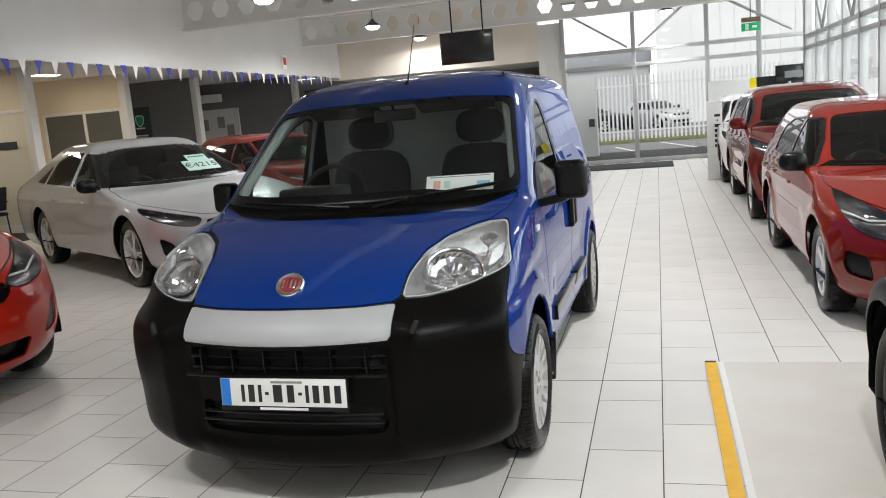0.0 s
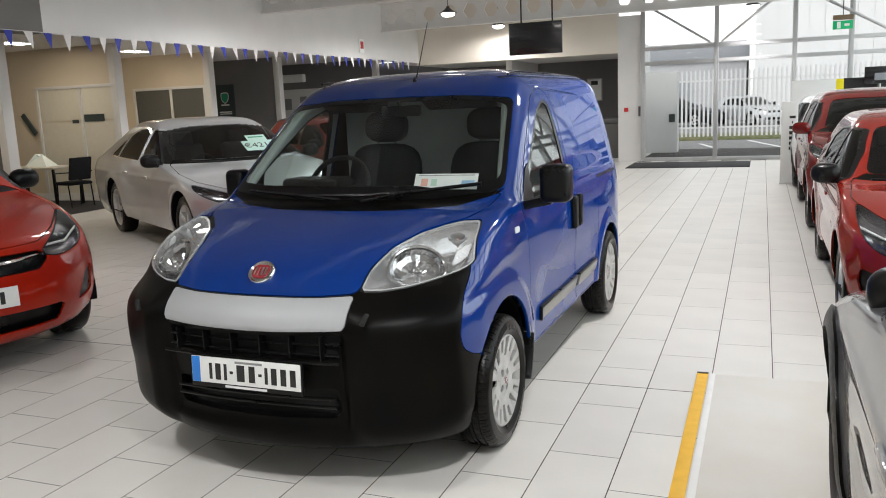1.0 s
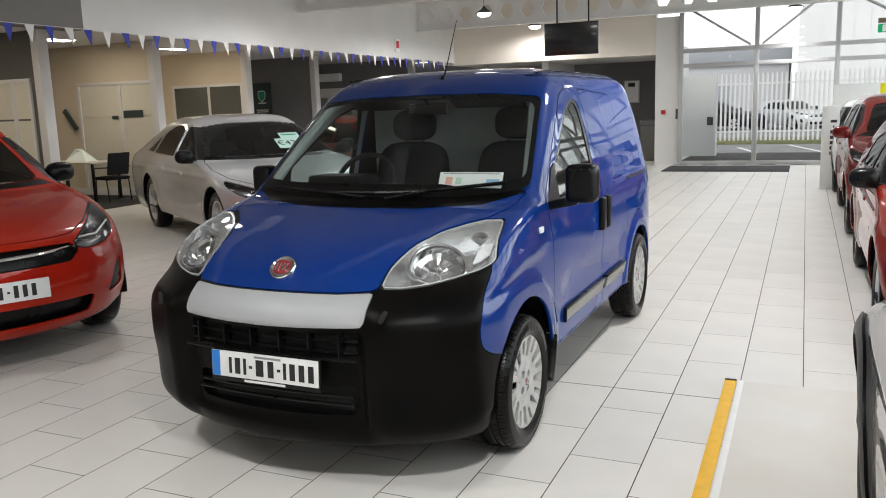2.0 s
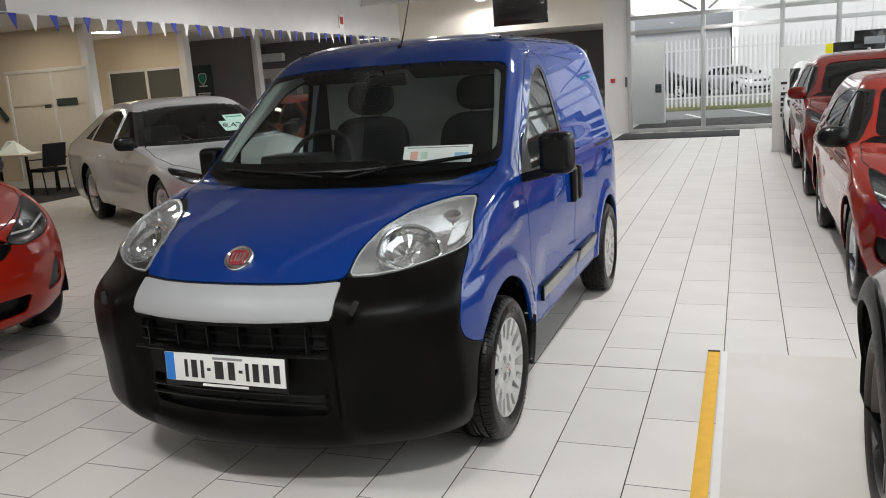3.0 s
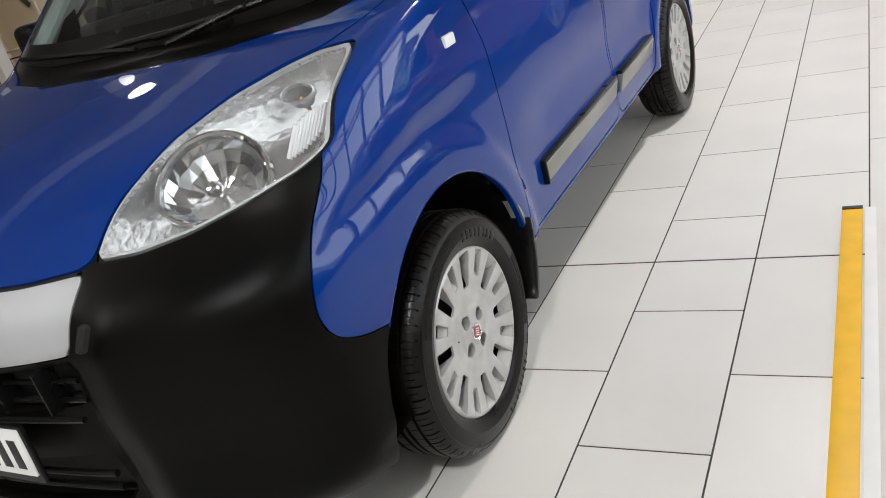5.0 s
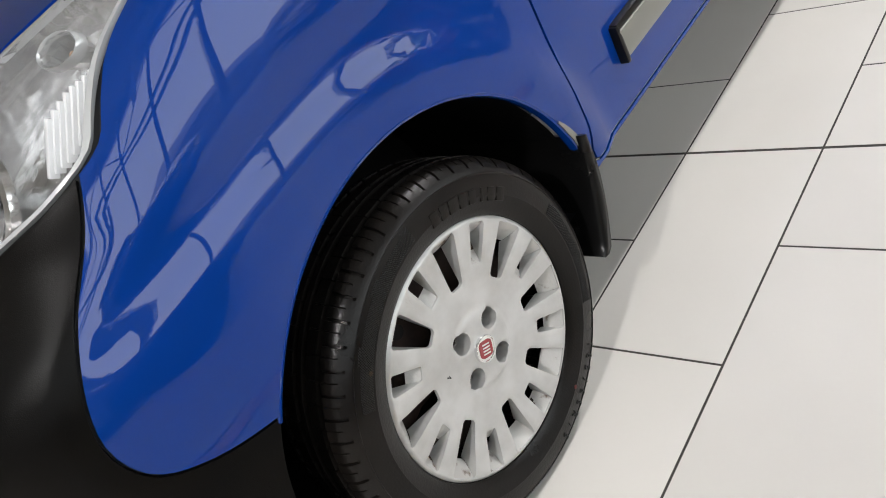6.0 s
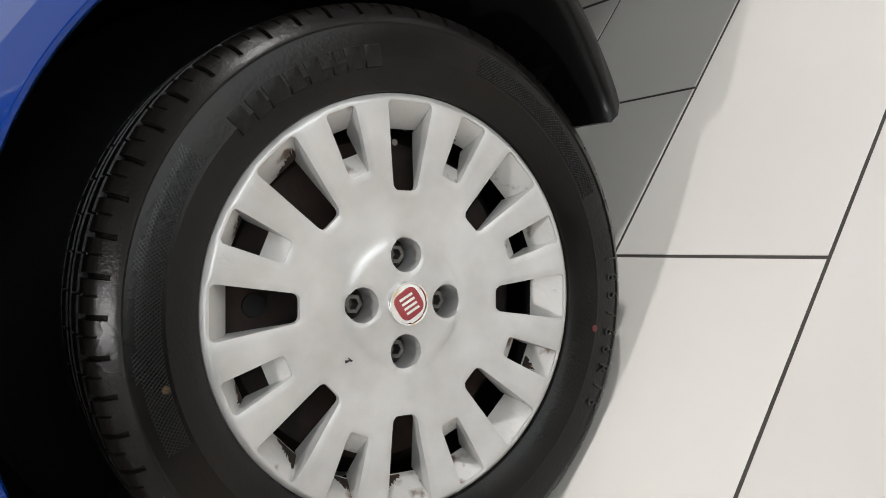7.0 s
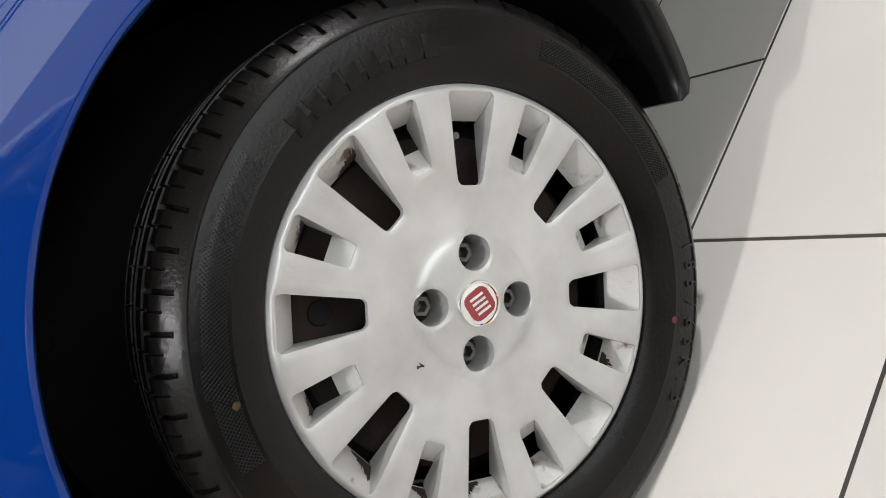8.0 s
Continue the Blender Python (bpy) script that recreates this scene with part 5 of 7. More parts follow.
    box("card_picture", (-0.11, -0.005, 0.0015), (0.035, 0.042, 0.001), PALE_ORANGE, card, bevel=0)
    box("card_text", (-0.06, -0.005, 0.0015), (0.03, 0.036, 0.001), PALE_GREEN, card, bevel=0)


van_details()


# ---------------------------------------------------------------- the other cars
def car_wheel(parent, m, R, rim_r, half, style, n=5):
    w = new("wheel")
    w.parent = parent
    w.matrix_local = m
    V, F = lathe([(rim_r - 0.01, 0.05), (rim_r, half * 0.80), (rim_r + 0.015, half * 0.87), (rim_r + 0.04, half), (R - 0.04, half * 0.98), (R - 0.012, half * 0.84), (R, half * 0.62), (R, -half * 0.62), (R - 0.012, -half * 0.84), (rim_r, -half * 0.8)], 64)
    put("tyre", [(a, b, max(c, -R + 0.008)) for a, b, c in V], F, RUBBER, w)
    bv, bf = lathe([(rim_r + 0.004, half * 0.84), (rim_r - 0.012, half * 0.86), (rim_r - 0.022, half * 0.70), (rim_r - 0.03, -half * 0.5)], 64)
    rim = put("rim", bv, bf, style, w, "alloy rim")
    dv, df = lathe([(0.0, 0.01), (0.13, 0.012), (rim_r - 0.02, -0.02)], 40)
    put("brake_disc", dv, df, STEEL_RUST, w)
    for k in range(n):
        a = math.tau * k / n
        for off in (-0.12, 0.12):
            bm = bmesh.new()
            c0, c1 = 0.045, rim_r - 0.008
            q = [(c0, -0.014), (c1, -0.011), (c1, 0.011), (c0, 0.014)]
            aa = a + off
            hi, lo = [], []
            for r, t in q:
                ang = aa if r == c1 else a + off * 0.3
                y, z = r * math.cos(ang) - t * math.sin(ang), r * math.sin(ang) + t * math.cos(ang)
                hi.append(bm.verts.new((half * (0.74 if r == c0 else 0.80), y, z)))
                lo.append(bm.verts.new((half * 0.40, y, z)))
            bm.faces.new(hi)
            for i in range(4):
                bm.faces.new((hi[i], lo[i], lo[(i + 1) % 4], hi[(i + 1) % 4]))
            bmesh.ops.recalc_face_normals(bm, faces=bm.faces)
            part("spoke", bm, style, rim)
    hv, hf = lathe([(0.062, half * 0.4), (0.062, half * 0.70), (0.05, half * 0.76), (0.0, half * 0.78)], 28)
    put("hub", hv, hf, style, w)
    return w


def make_car(m, paint, label, k, style=ALLOY, plate=True, group="showroom cars", size=1.04):
    """A car with its front axle at the origin, facing -y. k: its sizes."""
    car = empty("car", m @ Matrix.Diagonal((size, size, size, 1)), label, "car", group)
    wb, R = k["wb"], k["R"]
    V, F = shell(k["prof"], k["plan_a"], k["plan_b"], REAR, 110, 56, 84, 14)
    x, y, z = V[:, 0], V[:, 1], V[:, 2]
    for cy in (0, wb):
        r = np.hypot(y - cy, z - R)
        V[:, 0] += 0.018 * np.exp(-((r - R - 0.07) / 0.06) ** 2) * (x > 0.6) * (z > 0.25)
    V[:, 0] -= k.get("crease", 0.014) * np.exp(-((z - k["belt"] * 0.62) / 0.09) ** 2) * smoothstep(0.4, 0.8, y) * (1 - smoothstep(wb - 0.6, wb - 0.2, y)) * (x > 0.6)
    V[:, 0] += 0.008 * np.exp(-((z - k["belt"] * 0.86) / 0.03) ** 2) * (x > 0.6) * smoothstep(-0.1, 0.4, y)
    sk = Skin(V, F)
    f = sk.F
    circ = lambda cy, r: np.array([(cy + r * math.cos(a), R + r * math.sin(a)) for a in np.linspace(0, math.tau, 60, endpoint=False)])
    clad = []
    for cy in (0, wb):
        _, f = sk.side(f, circ(cy, R + 0.055), 0.45)
        if k.get("cladding"):
            a, f = sk.side(f, circ(cy, R + 0.125), 0.45)
            clad.append(a)
    _, f = sk.side(f, [(0.25, -0.1), (wb - 0.25, -0.1), (wb - 0.25, 0.24), (0.25, 0.24)], -1)

    def region(f, outline, view, gap=0.0, lim=0.2, xmin=0.3):
        def dist():
            d = inside(sk.V[:, [0, 2]] if view == "front" else sk.V[:, [1, 2]], outline)
            return np.where((sk.V[:, 1] > lim) if view == "front" else (sk.V[:, 0] < xmin), 0.5, d)
        if not gap:
            a, b = sk.cut(f, dist())
            return a, [], b
        a, rest = sk.cut(f, dist() + gap)
        ring, rest = sk.cut(rest, dist() - gap)
        return a, ring, rest

    gaps = []
    for g_ in clad:
        for s in (1, -1):
            sk.mesh("arch_cladding", g_, PLASTIC, car, "black plastic wheel-arch cladding", mirror=s, thick=0.016, push=0.010)
    a, _, f = region(f, k["bonnet"][-3:][::-1] + k["screen"][2::-1], "front", lim=k["screen_y"])
    sk.mesh("cowl", a, PLASTIC, car, "black cowl below the windscreen", thick=0.008, push=-0.004)
    a, _, f = region(f, rounded(k["screen"], 0.05), "front", lim=k["screen_y"])
    sk.mesh("windscreen", a, TINTED if k.get("dark") else glass_screen, car, "windscreen glass", push=-0.004).visible_shadow = False
    a, ring, f = region(f, closed(k["lamp"], 6), "front", 0.003, lim=k["lamp_y"])
    gaps += ring
    lamp = a
    for nm, P, dp in k["intakes"]:
        a, _, f = region(f, rounded(P, 0.02), "front", lim=k["lamp_y"])
        if a:
            for s in ((1, -1) if nm == "fog_recess" else (0,)):
                pocket(sk, nm, a, dp, PLASTIC_SMOOTH, car, "black air intake", s, (0, 1, 0))
    if k.get("lower_black"):
        a, _, f = region(f, k["lower_black"], "side", xmin=-1)
        sk.mesh("sill_cladding", a, PLASTIC, car, "black lower cladding", thick=0.02)
    a, ring, f = region(f, k["bonnet"], "front", 0.003, lim=k["screen_y"])
    gaps += ring
    sk.mesh("bonnet", a, [paint, DARK], car, thick=0.01)
    wins, trims = [], []
    for P in k["windows"]:
        a, ring, f = region(f, rounded(P, 0.03, 6), "side", 0.007)
        wins.append(a)
        trims.append(ring)
    for P in k["doors"]:
        d = np.where(sk.V[:, 0] > 0.4, from_line(sk.V[:, [1, 2]], P) - 0.003, 0.5)
        a, f = sk.cut(f, d)
        gaps += a
    a, _, f = region(f, k["rear_glass"], "side", xmin=-1) if k.get("rear_glass") else ([], [], f)
    if a:
        sk.mesh("rear_window", a, TINTED, car, push=-0.004)
    sk.mesh("body_shell", f, [paint, DARK], car, "glossy painted steel body", thick=0.012)
    for s in (1, -1):
        for g_ in sk.islands(gaps):
            if len(g_) > 6:
                sk.mesh("panel_gap", g_, DARK, car, mirror=s, push=-0.008)
    for s in (1, -1):
        for a in wins:
            sk.mesh("side_window", a, TINTED, car, "dark side window", mirror=s, push=-0.005)
        for a in trims:
            sk.mesh("window_trim", a, CHROME if k.get("bright") else PLASTIC_SMOOTH, car, "window trim", mirror=s, thick=0.006, push=0.001)
        ln = sk.mesh("headlight", lamp, CLEAR, car, "clear headlight", mirror=s, push=0.002)
        ln.visible_shadow = False
        pocket(sk, "lamp_housing", lamp, 0.05, LAMP_INNER, ln, "dark metallic lamp housing", s)
        lx, ly, lz = k["lamp_at"]
        for q in range(2):
            rv, rf = lathe([(0.028, 0.02), (0.026, 0.0), (0.018, -0.012), (0.0, -0.016)], 20, "z")
            o = put("lamp_projector", rv, rf, CHROME, ln)
            o.matrix_local = look((s * (lx + q * 0.075), ly + q * 0.055, lz + q * 0.008), (s * (lx + q * 0.075), ly + 1, lz))
        tube("running_light", [(s * p[0], p[1], p[2]) for p in k["drl"]], 0.007, SIGN_WHITE, ln, "white running light", 8)
        # mirror
        mx, my, mz = k["mirror"]
        mi = new("door_mirror")
        mi.parent = car
        bm = bmesh.new()
        add_cushion(bm, (s * (mx + 0.085), my + 0.06, mz + 0.035), (0.21, 0.13, 0.15), 2.6, pose(0, 0, 0, 0, 0, s * 8))
        part("mirror_shell", bm, k.get("mirror_mat", PLASTIC_SMOOTH), mi, "door mirror")
        bm = bmesh.new()
        add_box(bm, (s * (mx + 0.01), my + 0.05, mz - 0.02), (0.10, 0.05, 0.04), bevel=0.012)
        part("mirror_arm", bm, PLASTIC_SMOOTH, mi)
        for cy in (0, wb):
            car_wheel(car, pose(s * (k["half"] - 0.125), cy, R, 0, 0, 0 if s > 0 else 180), R, k["rim"], 0.105, style)
            lv, lf = lathe([(0.0, 0.0), (R + 0.06, 0.0), (R + 0.06, 0.34)], 40)
            o = put("arch_liner", [(a, b, max(c, -0.05)) for a, b, c in lv], lf, LINER, car)
            o.matrix_local = pose(s * (k["half"] - 0.36), cy, R, 0, 0, 0 if s > 0 else 180)
        box("door_handle", (s * (k["half"] - 0.005), 1.25, k["belt"] * 0.86), (0.03, 0.18, 0.028), paint, car, bevel=0.01)
        box("door_handle", (s * (k["half"] - 0.005), 2.15, k["belt"] * 0.88), (0.03, 0.18, 0.028), paint, car, bevel=0.01)
    bm = bmesh.new()
    add_box(bm, (0, wb / 2, 0.24), (1.2, wb + 1.2, 0.06), bevel=0.02)
    part("underbody", bm, DARK, car)
    # cabin
    bm = bmesh.new()
    add_box(bm, (0, k["screen_y"] * 0.5 + 0.2, k["belt"] - 0.12), (k["half"] * 1.5, 0.5, 0.2), bevel=0.08, seg=4)
    part("dashboard", bm, DASH, car, "dark dashboard")
    for sx in (-0.36, 0.36):
        st = new("car_seat")
        st.parent = car
        for nm, c, sz, tilt, bv in (("seat_base", (sx, 1.25, 0.55), (0.5, 0.5, 0.18), 6, 0.06), ("seat_back", (sx, 1.52, 0.85), (0.48, 0.16, 0.58), -18, 0.065), ("headrest", (sx, 1.64, 1.20), (0.27, 0.10, 0.17), -10, 0.04)):
            bm = bmesh.new()
            add_box(bm, c, sz, bevel=bv, seg=4, m=pose(0, 0, 0, tilt, 0, 0))
            part(nm, bm, SEAT, st)
    sw = new("steering_wheel")
    sw.parent = car
    sw.matrix_local = pose(-0.36, 0.86, k["belt"] - 0.06, 66, 0, 0)
    bm = bmesh.new()
    add_tube(bm, [(0.18 * math.cos(a), 0.18 * math.sin(a), 0) for a in np.linspace(0, math.tau, 33)], 0.014, 8, False)
    part("wheel_rim", bm, DASH, sw)
    box("cab_floor", (0, 1.4, 0.40), (k["half"] * 1.6, 2.2, 0.03), DARK, car)
    box("wiper", (-0.1, k["cowl"][0], k["cowl"][1]), (1.1, 0.02, 0.015), PLASTIC_SMOOTH, car, bevel=0.005, m=pose(0, 0, 0, 0, 2, 0))
    if k.get("grille_bar"):
        tube("grille_bar", k["grille_bar"], 0.010, CHROME, car, "chrome grille bar", 8)
    if plate:
        pl = new("number_plate")
        pl.parent = car
        py, pz = k["plate"]
        pl.matrix_local = pose(0, py, pz, 88, 0, 0)
        box("plate", (0, 0, 0), (0.52, 0.115, 0.012), PLATE_WHITE, pl, "white number plate", bevel=0.002)
        xx = -0.20
        for wd in (0.035, 0.035, 0.035, 0.02, 0.045, 0.02, 0.035, 0.035, 0.035):
            box("plate_bar", (xx + wd / 2, 0, 0.0065), (wd * 0.7, 0.012 if wd == 0.02 else 0.07, 0.002), INK, pl, bevel=0)
            xx += wd + 0.012
    return car


glass_screen = glass("car_windscreen", (0.42, 0.46, 0.45), 1.45)

CAR_PLAN_A = [(0, 0), (0.2, 0.012), (0.4, 0.05), (0.55, 0.10), (0.70, 0.175), (0.82, 0.26), (0.91, 0.36), (0.965, 0.47), (0.992, 0.60), (1.0, 0.78)]
CAR_PLAN_B = [(0, 0), (0.2, 0.008), (0.4, 0.03), (0.55, 0.06), (0.70, 0.10), (0.82, 0.14), (0.91, 0.19), (0.965, 0.25), (0.992, 0.33), (1.0, 0.50)]


HATCH = dict(
    wb=2.54, R=0.315, rim=0.205, half=0.885, belt=0.92, lamp_y=0.3, screen_y=1.35, cowl=(0.42, 0.955),
    prof=[(0.17, -0.70, 0.78, 3.10, 0), (0.22, -0.78, 0.82, 3.18, 0), (0.35, -0.83, 0.865, 3.24, 0), (0.50, -0.835, 0.88, 3.26, 0), (0.62, -0.81, 0.885, 3.27, 0), (0.70, -0.765, 0.883, 3.27, 0.1),
          (0.76, -0.66, 0.880, 3.26, 0.25), (0.82, -0.45, 0.874, 3.24, 0.5), (0.87, -0.20, 0.866, 3.22, 0.75), (0.91, 0.08, 0.857, 3.19, 0.9), (0.945, 0.36, 0.845, 3.16, 1), (0.985, 0.47, 0.832, 3.13, 1), (1.10, 0.70, 0.79, 3.04, 1), (1.22, 0.94, 0.735, 2.94, 1),
          (1.31, 1.14, 0.685, 2.86, 1), (1.365, 1.30, 0.64, 2.80, 1), (1.40, 1.48, 0.57, 2.72, 1), (1.42, 1.70, 0.42, 2.55, 1), (1.43, 1.95, 0.2, 2.3, 1), (1.432, 2.08, 0.0, 2.12, 1)],
    plan_a=CAR_PLAN_A, plan_b=CAR_PLAN_B,
    screen=[(-0.5, 0.985), (0.5, 0.99), (0.665, 1.0), (0.555, 1.305), (0.40, 1.322), (-0.5, 1.330)],
    lamp=[(0.47, 0.70), (0.55, 0.735), (0.66, 0.775), (0.76, 0.82), (0.83, 0.845), (0.845, 0.80), (0.82, 0.745), (0.76, 0.70), (0.66, 0.685), (0.55, 0.685)], lamp_at=(0.60, -0.46, 0.715),
    drl=[(0.50, -0.60, 0.70), (0.66, -0.50, 0.70), (0.80, -0.30, 0.755)],
    intakes=[("grille", [(-0.5, 0.575), (0.42, 0.585), (0.50, 0.65), (0.44, 0.695), (-0.5, 0.695)], 0.05), ("lower_grille", [(-0.5, 0.235), (0.52, 0.25), (0.56, 0.36), (-0.5, 0.37)], 0.06), ("fog_recess", [(0.66, 0.33), (0.80, 0.36), (0.82, 0.54), (0.74, 0.50)], 0.02)],
    grille_bar=[(-0.46, -0.66, 0.665), (-0.25, -0.775, 0.655), (0, -0.81, 0.65), (0.25, -0.775, 0.655), (0.46, -0.66, 0.665)],
    bonnet=[(-0.5, 0.725), (0.30, 0.728), (0.46, 0.735), (0.62, 0.79), (0.76, 0.85), (0.80, 0.885), (0.75, 0.965), (0.45, 0.957), (-0.5, 0.952)],
    windows=[[(0.62, 0.958), (1.45, 0.965), (1.43, 1.30), (1.24, 1.285), (0.92, 1.13)], [(1.50, 0.965), (2.40, 0.985), (2.30, 1.20), (2.0, 1.28), (1.48, 1.305)]],
    doors=[[(0.42, 0.93), (0.40, 0.55), (0.44, 0.27), (1.42, 0.27), (1.47, 0.60), (1.475, 0.95)], [(1.44, 0.27), (2.10, 0.27), (2.22, 0.55), (2.45, 0.75), (2.45, 0.97)]],
    mirror=(0.84, 0.62, 0.965), plate=(-0.845, 0.47))

SALOON = dict(
    bright=True, wb=2.83, R=0.335, rim=0.235, half=0.93, belt=0.93, lamp_y=0.3, screen_y=1.45, cowl=(0.52, 0.955),
    prof=[(0.17, -0.78, 0.80, 3.75, 0), (0.22, -0.86, 0.86, 3.84, 0), (0.35, -0.925, 0.91, 3.92, 0), (0.50, -0.935, 0.925, 3.95, 0), (0.60, -0.91, 0.93, 3.96, 0), (0.68, -0.86, 0.93, 3.96, 0.1),
          (0.75, -0.72, 0.927, 3.96, 0.25), (0.81, -0.48, 0.92, 3.95, 0.5), (0.865, -0.15, 0.912, 3.93, 0.75), (0.91, 0.18, 0.90, 3.90, 0.9), (0.945, 0.45, 0.885, 3.86, 1), (0.985, 0.56, 0.868, 3.72, 1), (1.09, 0.79, 0.815, 3.40, 1), (1.21, 1.05, 0.745, 3.10, 1),
          (1.31, 1.28, 0.685, 2.85, 1), (1.375, 1.46, 0.635, 2.68, 1), (1.42, 1.66, 0.55, 2.52, 1), (1.445, 1.85, 0.38, 2.38, 1), (1.455, 2.02, 0.15, 2.22, 1), (1.457, 2.1, 0.0, 2.12, 1)],
    plan_a=CAR_PLAN_A, plan_b=CAR_PLAN_B,
    screen=[(-0.5, 0.985), (0.5, 0.99), (0.755, 1.0), (0.63, 1.330), (0.40, 1.352), (-0.5, 1.360)],
    lamp=[(0.50, 0.665), (0.60, 0.70), (0.72, 0.735), (0.83, 0.775), (0.875, 0.785), (0.89, 0.74), (0.85, 0.68), (0.76, 0.635), (0.65, 0.605), (0.55, 0.605)], lamp_at=(0.66, -0.52, 0.675),
    drl=[(0.53, -0.67, 0.655), (0.70, -0.57, 0.655), (0.86, -0.33, 0.71)],
    intakes=[("grille", [(-0.5, 0.44), (0.36, 0.45), (0.47, 0.60), (0.46, 0.655), (-0.5, 0.655)], 0.05), ("lower_grille", [(-0.5, 0.22), (0.52, 0.23), (0.56, 0.31), (-0.5, 0.32)], 0.06), ("fog_recess", [(0.66, 0.30), (0.82, 0.34), (0.85, 0.52), (0.76, 0.46)], 0.02)],
    grille_bar=[(-0.46, -0.74, 0.625), (-0.25, -0.86, 0.60), (0, -0.90, 0.59), (0.25, -0.86, 0.60), (0.46, -0.74, 0.625)],
    bonnet=[(-0.5, 0.685), (0.30, 0.688), (0.48, 0.70), (0.66, 0.755), (0.82, 0.81), (0.86, 0.875), (0.79, 0.965), (0.45, 0.957), (-0.5, 0.952)],
    windows=[[(0.62, 0.955), (1.62, 0.97), (1.60, 1.33), (1.40, 1.31)], [(1.67, 0.97), (2.62, 0.99), (2.45, 1.25), (2.15, 1.33), (1.65, 1.345)], [(2.67, 0.992), (3.0, 1.01), (2.55, 1.22)]],
    doors=[[(0.52, 0.93), (0.48, 0.55), (0.52, 0.27), (1.60, 0.27), (1.64, 0.60), (1.645, 0.95)], [(1.62, 0.27), (2.36, 0.27), (2.48, 0.55), (2.72, 0.78), (2.72, 0.98)]],
    mirror=(0.88, 0.78, 0.965), plate=(-0.955, 0.40))

SUV = dict(HATCH)
SUV.update(
    wb=2.60, R=0.335, rim=0.225, half=0.895, belt=1.06, screen_y=1.35, cowl=(0.36, 1.095),
    prof=[(0.22, -0.70, 0.80, 3.15, 0), (0.28, -0.80, 0.84, 3.24, 0), (0.42, -0.85, 0.88, 3.30, 0), (0.60, -0.855, 0.893, 3.31, 0), (0.74, -0.84, 0.895, 3.31, 0), (0.84, -0.79, 0.893, 3.31, 0.1),
          (0.91, -0.68, 0.890, 3.30, 0.25), (0.965, -0.47, 0.884, 3.29, 0.5), (1.01, -0.22, 0.877, 3.28, 0.75), (1.05, 0.05, 0.868, 3.26, 0.9), (1.085, 0.30, 0.855, 3.24, 1), (1.13, 0.42, 0.84, 3.22, 1), (1.25, 0.64, 0.80, 3.15, 1), (1.37, 0.87, 0.75, 3.07, 1),
          (1.47, 1.08, 0.70, 3.0, 1), (1.53, 1.25, 0.65, 2.93, 1), (1.57, 1.42, 0.58, 2.85, 1), (1.595, 1.65, 0.43, 2.65, 1), (1.605, 1.9, 0.2, 2.4, 1), (1.607, 2.1, 0.0, 2.14, 1)],
    screen=[(-0.5, 1.13), (0.5, 1.135), (0.675, 1.145), (0.565, 1.465), (0.40, 1.485), (-0.5, 1.494)],
    lamp=[(0.50, 0.835), (0.58, 0.87), (0.68, 0.915), (0.78, 0.96), (0.85, 0.985), (0.865, 0.94), (0.84, 0.885), (0.77, 0.835), (0.66, 0.815), (0.56, 0.815)], lamp_at=(0.62, -0.50, 0.855),
    drl=[(0.53, -0.62, 0.835), (0.68, -0.52, 0.835), (0.83, -0.32, 0.89)],
    intakes=[("grille", [(-0.5, 0.66), (0.44, 0.67), (0.52, 0.77), (0.47, 0.83), (-0.5, 0.83)], 0.05), ("lower_grille", [(-0.5, 0.30), (0.55, 0.31), (0.60, 0.46), (-0.5, 0.47)], 0.06), ("fog_recess", [(0.67, 0.42), (0.80, 0.45), (0.83, 0.62), (0.75, 0.58)], 0.02)],
    grille_bar=[(-0.48, -0.70, 0.80), (-0.25, -0.80, 0.785), (0, -0.83, 0.78), (0.25, -0.80, 0.785), (0.48, -0.70, 0.80)],
    bonnet=[(-0.5, 0.865), (0.30, 0.868), (0.48, 0.875), (0.64, 0.93), (0.78, 0.99), (0.82, 1.02), (0.77, 1.105), (0.45, 1.097), (-0.5, 1.092)],
    windows=[[(0.60, 1.10), (1.45, 1.11), (1.43, 1.46), (1.22, 1.44), (0.88, 1.28)], [(1.50, 1.11), (2.55, 1.135), (2.45, 1.40), (2.1, 1.46), (1.48, 1.475)]],
    doors=[[(0.40, 1.08), (0.40, 0.60), (0.44, 0.33), (1.42, 0.33), (1.47, 0.70), (1.475, 1.10)], [(1.44, 0.33), (2.12, 0.33), (2.24, 0.62), (2.50, 0.85), (2.50, 1.12)]],
    mirror=(0.845, 0.58, 1.11), plate=(-0.865, 0.56))

R2 = dict(HATCH)
R2["intakes"] = [("grille", [(-0.5, 0.585), (0.40, 0.595), (0.47, 0.645), (0.42, 0.685), (-0.5, 0.685)], 0.05), ("lower_grille", [(-0.5, 0.235), (0.54, 0.25), (0.57, 0.33), (0.54, 0.42), (-0.5, 0.43)], 0.05), ("fog_recess", [(0.65, 0.33), (0.78, 0.36), (0.805, 0.44), (0.79, 0.52), (0.68, 0.49)], 0.03)]
R2["lamp"] = [(0.46, 0.66), (0.54, 0.735), (0.64, 0.79), (0.72, 0.838), (0.778, 0.858), (0.796, 0.80), (0.778, 0.715), (0.72, 0.645), (0.63, 0.605), (0.53, 0.60)]
R2["lamp_at"] = (0.61, -0.50, 0.685)
R2["plate"] = (-0.845, 0.52)
L1 = dict(HATCH)
L1["mirror"] = (0.80, 0.82, 0.985)
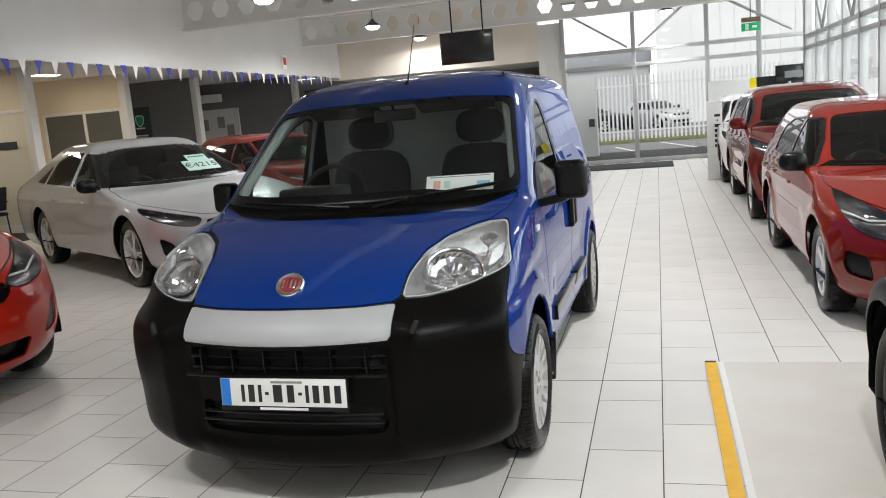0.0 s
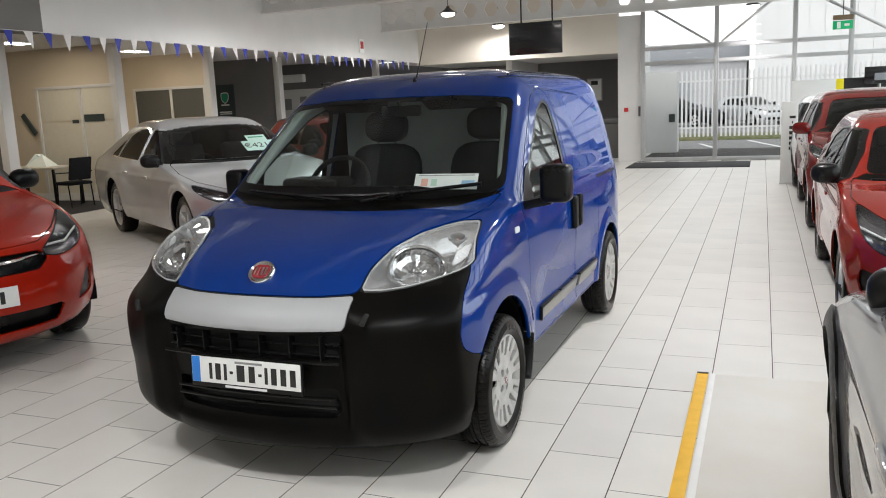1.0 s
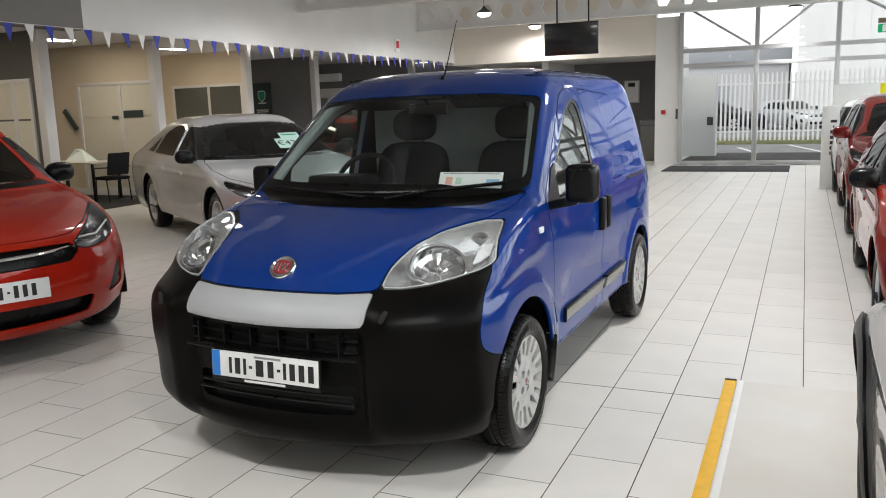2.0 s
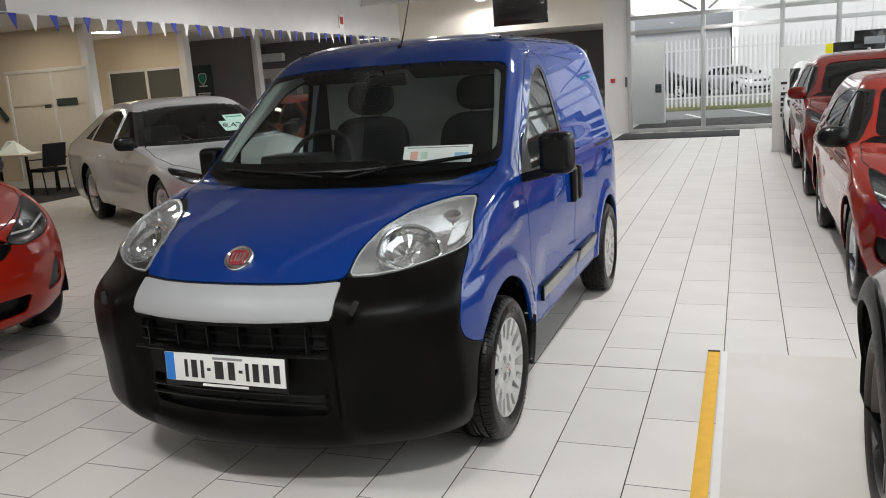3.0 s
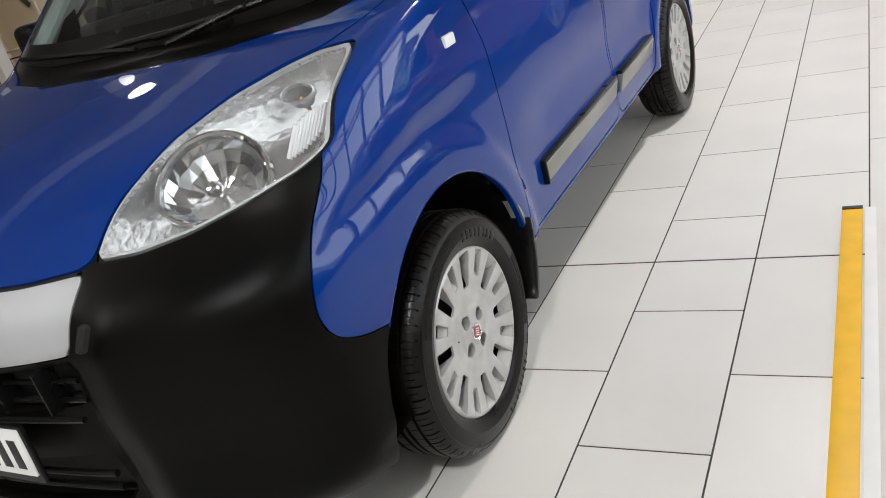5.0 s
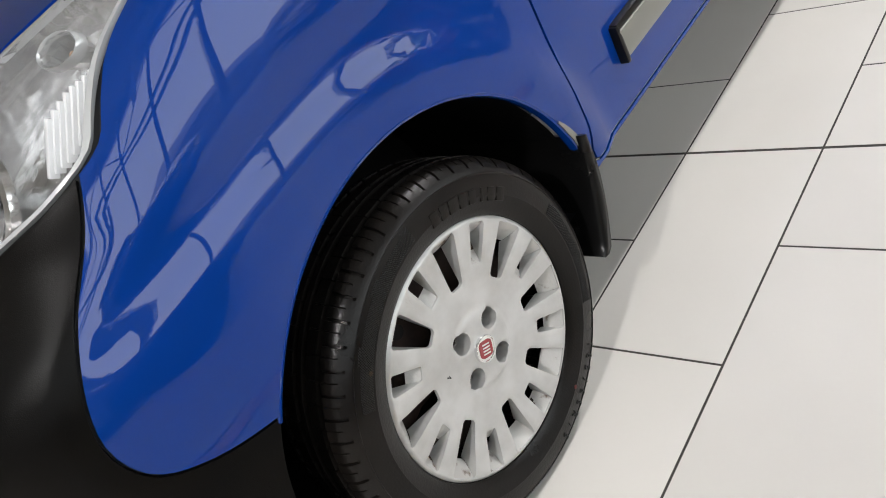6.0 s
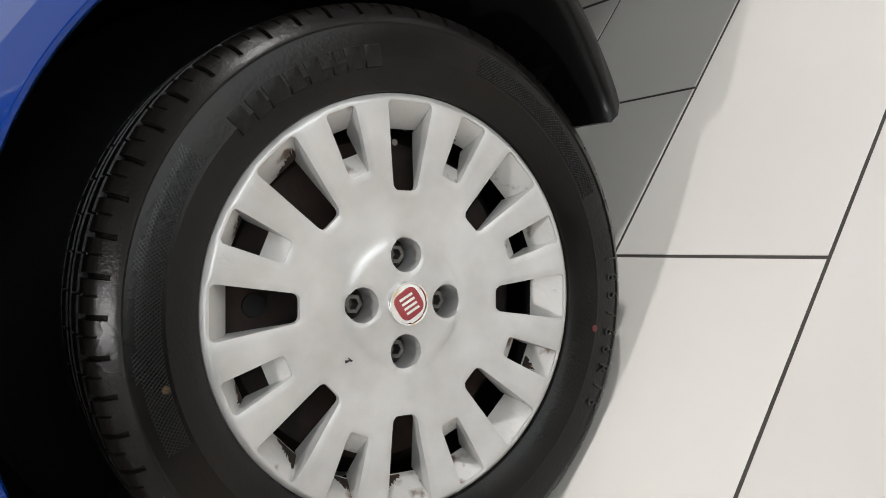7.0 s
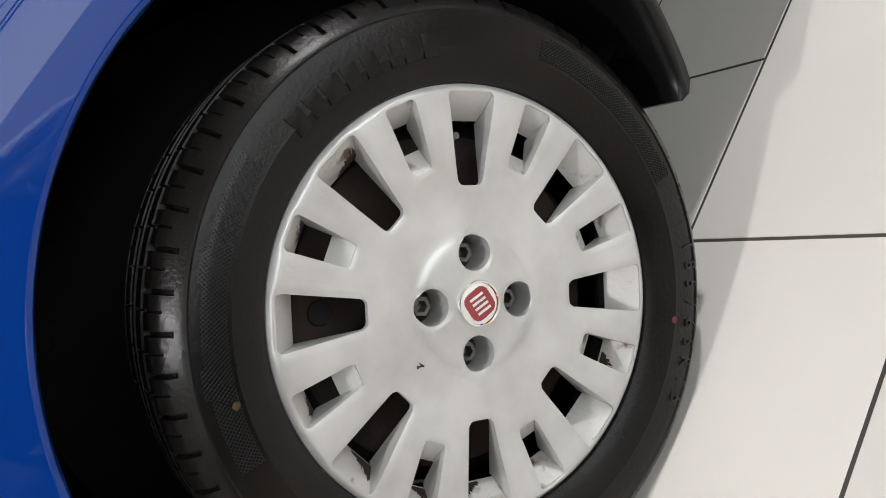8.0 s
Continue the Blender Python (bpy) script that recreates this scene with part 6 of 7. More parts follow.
L1["lamp"] = [(0.46, 0.68), (0.54, 0.735), (0.64, 0.785), (0.74, 0.835), (0.80, 0.855), (0.815, 0.80), (0.795, 0.735), (0.73, 0.68), (0.63, 0.65), (0.53, 0.645)]
RED_HATCH = pose(3.265, 2.40, 0)
make_car(RED_HATCH, RED, "red hatchback with a price card, parked on pale tiles", R2, size=0.98)
R3 = dict(SUV)
R3["mirror_mat"] = RED_DARK
make_car(pose(3.275, 6.85, 0, 0, 0, 0), RED_DARK, "dark red compact crossover with red mirrors", R3, size=0.98)
make_car(pose(3.30, 11.2, 0, 0, 0, 0), WHITE_PAINT, "white hatchback with dark windows beyond the crossover", HATCH)
R1 = dict(HATCH)
R1.update(cladding=True, R=0.335, rim=0.235, mirror=(0.655, 0.40, 0.93))
make_car(pose(3.09, -0.42, 0, 0, 0, 180), METAL_GREY, "grey metallic crossover with black arch cladding and dark alloys", R1, style=ALLOY_DARK)
make_car(pose(-3.50, 4.66, 0, 0, 0, 56), SILVER, "silver saloon with a pale green price card", SALOON, size=1.08)
FACING = pose(-3.41, 0.345, 0, 0, 0, 65)
make_car(FACING, RED_LIT, "red hatchback facing the aisle, paint brightened for stronger light", L1, size=1.11)
make_car(pose(-3.9, 8.9, 0, 0, 0, 56), RED, "red hatchback behind the silver saloon", HATCH)


# ---------------------------------------------------------------- the showroom
X0, X1, Y0, ZR = -13.0, 4.75, -9.0, 4.6
base = tagged(box("floor", ((X0 + X1) / 2, (Y0 + 21.5) / 2, -0.0508), (X1 - X0 + 1.0, 21.5 - Y0, 0.10), GROUT, bevel=0), "pale grey porcelain tiled showroom floor", "floor", kind="structure")


def wall(name, c, s, material, label, bevel=0.0):
    return tagged(box(name, c, s, material, bevel=bevel), label, "wall", kind="structure")


# left: bulkhead over the open offices, partitions across it
# near stretch coloured dark in place of shade, far stretch plain white
wall("wall_bulkhead_1", (-6.78, -2.25, 3.75), (0.25, 13.9, 2.1), WALL_SHADED, "white upper wall above the offices, darkened in colour for shade")
wall("wall_bulkhead_2", (-6.78, 10.95, 3.75), (0.25, 12.5, 2.1), WALL_WHITE, "white plastered upper wall above the offices")
tagged(box("ceiling_office", (-9.9, 5.2, 3.08), (6.1, 32.0, 0.14), WALL_WHITE, bevel=0), "low white ceiling over the offices", "ceiling", kind="structure")
wall("wall_west", (-13.1, 5.0, 2.3), (0.2, 33.0, 4.6), WALL_CREAM, "cream outer office wall")
wall("wall_south", (-4.0, Y0 - 0.1, 2.3), (18.0, 0.2, 4.6), WALL_WHITE, "white wall closing the showroom")
# back: lintel, recess, column
wall("wall_north", (-4.05, 17.22, 3.62), (5.30, 0.24, 1.96), WALL_NORTH, "warm cream upper back wall")
wall("wall_recess", (-6.35, 21.5, 1.5), (10.0, 0.2, 3.0), WALL_GREY, "grey wall of the recess")
wall("wall_column", (-1.12, 17.22, 1.75), (0.56, 0.26, 3.5), WALL_WHITE, "white boxed column beside the glass doors")
wall("wall_recess_side", (-1.25, 19.3, 1.5), (0.20, 4.0, 3.0), RENDER_WALL, "white rendered side wall of the recess")
tagged(box("ceiling_recess", (-4.2, 19.3, 2.75), (6.0, 4.2, 0.12), WALL_WHITE, bevel=0), "white ceiling of the recess", "ceiling", kind="structure")
wall("wall_recess_end", (-4.6, 20.0, 1.36), (0.18, 2.8, 2.72), WALL_WHITE, "white end wall in the recess")

for i, (yy, xe, m_, nm) in enumerate([(6.4, -9.55, WALL_DARK, "dark"), (9.2, -9.75, WALL_CREAM, "cream"), (12.5, -10.05, WALL_CREAM, "cream"), (15.6, -10.15, WALL_GREY, "grey"), (19.2, -9.0, WALL_GREY, "grey")]):
    w = wall("wall_partition_%d" % (i + 1), ((X0 + xe) / 2 , yy + 0.06, 1.5), (xe - X0, 0.12, 3.02), m_, nm + " painted office partition")
    box("end_post", (xe - (X0 + xe) / 2 + 0.03 + (X0 + xe) / 2, yy + 0.06, 1.5), (0.16, 0.20, 3.02), WALL_WHITE, w, "white end post")

# roof deck and castellated beams
bm = bmesh.new()
n = 90
for i in range(n):
    y = -9.0 + i * 0.29
    h = 0.045 if i % 2 else 0.0
    add_box(bm, (-1.0, y + 0.145, ZR + 0.02 + h), (12.0, 0.29, 0.04))
tagged(part("ceiling", bm, DECK, smooth=False), "ribbed pale metal roof deck", "ceiling", kind="structure")


def castellated(name, x0, x1, y, z0, h, material, label):
    """A beam with a row of hexagonal openings."""
    bm = bmesh.new()
    pitch = 0.50
    nn = int((x1 - x0) / pitch)
    t = 0.012
    zc, hh = z0 + h / 2, h * 0.26
    for yy in (y - t, y + t):
        for i in range(nn):
            a = x0 + i * pitch
            b = a + pitch
            c = (a + b) / 2
            hexa = [(c - 0.17, zc), (c - 0.08, zc + hh), (c + 0.08, zc + hh), (c + 0.17, zc), (c + 0.08, zc - hh), (c - 0.08, zc - hh)]
            quads = [[(a, zc), (hexa[0]), (hexa[1]), (c - 0.08, z0 + h), (a, z0 + h)], [hexa[1], hexa[2], (c + 0.08, z0 + h), (c - 0.08, z0 + h)], [hexa[2], hexa[3], (b, zc), (b, z0 + h), (c + 0.08, z0 + h)],
                     [(b, zc), hexa[3], hexa[4], (c + 0.08, z0), (b, z0)], [hexa[4], hexa[5], (c - 0.08, z0), (c + 0.08, z0)], [hexa[5], hexa[0], (a, zc), (a, z0), (c - 0.08, z0)]]
            for q in quads:
                bm.faces.new([bm.verts.new((p[0], yy, p[1])) for p in q])
            if yy < y:
                for j in range(6):
                    p, q = hexa[j], hexa[(j + 1) % 6]
                    bm.faces.new([bm.verts.new(v) for v in ((p[0], y - t, p[1]), (q[0], y - t, q[1]), (q[0], y + t, q[1]), (p[0], y + t, p[1]))])
    add_box(bm, ((x0 + x1) / 2, y, z0), (x1 - x0, 0.18, 0.03))
    add_box(bm, ((x0 + x1) / 2, y, z0 + h), (x1 - x0, 0.18, 0.03))
    return tagged(part(name, bm, material, smooth=False), label, "beam", kind="structure")


# white on the far beams stands in for the stronger light on them
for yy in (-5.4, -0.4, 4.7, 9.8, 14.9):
    castellated("roof_beam_%d" % (int(yy) + 10), -6.65, X1, yy, 3.38, 0.62, STEEL_GREY if yy < 9 else STEEL_WHITE, ("grey" if yy < 9 else "white") + " castellated steel roof beam with hexagonal holes, tone painted for the light")
for xx in (-4.9, -1.6, 1.7):
    tagged(box("roof_purlin_%d" % int(xx + 10), (xx, 4.0, 4.36), (0.12, 26.0, 0.30), STEEL_WHITE), "white steel purlin under the roof", "beam", kind="structure")

# glass walls
def glazed(name, origin, along, cols, rows, label, door_cols=()):
    """A curtain wall: mullions at cols, rails at rows, panes between. origin + along * c, z = r."""
    e = empty(name, None, label, "window", kind="structure")
    a = Vector(along)
    o = Vector(origin)
    rz = math.degrees(math.atan2(a.y, a.x))
    for c in cols:
        p = o + a * c
        b = box("mullion", (0, 0, 0), (0.10, 0.14, rows[-1] - rows[0]), ALU, e, bevel=0.006)
        b.matrix_local = pose(p.x, p.y, (rows[0] + rows[-1]) / 2, 0, 0, rz)
    for r in rows:
        p = o + a * (cols[0] + cols[-1]) / 2
        b = box("rail", (0, 0, 0), (cols[-1] - cols[0], 0.11, 0.09), ALU, e, bevel=0.006)
        b.matrix_local = pose(p.x, p.y, r, 0, 0, rz)
    for c0, c1 in zip(cols, cols[1:]):
        for r0, r1 in zip(rows, rows[1:]):
            p = o + a * (c0 + c1) / 2
            b = box("pane", (0, 0, 0), (c1 - c0 - 0.08, 0.008, r1 - r0 - 0.07), SHOPGLASS, e, bevel=0)
            b.matrix_local = pose(p.x, p.y, (r0 + r1) / 2, 0, 0, rz)
            b.visible_shadow = False
    return e


glazed("window_1", (-0.84, 17.1, 0), (1, 0, 0), [0.04, 1.72, 3.40, 4.55, 5.55], [0.045, 2.34, 2.68, 3.95], "tall aluminium framed glass entrance wall with doors")
glazed("window_2", (4.75, -9.0, 0), (0, 1, 0), [0.05] + [1.3 * i for i in range(1, 20)] + [26.05], [0.045, 2.35, 2.60, 3.95], "aluminium framed glass side wall with wide panes")
wall("wall_head_north", (1.9, 17.1, 4.28), (5.7, 0.2, 0.66), STEEL_WHITE, "white band above the glass wall")
wall("wall_head_east", (4.75, 4.0, 4.28), (0.2, 26.2, 0.66), STEEL_WHITE, "white band above the glass wall")
for a, b in (((-0.6, 16.95, 3.62), (0.75, 16.95, 2.75)), ((2.1, 16.95, 3.62), (1.0, 16.95, 2.75)), ((2.75, 16.95, 3.75), (4.4, 16.95, 2.8))):
    tagged(tube("brace_%d" % int(a[0] * 10 + 20), [a, b], 0.03, ALU), "slim steel wind brace across the upper glass", "brace", kind="structure")

for i in range(9):
    y0 = -7.6 + i * 2.6
    for a, b in (((4.60, y0, 3.9), (4.60, y0 + 1.3, 2.62)), ((4.60, y0 + 2.6, 3.9), (4.60, y0 + 1.3, 2.62))):
        tagged(tube("brace_%d" % (40 + 2 * i + (a[1] > b[1])), [a, b], 0.03, ALU), "slim steel wind brace across the upper glass", "brace", kind="structure")

# entrance mat
tagged(box("entrance_mat", (0.38, 15.85, 0.008), (2.62, 1.5, 0.016), MATBLACK, bevel=0.004), "long black ribbed entrance mat before the doors", "mat")

# platform sheet with taped edge
tagged(box("floor_sheet", (3.22, -1.6, 0.004), (3.05, 5.62, 0.008), SLAB, bevel=0.002), "large pale smooth sheet laid on the tiles", "floor sheet")
tagged(box("yellow_tape", (1.632, -1.6, 0.006), (0.062, 5.62, 0.004), YELLOW, bevel=0.001), "worn yellow tape along the sheet edge", "tape")
tagged(box("white_strip", (1.686, -1.6, 0.0095), (0.032, 5.62, 0.003), TAPE_WHITE, bevel=0.001), "white edge strip beside the yellow tape", "tape")
tagged(box("tape_end", (1.632, 1.216, 0.0095), (0.062, 0.022, 0.003), INK, bevel=0.001), "black end mark on the yellow tape", "tape")

# screen on two rods
tv = empty("hanging_screen", pose(-1.70, 10.38, 2.63), "black flat screen hung from two rods", "screen")
box("panel", (0, 0, 0), (0.92, 0.06, 0.53), SCREEN, tv, bevel=0.008)
for sx in (-0.25, 0.29):
    tube("rod", [(sx, 0.03, 0.2), (sx, 0.03, 1.99)], 0.014, PLASTIC_SMOOTH, tv)


def pendant(m):
    e = empty("pendant_lamp", m, "dark metal dish pendant lamp with bright diffuser", "lamp", "pendant lamps")
    bv, bf = lathe([(0.025, 0.14), (0.035, 0.11), (0.075, 0.07), (0.155, 0.015), (0.185, -0.005), (0.18, -0.011), (0.15, 0.0)], 36, "z")
    put("shade", bv, bf, SHADE, e)
    bv, bf = lathe([(0.145, 0.0), (0.135, -0.04), (0.09, -0.07), (0.0, -0.08)], 36, "z")
    put("diffuser", bv, bf, LAMP_EMIT, e)
    tube("cable", [(0, 0, 0.15), (0, 0, 1.17)], 0.008, SHADE, e, n=6)
    return e


lamp_0 = None
for (lx, ly, lz) in [(-4.2, 12.9, 3.45), (-4.2, 17.0 - 0.6, 3.45), (1.66, 16.4, 3.45), (1.7, 12.4, 3.45), (-4.2, 8.0, 3.45), (-1.3, 8.0, 3.45), (1.7, 8.0, 3.45), (-4.2, 3.2, 3.45), (-1.3, 5.0, 3.45), (1.8, 2.6, 3.45), (-4.2, -2.0, 3.45), (-1.3, -2.0, 3.45), (1.8, -2.4, 3.45), (-4.2, -6.5, 3.45), (-1.3, -6.5, 3.45), (1.7, -6.5, 3.45)]:
    if lamp_0 is None:
        lamp_0 = pendant(Matrix.Translation((lx, ly, lz)))
    else:
        copy_thing(lamp_0, Matrix.Translation((lx, ly, lz)))
    L = new("pendant_light", bpy.data.lights.new("pendant_light", "SPOT"))
    far_left = lx == -4.2 and ly > 7
    L.data.energy, L.data.color, L.data.shadow_soft_size = (128 if ly < 16 else 52) if far_left else {1.8: 138, -4.2: 62, -1.3: 54}.get(lx, 74), (0.985, 0.98, 0.985), 0.07
    L.data.spot_size, L.data.spot_blend = radians(178 if far_left else 140), 0.4 if far_left else 0.8
    L.matrix_world = Matrix.Translation((lx, ly, lz - (0.12 if far_left else 0.32)))

# office ceiling panels
for (lx, ly) in [(-10.55, 7.75), (-10.65, 10.9), (-10.0, 4.5)]:
    p = empty("ceiling_light", Matrix.Translation((lx, ly, 3.0)), "oblong ceiling light panel", "lamp", "office lights")
    box("light_body", (0, 0, 0.0), (0.36, 0.60, 0.02), STEEL_WHITE, p)
    box("diffuser", (0, 0, -0.012), (0.31, 0.55, 0.01), PANEL_EMIT, p, bevel=0)
    L = new("office_light", bpy.data.lights.new("office_light", "AREA"))
    L.data.energy, L.data.color, L.data.size = 9, (1.0, 0.86, 0.66), 0.5
    L.matrix_world = Matrix.Translation((lx, ly, 2.96))

window_light("window_sky_east", look((5.15, 4.0, 2.55), (0, 4.0, 2.55)), 26.0, 2.9, 300)

# ---------------------------------------------------------------- outside
ground = tagged(box("ground", (0, 60, -0.20), (400, 400, 0.16), ASPHALT, bevel=0), "grey asphalt yard", "ground", kind="structure")

# asphalt markings, grass, fence
tagged(box("road_line", (0.65, 23.2, -0.118), (0.12, 6.0, 0.006), ROADLINE, bevel=0, m=pose(0, 0, 0, 0, 0, 14)), "white painted parking line", "road marking")
tagged(box("road_line", (2.2, 24.6, -0.118), (0.12, 6.0, 0.006), ROADLINE, bevel=0, m=pose(0, 0, 0, 0, 0, 14)), "white painted parking line", "road marking")
tagged(box("verge", (1.0, 29.4, -0.06), (26.0, 2.6, 0.14), GRASS, bevel=0.03), "rough grass verge along the fence", "grass", kind="stuff")
fence = empty("fence", pose(0, 28.4, -0.02), "tall pale galvanised palisade fence", "fence", kind="structure")
bm = bmesh.new()
a = [(-0.036, 0), (0.036, 0), (0.036, 2.33), (0.018, 2.45), (0, 2.38), (-0.018, 2.45), (-0.036, 2.33)]
fa = [bm.verts.new((x, -0.006 - (0.012 if abs(x) < 0.02 else 0), z)) for x, z in a]
fb = [bm.verts.new((x, 0.006, z)) for x, z in a]
bm.faces.new(fa[::-1])
bm.faces.new(fb)
for i in range(7):
    bm.faces.new((fa[i], fa[(i + 1) % 7], fb[(i + 1) % 7], fb[i]))
bmesh.ops.recalc_face_normals(bm, faces=bm.faces)
pale = part("pale", bm, PALISADE, fence, smooth=False)
pale.location = (-3.2, 0, 0)
for i in range(1, 62):
    o = new("pale", pale.data)
    o.parent = fence
    o.location = (-3.2 + i * 0.155, 0, 0)
for z in (0.35, 2.05):
    box("fence_rail", (1.5, 0.04, z), (9.6, 0.05, 0.06), PALISADE, fence)
# rendered pier by the doors, building and cars beyond
wall("wall_yard_pier", (-0.78, 20.4, 1.05), (1.0, 0.5, 2.3), RENDER_WALL, "white rendered yard pier outside the doors")
box("notice", (-0.42, 20.13, 0.95), (0.16, 0.02, 0.22), SIGN_DARK, bpy.data.objects["wall_yard_pier"], "small dark notice")
far = empty("far_building", pose(-12.0, 52.0, 0), "long pale industrial building with grey roof band", "building")
box("wall", (0, 0, 2.2), (26.0, 8.0, 4.6), FAR_WALL, far, bevel=0)
box("roof_band", (0, -4.1, 3.9), (26.3, 0.3, 0.9), CLAD, far, bevel=0.02)
for i in range(5):
    box("window", (-8.0 + i * 4.2, -4.03, 1.7), (2.2, 0.12, 1.2), CLAD, far, bevel=0.01)
ware = empty("warehouse", pose(8.45, 58.0, 0), "tall white clad warehouse beyond the yard", "building")
box("wall", (0, 0, 6.5), (14.0, 24.0, 13.2), WARE_WALL, ware, bevel=0)
for i in range(18):
    box("cladding_rib", (-6.6 + i * 0.78, -12.03, 6.5), (0.06, 0.06, 13.2), WARE_WALL, ware, bevel=0)
box("roof_trim", (0, -12.06, 13.2), (14.2, 0.2, 0.4), CLAD, ware, bevel=0.02)
make_car(pose(2.1, 41.0, -0.1, 0, 0, 35), SILVER, "silver hatchback parked beyond the fence", HATCH, plate=False, group="yard cars")
make_car(pose(-0.9, 41.5, -0.1, 0, 0, 62), GREY_PAINT, "dark grey saloon parked beyond the fence", SALOON, plate=False, group="yard cars")

# ---------------------------------------------------------------- offices
def office_window(i, y, x0, x1, z0, z1, zf, split, dark=False):
    """A framed pane set on a partition, its lower part frosted."""
    e = empty("window_%d" % i, pose(0, y - 0.012, 0), "framed office window with a frosted lower half", "window", kind="structure")
    for x in [x0, x1] + split:
        box("post", (x, 0, (z0 + z1) / 2), (0.06, 0.06, z1 - z0), WALL_WHITE, e)
    for z in (z0, z1):
        box("bar", ((x0 + x1) / 2, 0, z), (x1 - x0 + 0.06, 0.06, 0.06), WALL_WHITE, e)
    xs = [x0] + split + [x1]
    for a, b in zip(xs, xs[1:]):
        box("upper_pane", ((a + b) / 2, 0.0, (z1 + zf) / 2), (b - a - 0.05, 0.008, z1 - zf - 0.03), WALL_DARK if dark else FROST, e, bevel=0)
        if zf > z0:
            box("frosted_pane", ((a + b) / 2, -0.004, (z0 + zf) / 2), (b - a - 0.05, 0.008, zf - z0 - 0.03), FROST, e, bevel=0)
        if dark:
            box("glass_pane", ((a + b) / 2, -0.014, (z1 + z0) / 2), (b - a - 0.05, 0.004, z1 - z0 - 0.03), SHOPGLASS, e, bevel=0)
    return e


office_window(3, 9.2, -11.70, -9.72, 0.12, 2.24, 1.58, [-10.59])
office_window(4, 12.5, -12.15, -10.12, 0.9, 2.24, 0.9, [-11.08], True)
office_window(5, 6.4, -12.2, -9.75, 0.12, 2.22, 1.58, [-10.15])
tagged(box("poster", (-11.79, 15.575, 1.55), (0.58, 0.05, 1.65), SIGN_DARK, bevel=0.004), "tall dark banner with a green shield", "poster")
po = bpy.data.objects["poster"]
shield = closed([(-0.10, 0.10), (0.0, 0.125), (0.10, 0.10), (0.095, -0.04), (0.0, -0.13), (-0.095, -0.04)], 6)
put("shield", [(-11.79 + x, 15.545, 2.02 + z) for x, z in shield], [tuple(range(len(shield)))], SIGN_GREEN, po, smooth=False)
put("shield_edge", [(-11.79 + x * 1.18, 15.5475, 2.02 + z * 1.18) for x, z in shield], [tuple(range(len(shield)))], SIGN_WHITE, po, smooth=False)
box("text_bar", (-11.79, 15.548, 1.83), (0.26, 0.004, 0.035), SIGN_WHITE, po, bevel=0)
box("text_bar", (-11.79, 15.548, 1.64), (0.40, 0.004, 0.030), SIGN_WHITE, po, bevel=0)
box("text_bar", (-11.79, 15.548, 1.59), (0.38, 0.004, 0.025), SIGN_WHITE, po, bevel=0)
tagged(box("wall_unit", (-11.75, 19.10, 2.58), (0.80, 0.20, 0.24), SIGN_WHITE, bevel=0.03), "white wall-mounted air conditioner", "air conditioner")
wall("wall_notices", (-11.6, 19.17, 1.55), (1.5, 0.06, 1.4), WALL_WHITE, "white notice panel on the far office wall")
for i, (dx, dz) in enumerate([(-0.4, 0.2), (0.15, 0.25), (0.45, 0.0)]):
    tagged(box("notice", (-11.6 + dx, 19.135, 1.6 + dz), (0.24, 0.01, 0.34), INK_GREY, bevel=0), "printed notice sheet on the wall", "notice")
# stickers on the frosted glass
tagged(box("window_sticker", (-10.28, 9.165, 1.63), (0.50, 0.006, 0.14), SIGN_DARK, bevel=0), "dark strip sticker on frosted glass", "sticker")
tagged(box("window_sticker", (-10.76, 9.165, 1.57), (0.16, 0.006, 0.07), SIGN_DARK, bevel=0), "dark strip sticker on frosted glass", "sticker")
tagged(box("wall_tablet", (-11.95, 9.13, 1.55), (0.10, 0.04, 0.50), SIGN_DARK, bevel=0.01, m=pose(0, 0, 0, 0, -38, 0)), "slanting dark holder fixed to the partition", "holder")
tagged(box("carpet", (-10.6, 7.6, 0.006), (2.9, 2.9, 0.012), CARPET, bevel=0.003), "dark carpet laid under the office desk", "carpet")
tagged(box("baseboard", (-11.35, 9.17, 0.07), (3.2, 0.03, 0.13), WALL_WHITE), "white skirting board", "trim", kind="structure")

desk = empty("desk", pose(-11.0, 8.35, 0), "pale office desk with papers", "desk")
box("top", (0, 0, 0.735), (1.5, 0.75, 0.03), WOOD, desk)
for x in (-0.69, 0.69):
    for y in (-0.32, 0.32):
        box("leg", (x, y, 0.36), (0.04, 0.04, 0.72), PLASTIC_SMOOTH, desk)
bm = bmesh.new()
pk = [bm.verts.new(v) for v in ((-0.30, -0.1, 0.752), (0.25, -0.1, 0.752), (0.25, 0.2, 0.752), (-0.30, 0.2, 0.752), (-0.1, 0.0, 0.99), (-0.02, 0.08, 0.99))]
for q in ((0, 1, 5, 4), (1, 2, 5), (2, 3, 4, 5), (3, 0, 4)):
    bm.faces.new([pk[i] for i in q])
tented = tagged(part("folded_card", bm, PAPER, smooth=False), "white folded card standing on the desk", "card")
tented.location = (-10.95, 8.35, 0)


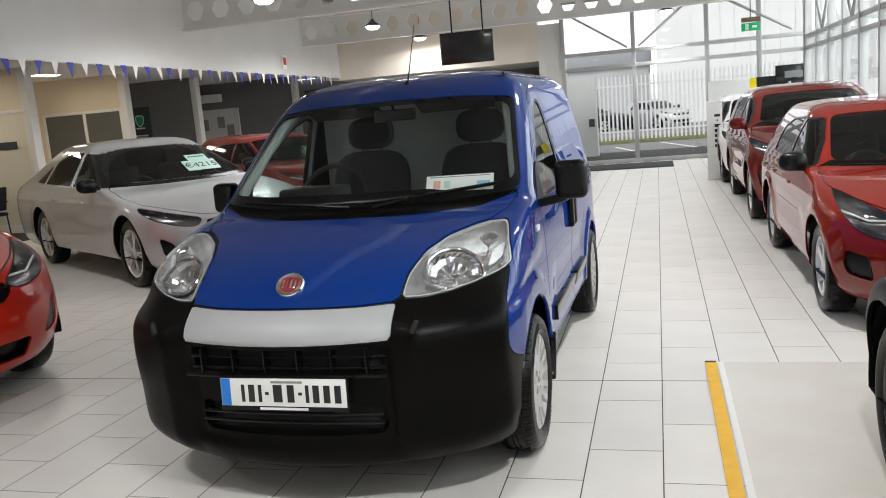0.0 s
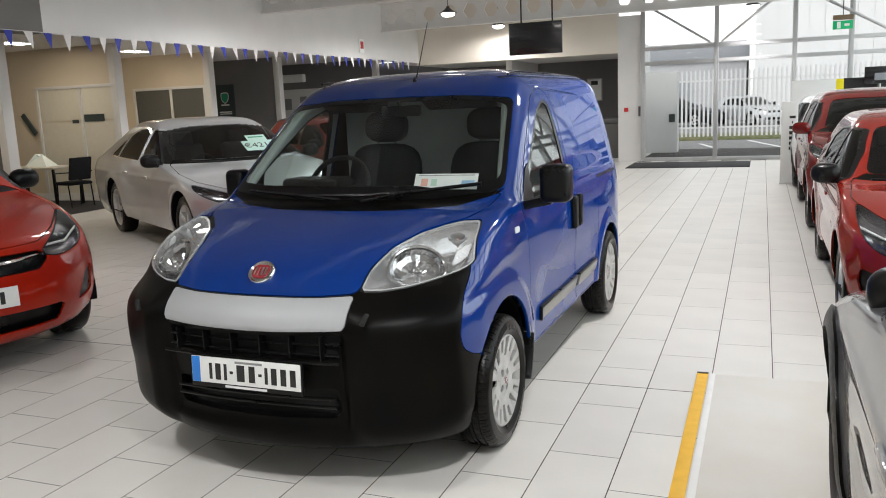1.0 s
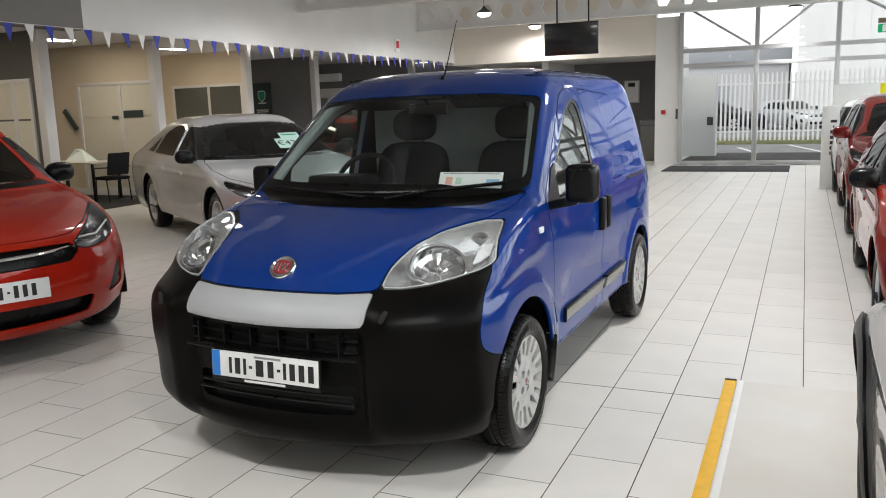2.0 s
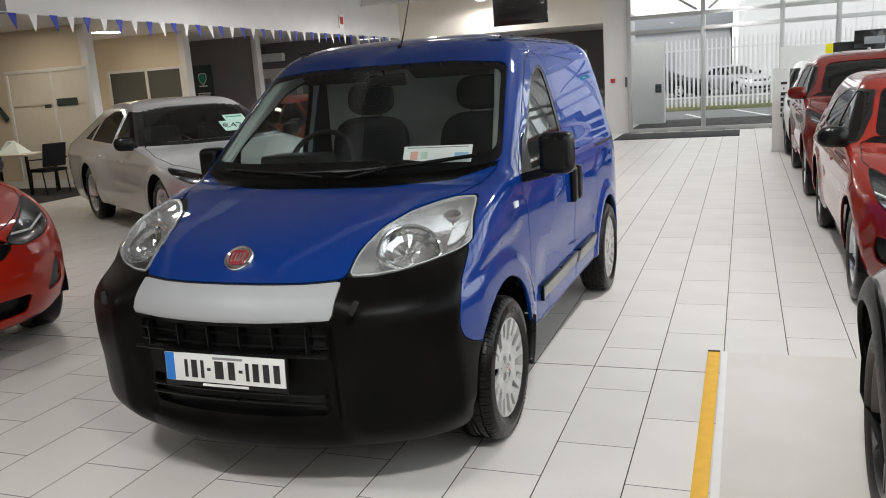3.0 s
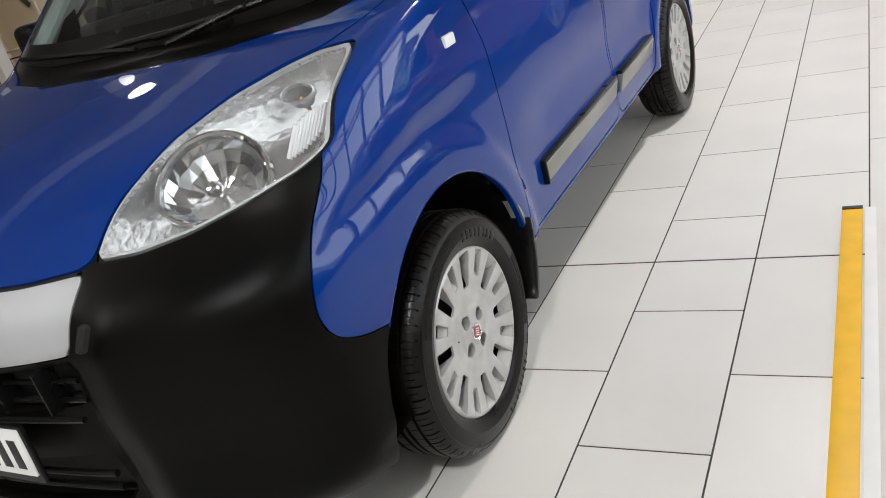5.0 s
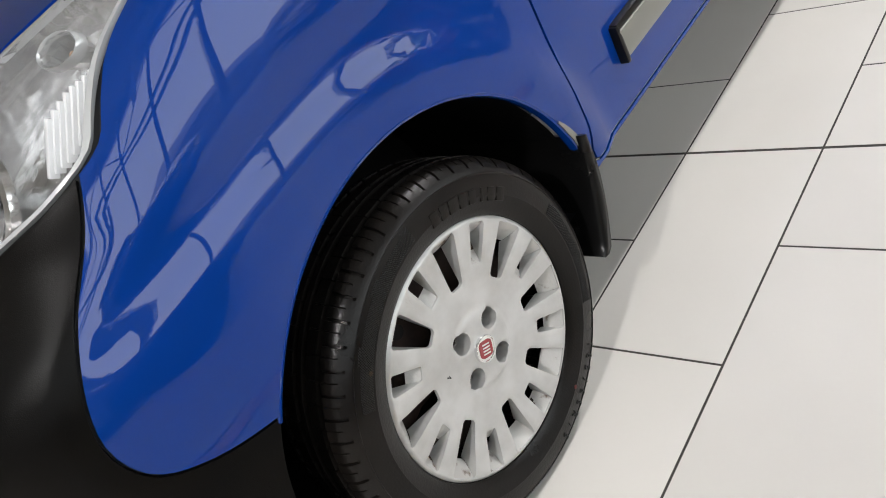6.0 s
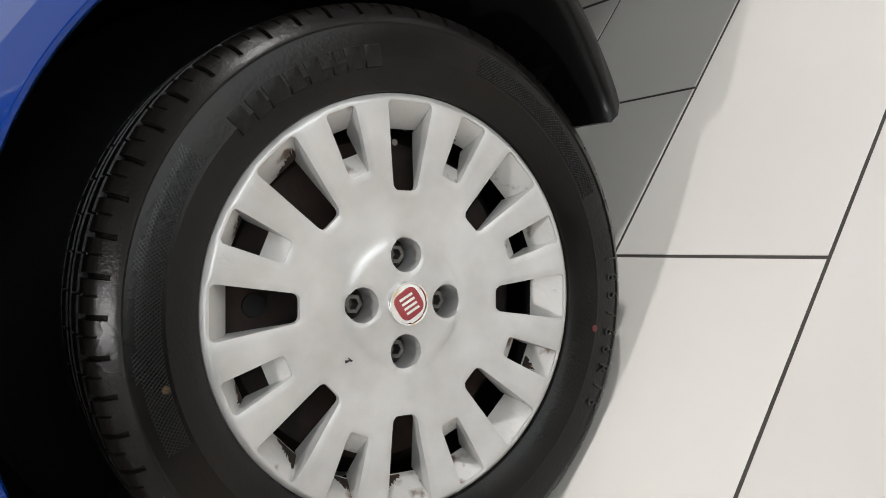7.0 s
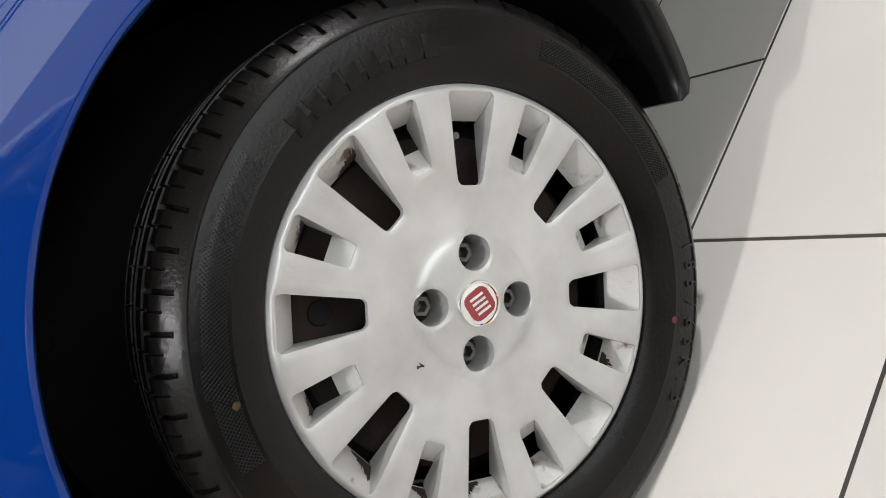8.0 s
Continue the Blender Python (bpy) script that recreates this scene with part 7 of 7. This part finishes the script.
def office_chair(m):
    e = empty("office_chair", m, "black meeting chair with thin metal legs", "chair", "office chairs")
    box("seat", (0, 0, 0.45), (0.48, 0.46, 0.06), SEAT, e, bevel=0.025)
    bm = bmesh.new()
    add_box(bm, (0.25, 0, 0.72), (0.045, 0.44, 0.42), bevel=0.02, seg=3, m=pose(0, 0, 0, 0, 14, 0))
    part("backrest", bm, SEAT, e)
    for x in (-0.2, 0.22):
        for y in (-0.23, 0.23):
            tube("leg", [(x, y, 0.0 + 0.012), (x * 0.8, y, 0.45)], 0.012, PLASTIC_SMOOTH, e, n=8)
    for y in (-0.24, 0.24):
        tube("armrest", [(-0.18, y, 0.45), (-0.18, y, 0.64), (0.24, y, 0.66)], 0.012, PLASTIC_SMOOTH, e, n=8)
    return e


ch = office_chair(pose(-10.02, 8.2, 0, 0, 0, -12))
copy_thing(ch, pose(-11.0, 7.65, 0, 0, 0, -95))

# ---------------------------------------------------------------- bunting
bunt = empty("bunting", None, "string of blue and white triangular pennants", "bunting")
tube("string", [(-6.62, 1.0, 2.71), (-6.62, 16.9, 2.71)], 0.004, FLAG_WHITE, bunt, n=6)
random.seed(5)
yy, k = 1.3, 0
while yy < 16.6:
    tip = random.uniform(-0.03, 0.03)
    put("pennant", [(-6.62, yy - 0.07, 2.71), (-6.62, yy + 0.07, 2.71), (-6.60 + tip, yy + random.uniform(-0.02, 0.02), 2.50), (-6.623, yy - 0.07, 2.71), (-6.623, yy + 0.07, 2.71), (-6.603 + tip, yy, 2.50)], [(0, 1, 2), (5, 4, 3), (0, 2, 5, 3), (1, 4, 5, 2)], FLAG_BLUE if k % 2 else FLAG_WHITE, bunt, smooth=False)
    yy += 0.315 + random.uniform(-0.03, 0.03)
    k += 1

# ---------------------------------------------------------------- fittings
ex = empty("exit_sign", pose(3.50, 16.75, 2.92), "green emergency exit sign on a dark fitting", "sign")
box("fitting", (0, 0, 0.16), (0.40, 0.10, 0.10), mat("brown_fitting", (0.16, 0.11, 0.06), 0.5), ex)
box("panel", (0, 0, 0.0), (0.40, 0.02, 0.18), GREEN_SIGN, ex)
box("arrow_bar", (0.08, -0.014, 0.0), (0.10, 0.004, 0.05), SIGN_WHITE, ex, bevel=0)
box("door_mark", (-0.08, -0.014, 0.0), (0.07, 0.004, 0.14), SIGN_WHITE, ex, bevel=0)
tube("hanger", [(0, 0, 0.2), (0, 0, 1.70)], 0.01, SHADE, ex, n=6)
tagged(box("call_point", (-1.20, 17.07, 1.27), (0.10, 0.05, 0.10), RED_BOX, bevel=0.006), "small red fire call point on the column", "call point")
tagged(box("door_opener", (-0.88, 17.06, 1.22), (0.05, 0.06, 0.24), SHADE, bevel=0.008), "dark door release beside the entrance", "switch")
tagged(box("wall_sign", (-6.63, 13.7, 2.98), (0.02, 0.22, 0.30), SIGN_WHITE, bevel=0.002), "small red and white wall sign", "sign")
box("sign_mark", (-6.617, 13.7, 3.0), (0.008, 0.14, 0.16), RED_BOX, bpy.data.objects["wall_sign"], bevel=0)
pf = empty("picture_frame", pose(-2.78, 21.36, 1.83), "framed white notice with a dark heading", "picture")
box("frame_board", (0, 0, 0), (0.46, 0.03, 0.66), ALU, pf)
box("sheet", (0, -0.018, 0), (0.40, 0.006, 0.60), SIGN_WHITE, pf, bevel=0)
box("heading", (0, -0.023, 0.20), (0.20, 0.004, 0.12), INK, pf, bevel=0)
bn = empty("litter_bin", pose(-1.75, 18.6, 0), "tall dark litter bin with a lid", "bin")
box("body", (0, 0, 0.45), (0.45, 0.45, 0.90), WALL_DARK, bn, bevel=0.03)
box("lid", (0, 0, 0.98), (0.50, 0.50, 0.16), SHADE, bn, bevel=0.04, seg=3)

# model stand and signs by the entrance
st = empty("model_stand", pose(2.35, 11.75, 0), "white upright display stand with a dark vertical name", "display stand")
box("panel", (0, 0, 0.69), (0.26, 0.06, 1.38), SIGN_WHITE, st, bevel=0.006)
box("foot", (0, 0.05, 0.01), (0.28, 0.30, 0.02), STEEL_WHITE, st)
for i, hgt in enumerate((0.075, 0.075, 0.075, 0.075, 0.075, 0.05, 0.06)):
    box("name_bar", (0.045, -0.032, 0.60 + i * 0.088), (0.095 if i != 5 else 0.02, 0.006, hgt * 0.72), INK, st, bevel=0)
sg = empty("sign_wall", pose(3.35, 15.5, 0), "low white display wall with yellow and black header", "display wall")
box("board", (-0.45, 0, 0.88), (0.85, 0.08, 1.76), SIGN_WHITE, sg)
box("yellow_block", (0.04, 0, 1.62), (0.14, 0.085, 0.28), SIGN_YELLOW, sg)
box("black_header", (0.58, 0, 1.66), (0.94, 0.08, 0.22), INK, sg)
box("lower_board", (0.58, 0, 0.77), (0.94, 0.06, 1.54), SIGN_WHITE, sg)
mon = empty("small_screen", pose(4.10, 15.3, 0), "dark advertising screen on a stand", "screen")
box("screen_panel", (0, 0, 1.80), (0.56, 0.05, 0.34), SCREEN, mon)
tube("pole", [(0, 0.05, 0.0), (0, 0.05, 1.7)], 0.03, ALU, mon)
box("picture", (0.08, -0.028, 1.77), (0.36, 0.006, 0.14), CLAD, mon, bevel=0)


# price cards behind windscreens
def price_card(car_pose, local, text):
    e = empty("price_card", car_pose @ local, "pale green price card behind a windscreen", "card", "price cards")
    box("sheet", (0, 0, 0), (0.42, 0.24, 0.003), PAPER_GREEN, e, bevel=0)
    box("upper_sheet", (0.02, 0.19, 0.0), (0.26, 0.15, 0.003), PAPER_GREEN, e, bevel=0)
    box("heading", (0.02, 0.21, 0.0025), (0.20, 0.025, 0.002), SIGN_GREEN, e, bevel=0)
    if text:
        text_mesh("price", text, 0.155, Matrix.Translation((0, 0, 0.003)), INK, e)
    else:
        box("text_bar", (0, 0.0, 0.0025), (0.30, 0.09, 0.002), SIGN_GREEN, e, bevel=0)


price_card(pose(-3.50, 4.66, 0, 0, 0, 56), pose(0.33, 0.87, 1.185, 28, 0, 0), "€4215")
price_card(pose(-3.9, 8.9, 0, 0, 0, 56), pose(0.30, 0.72, 1.08, 28, 0, 0), "")
price_card(RED_HATCH, pose(0.1, 0.80, 1.13, 28, 0, 0), "")
dc = empty("dash_card", FACING @ pose(0.38, 0.60, 1.075, 28, 0, 0), "white card lying on the dashboard", "card")
box("sheet", (0, 0, 0), (0.30, 0.10, 0.003), PAPER, dc, bevel=0)
box("text_bar", (0, 0.0, 0.0025), (0.22, 0.03, 0.002), INK_GREY, dc, bevel=0)

# ---------------------------------------------------------------- floor tiles
TW, TL, GAP = 0.3235, 0.6280, 0.0050


def tile_mesh(w, l):
    hw, hl, b = w / 2, l / 2, 0.0006
    V = [(-hw, -hl, -0.008), (hw, -hl, -0.008), (hw, hl, -0.008), (-hw, hl, -0.008), (-hw, -hl, -b), (hw, -hl, -b), (hw, hl, -b), (-hw, hl, -b),
         (-hw + b, -hl + b, 0), (hw - b, -hl + b, 0), (hw - b, hl - b, 0), (-hw + b, hl - b, 0)]
    F = [(8, 9, 10, 11)] + [(i, (i + 1) % 4, 4 + (i + 1) % 4, 4 + i) for i in range(4)] + [(4 + i, 4 + (i + 1) % 4, 8 + (i + 1) % 4, 8 + i) for i in range(4)]
    return V, F


shared, rest_V, rest_F = {}, [], []
near_n = 0
JOINT = 0.904
for c in range(-43, 13):
    cw = TW if c >= -4 else 0.3400
    xa = 1.0355 + c * TW if c >= -4 else 1.0355 - 4 * TW + (c + 4) * cw
    if xa < X0 or xa + cw > X1 + 0.3:
        continue
    half = (c % 2 == 0)
    ys = sorted({round(JOINT + i * TL, 4) for i in range(-17, 34)} if not half else {round(JOINT, 4)} | {round(JOINT + (i + 0.5) * TL, 4) for i in range(-17, 34)})
    for ya, yb in zip(ys, ys[1:]):
        w = cw - GAP
        ya, yb = (ya + 0.002 if abs(ya - JOINT) < 0.001 else ya), (yb - 0.002 if abs(yb - JOINT) < 0.001 else yb)
        l = yb - ya - GAP
        cx, cy = xa + cw / 2, (ya + yb) / 2
        if cy > 17.0 and cx > -1.0 or cy > 21.2:
            continue
        key = (round(w, 3), round(l, 3))
        if -1.9 < cx < 3.1 and -3.3 < cy < 6.3 and near_n < 300:
            near_n += 1
            if key not in shared:
                V, F = tile_mesh(w, l)
                me = bpy.data.meshes.new("tile")
                me.from_pydata(V, [], F)
                me.materials.append(TILE)
                shared[key] = me
            o = new("tile", shared[key])
            o.parent = base
            o.location = (cx, cy, 0)
        else:
            V, F = tile_mesh(w, l)
            n0 = len(rest_V)
            rest_V += [(v[0] + cx, v[1] + cy, v[2]) for v in V]
            rest_F += [tuple(i + n0 for i in f) for f in F]
tagged(put("outer_tiles", rest_V, rest_F, TILE, base, smooth=False), "pale porcelain floor tiles", kind="stuff")
